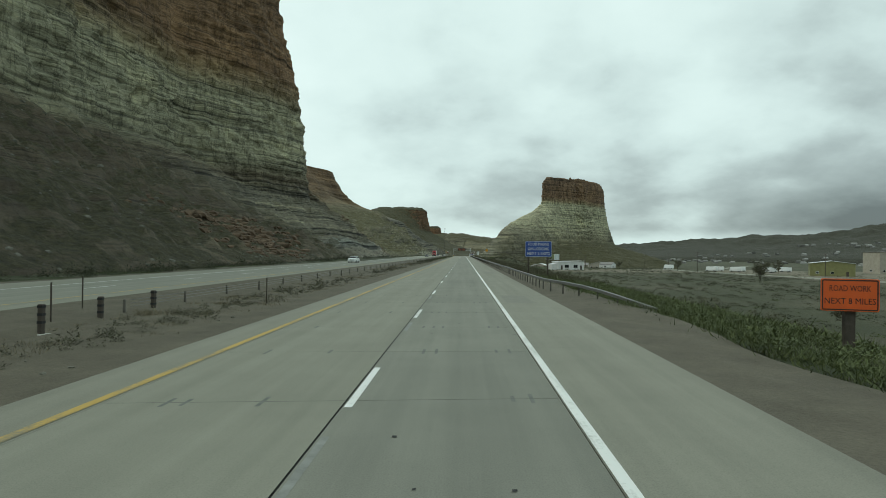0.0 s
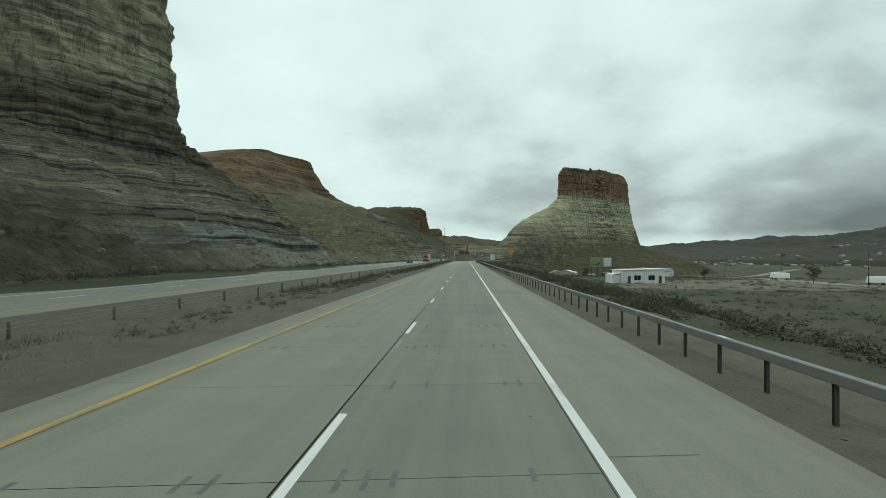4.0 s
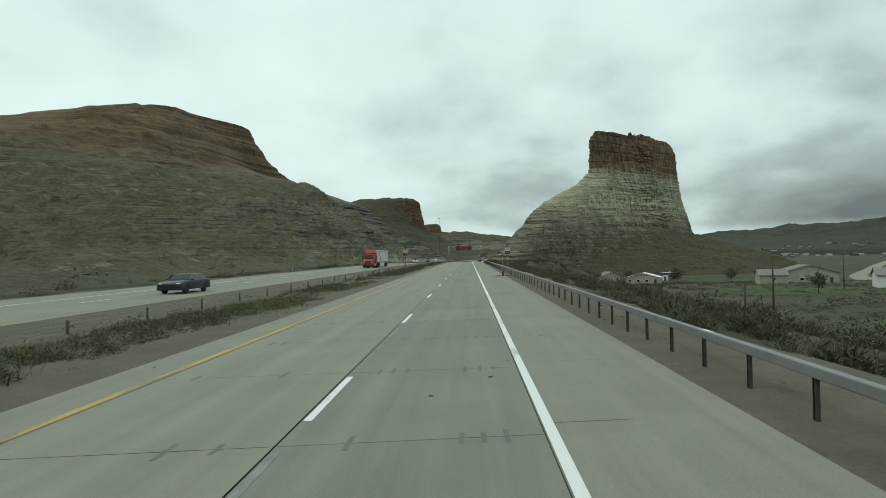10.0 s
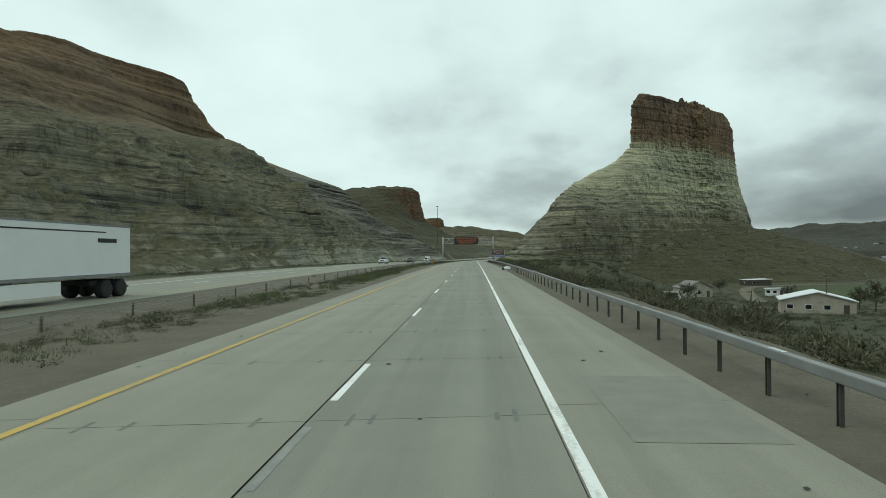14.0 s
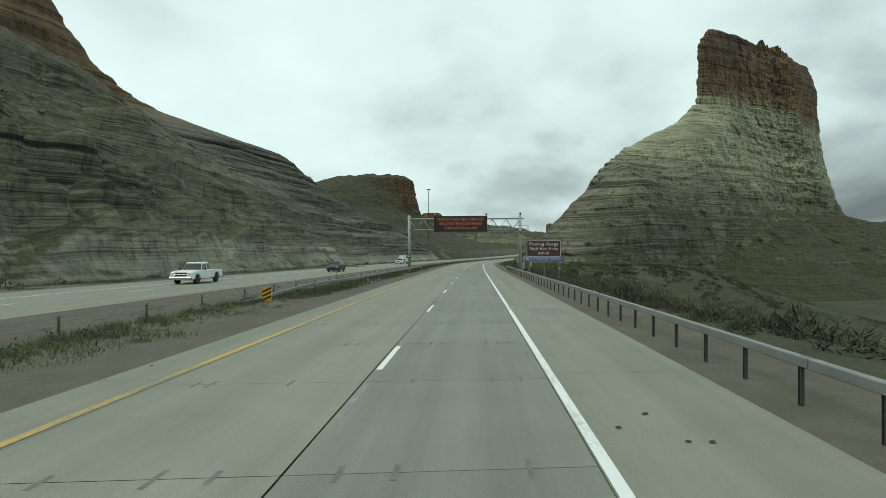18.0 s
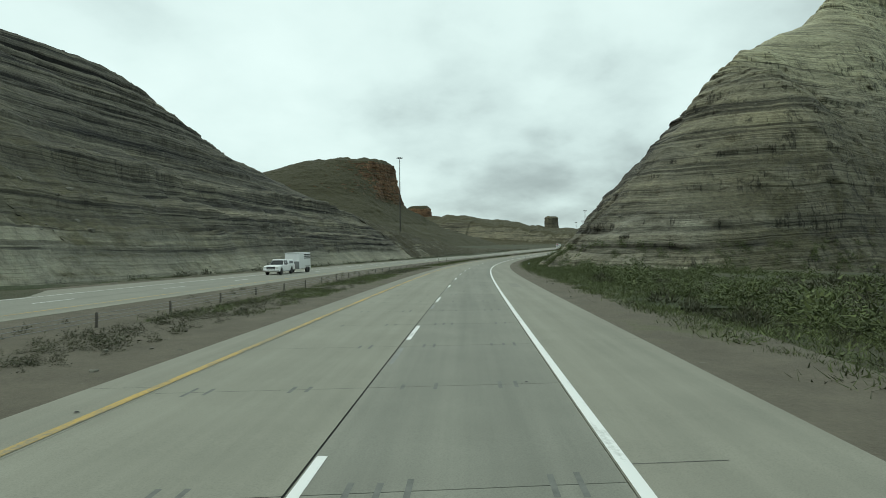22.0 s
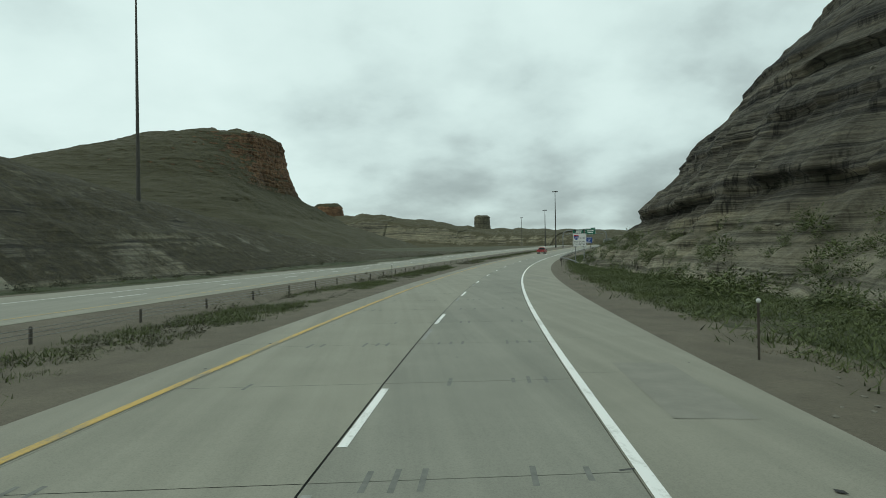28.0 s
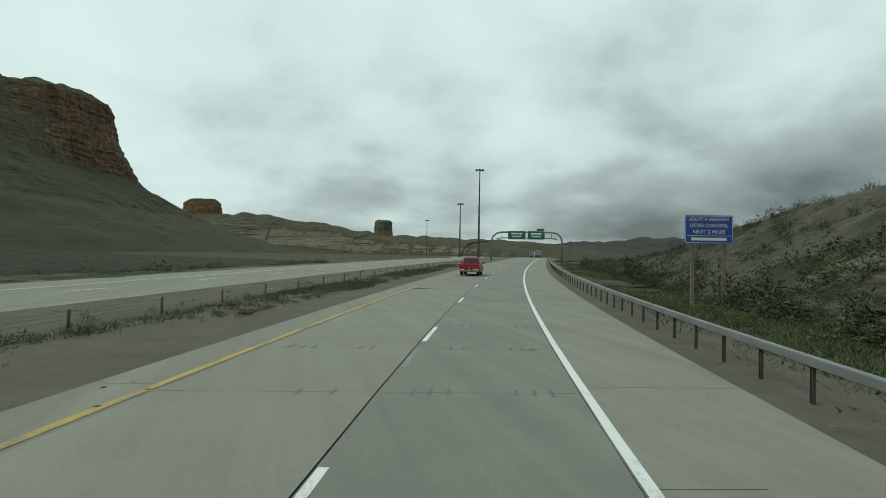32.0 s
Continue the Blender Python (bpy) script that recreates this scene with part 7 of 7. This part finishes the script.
for x in (-4.4, -1.5, 1.5, 4.4):
    part("post", box((0.28, 0.28, 6.5), pose(x, 0.3, 2.6), 0.02), M_TIMBER_DARK, th)
part("catwalk", box((10.2, 0.7, 0.08), pose(0, -0.45, 4.62)), M_TIMBER_DARK, th)

house(114, 478, 17, 11, 3.6, -14, M_WALLT, M_ROOFG, "large tan house with a grey gable roof", rise=2.4, windows=4)
house(99, 470, 9, 8, 2.8, 72, M_WALLT, M_ROOFG, "tan garage with a grey gable roof", rise=1.7, windows=2)
house(70, 509, 12.5, 9, 2.8, -24, M_WALLT, M_ROOFW, "low house with a white metal roof", rise=1.6, windows=4)
house(50.6, 548, 11.4, 6, 3.2, -8, M_WALLW, M_ROOFG, "long pale shed with a flat grey roof", gable=False, windows=3)
house(74.7, 586, 9.6, 8, 3.0, 10, M_WALLT, M_ROOFG, "small cabin with a grey gable roof", rise=2.2)
house(104, 590, 6.0, 3, 2.4, -30, M_WALLW, M_ROOFW, "white mobile home parked beside a track", gable=False, windows=3)
house(141, 680, 12, 7, 2.8, 6, M_TIMBER_DARK, M_ROOFW, "dark barn with a white metal roof", gable=False, windows=2)
house(160, 252, 16, 12, 5.5, -28, M_WALLO, M_ROOFW, "olive warehouse with a bright metal roof", rise=1.0, windows=3)
house(215, 300, 10, 10, 11, 10, M_WALLT, M_ROOFG, "tall pale industrial silo house", gable=False, windows=2)
house(240, 312, 22, 12, 6, 10, M_WALLT, M_ROOFG, "long low industrial shed", rise=1.2, windows=5)
house(108, 428, 12, 9, 3.2, 60, M_WALLW, M_ROOFG, "white house beside the valley road", rise=1.6)

# parked lorries and cars in the yard
for k, (x, y) in enumerate(((126, 292), (131, 296), (137, 290), (144, 300), (150, 285), (158, 296), (170, 305), (118, 330), (121, 338))):
    th = thing("parked_van", "white van parked in a gravel yard", "van", "parked vans", at=pose(x, y, ground_at(x, y) + 0.05, 0, 0, rng.uniform(40, 120)))
    part("body", cabin(-2.8, 2.6, 0.5, 2.5, 1.05, 0.98, 0.03, 0.5), M_WHITEP, th)
    part("windscreen", pane(((-0.85, 2.50, 1.5), (0.85, 2.50, 1.5), (0.8, 2.24, 2.2), (-0.8, 2.24, 2.2))), M_GLASS, th)
    for s in (-1, 1):
        for yy in (-1.7, 1.7):
            part("wheel", lathe(((-0.12, 0.0), (-0.12, 0.36), (0.12, 0.36), (0.12, 0.0)), 14, "X"), M_TYRE, th, at=pose(s * 0.95, yy, 0.36))

# the town on the far hills, too far to count
def far_town(n, x0, x1, y0, y1, seed):
    r = random.Random(seed)
    verts, faces = [], []
    for _ in range(n):
        u, v = r.random(), r.random()
        x, y = x0 + (x1 - x0) * u, y0 + (y1 - y0) * v
        x += 240 * (v - 0.5)
        hit = scene.ray_cast(bpy.context.evaluated_depsgraph_get(), Vector((x, y, 600)), Vector((0, 0, -1)))
        z = hit[1].z - 0.5 if hit[0] else 0
        w, d, h = r.uniform(5, 11), r.uniform(5, 9), r.uniform(2.4, 4)
        b = len(verts)
        for px, py in ((-w, -d), (w, -d), (w, d), (-w, d)):
            verts.append((x + px / 2, y + py / 2, z))
        for px, py in ((-w, -d), (w, -d), (w, d), (-w, d)):
            verts.append((x + px / 2, y + py / 2, z + h))
        verts += [(x - w / 2, y, z + h + 1.6), (x + w / 2, y, z + h + 1.6)]
        faces += [(b, b + 1, b + 5, b + 4), (b + 1, b + 2, b + 6, b + 5), (b + 2, b + 3, b + 7, b + 6), (b + 3, b, b + 4, b + 7), (b + 4, b + 5, b + 9, b + 8), (b + 6, b + 7, b + 8, b + 9)]
    ob = part("distant_houses", mesh_of("distant_houses", verts, faces, M_TOWN, False), M_TOWN)
    tagged(ob, "scatter of pale houses on far hillsides", "houses", kind="stuff")


M_TOWN = leaf("distant_house_paint", (0.06, 0.06, 0.055), (0.30, 0.30, 0.29))
bpy.context.view_layer.update()
far_town(80, 420, 900, 950, 1500, 3)
far_town(110, 800, 1400, 500, 1400, 4)

# ---- plants and stones ----
def shrub_shape(n, seed, flat=0.7, size=0.10):
    """Small leaf blades round a low dome, with a few stems: arrays of triangles about 1 m wide."""
    r = np.random.default_rng(seed)
    d = r.normal(size=(n, 3))
    d[:, 2] = np.abs(d[:, 2])
    d /= np.linalg.norm(d, axis=1, keepdims=True)
    lump = 0.75 + 0.35 * np.sin(d[:, 0] * 5 + seed) * np.cos(d[:, 1] * 4 + seed)
    c = d * (r.uniform(0.35, 1.0, (n, 1)) ** 0.6) * lump[:, None] * (0.5, 0.5, flat)
    a = r.normal(size=(n, 3))
    a /= np.linalg.norm(a, axis=1, keepdims=True)
    b = np.cross(a, d)
    b /= np.linalg.norm(b, axis=1, keepdims=True) + 1e-6
    k = size * r.uniform(0.6, 1.5, (n, 1))
    return np.stack([c - b * k * 0.3, c + b * k * 0.3, c + (a * 0.8 + d * 0.5) * k * 1.35], 1)


def twig_shape(n, seed):
    """A rounded, feathery bush: many thin twig ends over a loose dome, about 1 m wide."""
    r = np.random.default_rng(seed)
    a, u = r.uniform(0, 2 * np.pi, n), r.random(n)
    low = np.sqrt(1 - u ** 2)
    lump = 0.8 + 0.28 * np.sin(2 * a + seed) * np.cos(3 * u + seed)
    out = np.stack([np.cos(a) * low, np.sin(a) * low, u], -1)
    c = out * (r.uniform(0.3, 1.0, n) ** 0.5 * lump * 0.5)[:, None]
    d = out * 0.5 + np.array((0, 0, 0.55)) + r.normal(size=(n, 3)) * 0.45
    side = np.cross(d, r.normal(size=(n, 3)))
    side /= np.linalg.norm(side, axis=1, keepdims=True) + 1e-6
    k = r.uniform(0.07, 0.15, (n, 1))
    return np.stack([c - side * 0.018, c + side * 0.018, c + d * k], 1)


def grass_shape(n, seed, h=0.30, spread_r=0.55):
    r = np.random.default_rng(seed)
    p = r.normal(size=(n, 2)) * spread_r * 0.5
    t = r.uniform(0, 2 * np.pi, n)
    lean = r.normal(size=(n, 2)) * 0.11
    hh = h * r.uniform(0.45, 1.1, n)
    w = 0.009 + 0.011 * r.random(n)
    base = np.stack([p[:, 0], p[:, 1], np.full(n, -0.04)], -1)
    side = np.stack([np.cos(t) * w, np.sin(t) * w, 0 * t], -1)
    tip = base + np.stack([lean[:, 0], lean[:, 1], hh + 0.04], -1)
    return np.stack([base - side, base + side, tip], 1)


def stone_shape(seed):
    bm = bmesh.new()
    bmesh.ops.create_icosphere(bm, subdivisions=1, radius=0.5)
    r = random.Random(seed)
    for v in bm.verts:
        v.co *= r.uniform(0.65, 1.2)
        v.co.z *= 0.72
    tri = np.array([[tuple(v.co) for v in f.verts] for f in bm.faces])
    bm.free()
    return tri


def scatter(name, label, category, shapes, places, mat, seed):
    """Many copies of a few shapes in one mesh: places are (x, y, z, width, height)."""
    r = np.random.default_rng(seed)
    out = []
    for x, y, z, w, h in places:
        t = shapes[r.integers(len(shapes))]
        a = r.uniform(0, 2 * np.pi)
        c, s = np.cos(a), np.sin(a)
        q = np.empty_like(t)
        q[..., 0] = (t[..., 0] * c - t[..., 1] * s) * w + x
        q[..., 1] = (t[..., 0] * s + t[..., 1] * c) * w + y
        q[..., 2] = t[..., 2] * h + z
        out.append(q)
    v = np.concatenate(out).reshape(-1, 3)
    ob = part(name, mesh_of(name, v, np.arange(len(v)).reshape(-1, 3), mat, False), mat)
    return tagged(ob, label, category, kind="stuff")


def beside(n, s0, s1, a, b, w0, w1, seed, clump=0.0, tall=1.0, sink=0.05):
    """Random places along the road between two offsets; clump: how unevenly."""
    r = np.random.default_rng(seed)
    s = r.uniform(s0, s1, n * 3)
    o = a + (b - a) * r.random(n * 3)
    if clump:
        keep = fbm(s * 0.11 + seed, o * 0.3, s * 0, 3) > clump * (r.random(n * 3) - 0.45)
        s, o = s[keep], o[keep]
    s, o = s[:n], o[:n]
    p = on_road(s, o)
    z = ground_height(p[:, :1], p[:, 1:2])[:, 0]
    top = -0.03 + road_z(s)
    z = np.where((o > -17.6) & (o < -7.0), np.maximum(z, top), np.where((o > 5) & (o < 8.4), np.maximum(z, top), z))
    on_turf = ((o > -12.2) & (o < -8.0) & (s > 120)) | ((o > 7.6) & (o < 17) & (s > 634)) | ((o > -37) & (o < -32))
    z = np.where(on_turf, np.maximum(z, road_z(s) - 0.03), z)
    z = np.where((o > 8) & (o < 20) & (s < 64), z + 0.12, z)
    w = r.uniform(w0, w1, len(s)) * (0.6 + 0.8 * r.random(len(s)) ** 2)
    return np.stack([p[:, 0], p[:, 1], z - sink, w, w * tall * r.uniform(0.7, 1.2, len(s))], -1)


def on_rock(grid, n, w0, w1, seed, zmin, zmax, up=0.45, tall=0.8, rows=None, bias=None):
    """Random places on a rock surface, where it is not too steep."""
    r = np.random.default_rng(seed)
    q = grid if rows is None else grid[rows[0]:rows[1]]
    nrm = np.cross(np.gradient(q, axis=1), np.gradient(q, axis=0))
    nz = np.abs(nrm[..., 2]) / (np.linalg.norm(nrm, axis=-1) + 1e-9)
    area = np.linalg.norm(nrm, axis=-1)
    ok = (nz > up) & (q[..., 2] > zmin) & (q[..., 2] < zmax)
    pr = (area * ok).ravel()
    if bias is not None:
        pr = pr * bias(q).ravel()
    i = r.choice(len(pr), n, p=pr / pr.sum())
    p = q.reshape(-1, 3)[i]
    w = r.uniform(w0, w1, n) * (0.6 + 0.8 * r.random(n) ** 2)
    return np.stack([p[:, 0], p[:, 1], p[:, 2] - 0.1 * w, w, w * tall], -1)


BANK_G = GRIDS[8]
SHRUBS = [shrub_shape(150, k, 0.75, 0.064) for k in range(5)]
DENSE = [shrub_shape(320, 120 + k, 0.8, 0.056) for k in range(5)]
LOW = [shrub_shape(84, 20 + k, 0.62, 0.074) for k in range(4)]
FEATHERY = [twig_shape(230, 220 + k) for k in range(6)]
TUFTS = [grass_shape(46, 40 + k, 0.26, 0.8) for k in range(5)]
CLUMPS = [shrub_shape(80, 80 + k, 0.36, 0.068) for k in range(5)]
WEEDS = TUFTS + CLUMPS[:1]
STONES = [stone_shape(60 + k) for k in range(6)]

# median: dry tufts along the concrete, greener further on
scatter("grass", "dry bunch grass along the median", "grass", TUFTS, beside(1500, -10, 420, -8.6, -12.6, 0.5, 0.9, 1, 0.9, 0.8), M_STRAW, 1)
scatter("sagebrush", "low dark sagebrush tufts in the median", "shrubs", SHRUBS, beside(420, 8, 480, -8.8, -12.0, 0.4, 0.9, 2, 1.0, 0.8), M_SAGE, 2)
scatter("weeds", "low green weeds and grass along the median", "grass", WEEDS, beside(2200, 230, 460, -8.3, -12.2, 0.5, 1.0, 33, 0.9, 0.8, 0.0), M_GRASS, 33)
scatter("weeds", "green weeds and grass along the median", "grass", WEEDS, beside(6200, 440, 960, -8.9, -12.2, 0.5, 1.0, 3, 0.6, 0.75, 0.0), M_GRASS, 3)
scatter("sagebrush", "close grey-green scrub along the median", "shrubs", SHRUBS, beside(4800, 150, 960, -8.9, -12.4, 0.35, 0.8, 43, 0.6, 0.7), M_BRUSH, 43)
scatter("sagebrush", "low sagebrush scattered along the median", "shrubs", SHRUBS, beside(700, 300, 960, -9.0, -16.5, 0.3, 0.8, 4, 0.8, 0.7), M_SAGE, 4)
scatter("sagebrush", "line of dark tufts where the gravel meets the median", "shrubs", SHRUBS, beside(800, -5, 330, -9.3, -11.2, 0.3, 0.75, 44, 0.9, 0.7), M_BRUSH, 44)
# the far verge of the opposite carriageway
scatter("sagebrush", "dark brush at the foot of the slope beyond the road", "shrubs", LOW, beside(1300, -40, 960, -33.0, -38.5, 0.8, 2.0, 5, 0.8, 0.8), M_BRUSH, 5)
scatter("grass", "green grass at the foot of the slope beyond the road", "grass", WEEDS, beside(2600, -40, 960, -31.6, -37.5, 0.8, 1.7, 6, 0.7, 0.6), M_GRASS, 6)
scatter("sagebrush", "dark bushes at the foot of the talus beyond the road", "shrubs", SHRUBS, beside(520, -20, 330, -32.5, -39.5, 0.9, 2.4, 45, 0.7, 0.8), M_DARKB, 45)
scatter("sagebrush", "bushes dotted along the pale foot of the hillside", "shrubs", SHRUBS, beside(420, 420, 860, -34.0, -42.0, 0.6, 1.7, 46, 0.8, 0.8), M_DARKB, 46)
# right-hand side: grass before the rail, brush in the hollow, grass under the butte
scatter("grass", "green roadside grass beside the gravel verge", "grass", WEEDS, beside(4600, -12, 62, 8.0, 22, 0.8, 1.7, 7, 0.0, 0.7, 0.0), M_GRASS, 7)
scatter("sagebrush", "feathery grey-green brush beyond the guard rail", "shrubs", FEATHERY, beside(2800, 62, 610, 8.8, 17, 0.8, 1.7, 8, 0.5, 0.85), M_FEATHER, 8)
scatter("sagebrush", "dense low sagebrush in the hollow below the road", "shrubs", LOW, beside(4400, 62, 610, 9.0, 40, 0.7, 1.7, 41, 0.25, 0.75), M_SCRUB, 41)
scatter("sagebrush", "soft olive bushes in the hollow below the road", "shrubs", DENSE, beside(900, 62, 600, 12, 44, 0.9, 2.2, 54, 0.4, 0.75), M_FEATHER, 54)
scatter("sagebrush", "dark brush in the hollow below the road", "shrubs", SHRUBS, beside(700, 70, 600, 11, 40, 0.9, 2.2, 9, 1.0, 0.8), M_DARKB, 9)
scatter("sagebrush", "sagebrush over the valley floor", "shrubs", LOW, beside(4200, 0, 640, 28, 180, 0.9, 2.4, 10, 1.1, 0.55), M_SCRUB, 10)
scatter("sagebrush", "dark bushes dotted over the valley floor", "shrubs", LOW, beside(3000, 0, 620, 16, 120, 1.2, 3.0, 47, 0.9, 0.6), M_DARKB, 47)
scatter("sagebrush", "unbroken low brush below the butte", "shrubs", LOW, beside(3000, 470, 650, 13, 85, 0.8, 2.2, 51, 0.3, 0.7), M_SCRUB, 51)
scatter("weeds", "green grass patches on the valley floor", "grass", CLUMPS, beside(2000, 0, 640, 12, 120, 0.9, 2.6, 34, 1.2, 0.4), M_GRASS, 34)
scatter("grass", "green grass at the foot of the butte", "grass", WEEDS, beside(6000, 598, 900, 7.2, 14.5, 0.8, 1.6, 11, 0.0, 0.6, 0.0), M_GRASS, 11)
scatter("sagebrush", "bushes at the foot of the rock slope", "shrubs", DENSE, beside(420, 600, 880, 11.0, 16.0, 0.9, 2.4, 12, 1.0, 0.8), M_BUSH, 12)
scatter("sagebrush", "green thicket between the road and the rock slope", "shrubs", DENSE, beside(420, 596, 700, 12.5, 32, 1.0, 2.6, 48, 0.4, 0.75), M_BUSH, 48)
scatter("weeds", "tall grass between the road and the rock slope", "grass", CLUMPS, beside(900, 590, 700, 12.0, 36, 1.0, 2.4, 49, 0.3, 0.6), M_GRASS, 49)
scatter("grass", "pale grass behind the guard rail", "grass", WEEDS, beside(2000, 840, 1020, 7.6, 14.5, 0.8, 1.6, 13, 0.5, 0.7, 0.0), M_GRASS, 13)
scatter("sagebrush", "tall dark bushes on the bank behind the rail", "shrubs", DENSE, beside(320, 845, 960, 11, 16, 1.3, 2.8, 14, 0.9, 0.9), M_DARKB, 14)
scatter("grass", "dry grass at the verge's edge", "grass", TUFTS, beside(1300, 40, 900, 6.6, 9.6, 0.4, 0.8, 15, 1.0, 0.6), M_STRAW, 15)
scatter("sagebrush", "close brush over the hollow under the butte", "shrubs", FEATHERY, beside(2000, 430, 650, 9, 60, 0.9, 2.2, 37, 0.5, 0.85), M_BRUSH, 37)
scatter("stones", "loose gravel and stones along the verges", "stones", STONES, np.concatenate([beside(900, -5, 930, -7.4, -12.4, 0.05, 0.20, 52, 0.5, 0.8, 0.0), beside(900, -5, 930, 4.9, 8.3, 0.04, 0.17, 53, 0.5, 0.8, 0.0)]), M_STONE, 52)
# shrubs and stones on the slopes
scatter("sagebrush", "bushes dotted over the pale bank", "shrubs", DENSE, on_rock(BANK_G[:, 4:50], 620, 0.8, 2.4, 35, -50, 60, 0.2), M_DARKB, 35)
scatter("sagebrush", "low scrub on the pale bank", "shrubs", LOW, on_rock(BANK_G[:, 4:50], 2400, 0.4, 1.1, 39, -50, 60, 0.2), M_SAGE, 39)
scatter("stones", "small stones on the pale bank", "stones", STONES, on_rock(BANK_G, 500, 0.15, 0.6, 36, -50, 60, 0.2), M_STONE, 36)
cliff_g, hill_g, hill2_g, butte_g, far_g = GRIDS[0], GRIDS[1], GRIDS[2], GRIDS[4], GRIDS[5]
scatter("sagebrush", "scattered shrubs on the talus below the cliff", "shrubs", LOW, on_rock(cliff_g, 900, 0.7, 2.0, 21, 0.5, 36), M_BRUSH, 21)
scatter("stones", "fallen stones over the talus slope", "stones", STONES, on_rock(cliff_g, 2600, 0.25, 1.2, 22, 0.3, 36, 0.4), M_STONE, 22)
scatter("sagebrush", "dark bushes over the low north flank of the butte", "shrubs", DENSE, on_rock(butte_g, 560, 0.9, 2.5, 40, -4, 24, 0.1, bias=lambda q: (q[..., 0] < 150) * (q[..., 1] > 868) * 1.0), M_DARKB, 40)
scatter("sagebrush", "green bushes at the toe of the rock slope", "shrubs", DENSE, on_rock(butte_g, 900, 0.8, 2.3, 38, -3.2, 1.4, 0.1, bias=lambda q: (q[..., 0] < 90) * (q[..., 1] > 640) * 1.0), M_BUSH, 38)
scatter("sagebrush", "shrubs dotted over the pale foot of the cliff", "shrubs", SHRUBS, on_rock(cliff_g, 420, 0.5, 1.5, 50, 0.4, 12, 0.3, bias=lambda q: (q[..., 1] > 150) * 1.0), M_DARKB, 50)
heap = on_rock(cliff_g, 900, 0.5, 2.6, 23, 1.0, 20, 0.35, bias=lambda q: np.exp(-((q[..., 1] - 126) / 14) ** 2 - ((q[..., 2] - 6) / 4.5) ** 2))
scatter("boulders", "heap of rust orange boulders fallen from the cliff", "boulders", STONES, heap, M_STONEO, 23)
heap = on_rock(cliff_g, 760, 0.3, 1.2, 24, 3, 34, 0.35, bias=lambda q: np.exp(-((q[..., 1] - 288 + 0.9 * q[..., 2]) / 7) ** 2))
scatter("boulders", "orange boulders strewn down the talus ridge", "boulders", STONES, heap, M_STONEO, 24)
scatter("sagebrush", "scattered scrub on the banded hillside", "shrubs", LOW, on_rock(hill_g, 1500, 0.8, 2.6, 25, 0.5, 90), M_SAGE, 25)
scatter("sagebrush", "dark bushes on the lower hillside", "shrubs", LOW, on_rock(hill_g, 420, 1.5, 3.6, 26, 0.5, 34), M_BRUSH, 26)
scatter("stones", "loose rubble on the hillside", "stones", STONES, on_rock(hill_g, 1500, 0.3, 1.3, 27, 0.3, 60, 0.4), M_STONE, 27)
scatter("sagebrush", "small shrubs on the shale hillside", "shrubs", LOW, on_rock(hill2_g, 500, 0.6, 1.6, 28, 0.5, 60), M_SAGE, 28)
scatter("stones", "loose rubble on the shale hillside", "stones", STONES, on_rock(hill2_g, 1400, 0.25, 1.0, 29, 0.3, 45, 0.4), M_STONE, 29)
scatter("sagebrush", "shrubs clinging to the butte's flanks", "shrubs", LOW, on_rock(butte_g, 2600, 0.6, 2.2, 30, -12, 30, 0.3, bias=lambda q: (q[..., 1] - q[..., 0] < 650) * 1.0), M_BRUSH, 30)
scatter("stones", "slabs and rubble on the butte's flanks", "stones", STONES, on_rock(butte_g, 2200, 0.2, 0.7, 31, -4, 48, 0.3), M_STONE, 31)
scatter("sagebrush", "sagebrush dotted over the far hill", "shrubs", LOW, on_rock(far_g, 900, 1.2, 3.4, 32, -1, 80, 0.4), M_SAGE, 32)


# bare-limbed cottonwoods in the valley
def tree(x, y, h, seed):
    r = random.Random(seed)
    th = thing("tree", "thin spring tree with sparse brownish green leaves", "tree", "valley trees", at=pose(x, y, ground_at(x, y)))
    bm = tube([(0, 0, -0.4), (0.05, 0, h * 0.25), (0.0, 0.08, h * 0.55), (0.05, 0, h * 0.9)], [0.17, 0.13, 0.08, 0.03], 8)
    part("trunk", bm, M_TIMBER_DARK, th)
    tips = []
    for k in range(9):
        a, z = 2 * math.pi * k / 9 + r.uniform(-0.3, 0.3), h * r.uniform(0.22, 0.7)
        l = h * r.uniform(0.22, 0.4)
        p = [(0, 0, z), (math.cos(a) * l * 0.5, math.sin(a) * l * 0.5, z + l * 0.45), (math.cos(a) * l, math.sin(a) * l, z + l * r.uniform(0.7, 1.0))]
        part("limb", tube(p, [0.06, 0.04, 0.012], 6), M_TIMBER_DARK, th)
        tips += p[1:]
    g = np.random.default_rng(seed)
    leaves = []
    for tx, ty, tz in tips + [(0, 0, h * 0.85)]:
        s = shrub_shape(70, g.integers(999), 0.9, 0.16)
        leaves.append(s * h * 0.3 + (tx, ty, tz - 0.1 * h))
    v = np.concatenate(leaves).reshape(-1, 3)
    part("crown", mesh_of("crown", v, np.arange(len(v)).reshape(-1, 3), M_SAGE, False), M_SAGE, th)


for k, (x, y, h) in enumerate(((84, 512, 6.5), (86, 520, 5.5), (62, 556, 6), (100, 500, 6), (88, 596, 5.5), (112, 300, 6), (150, 275, 6.5), (108, 210, 7), (98, 190, 6), (41, 62, 3.6), (124, 490, 6), (75, 405, 5), (90, 330, 4.5), (92, 560, 5))):
    tree(x, y, h, 100 + k)
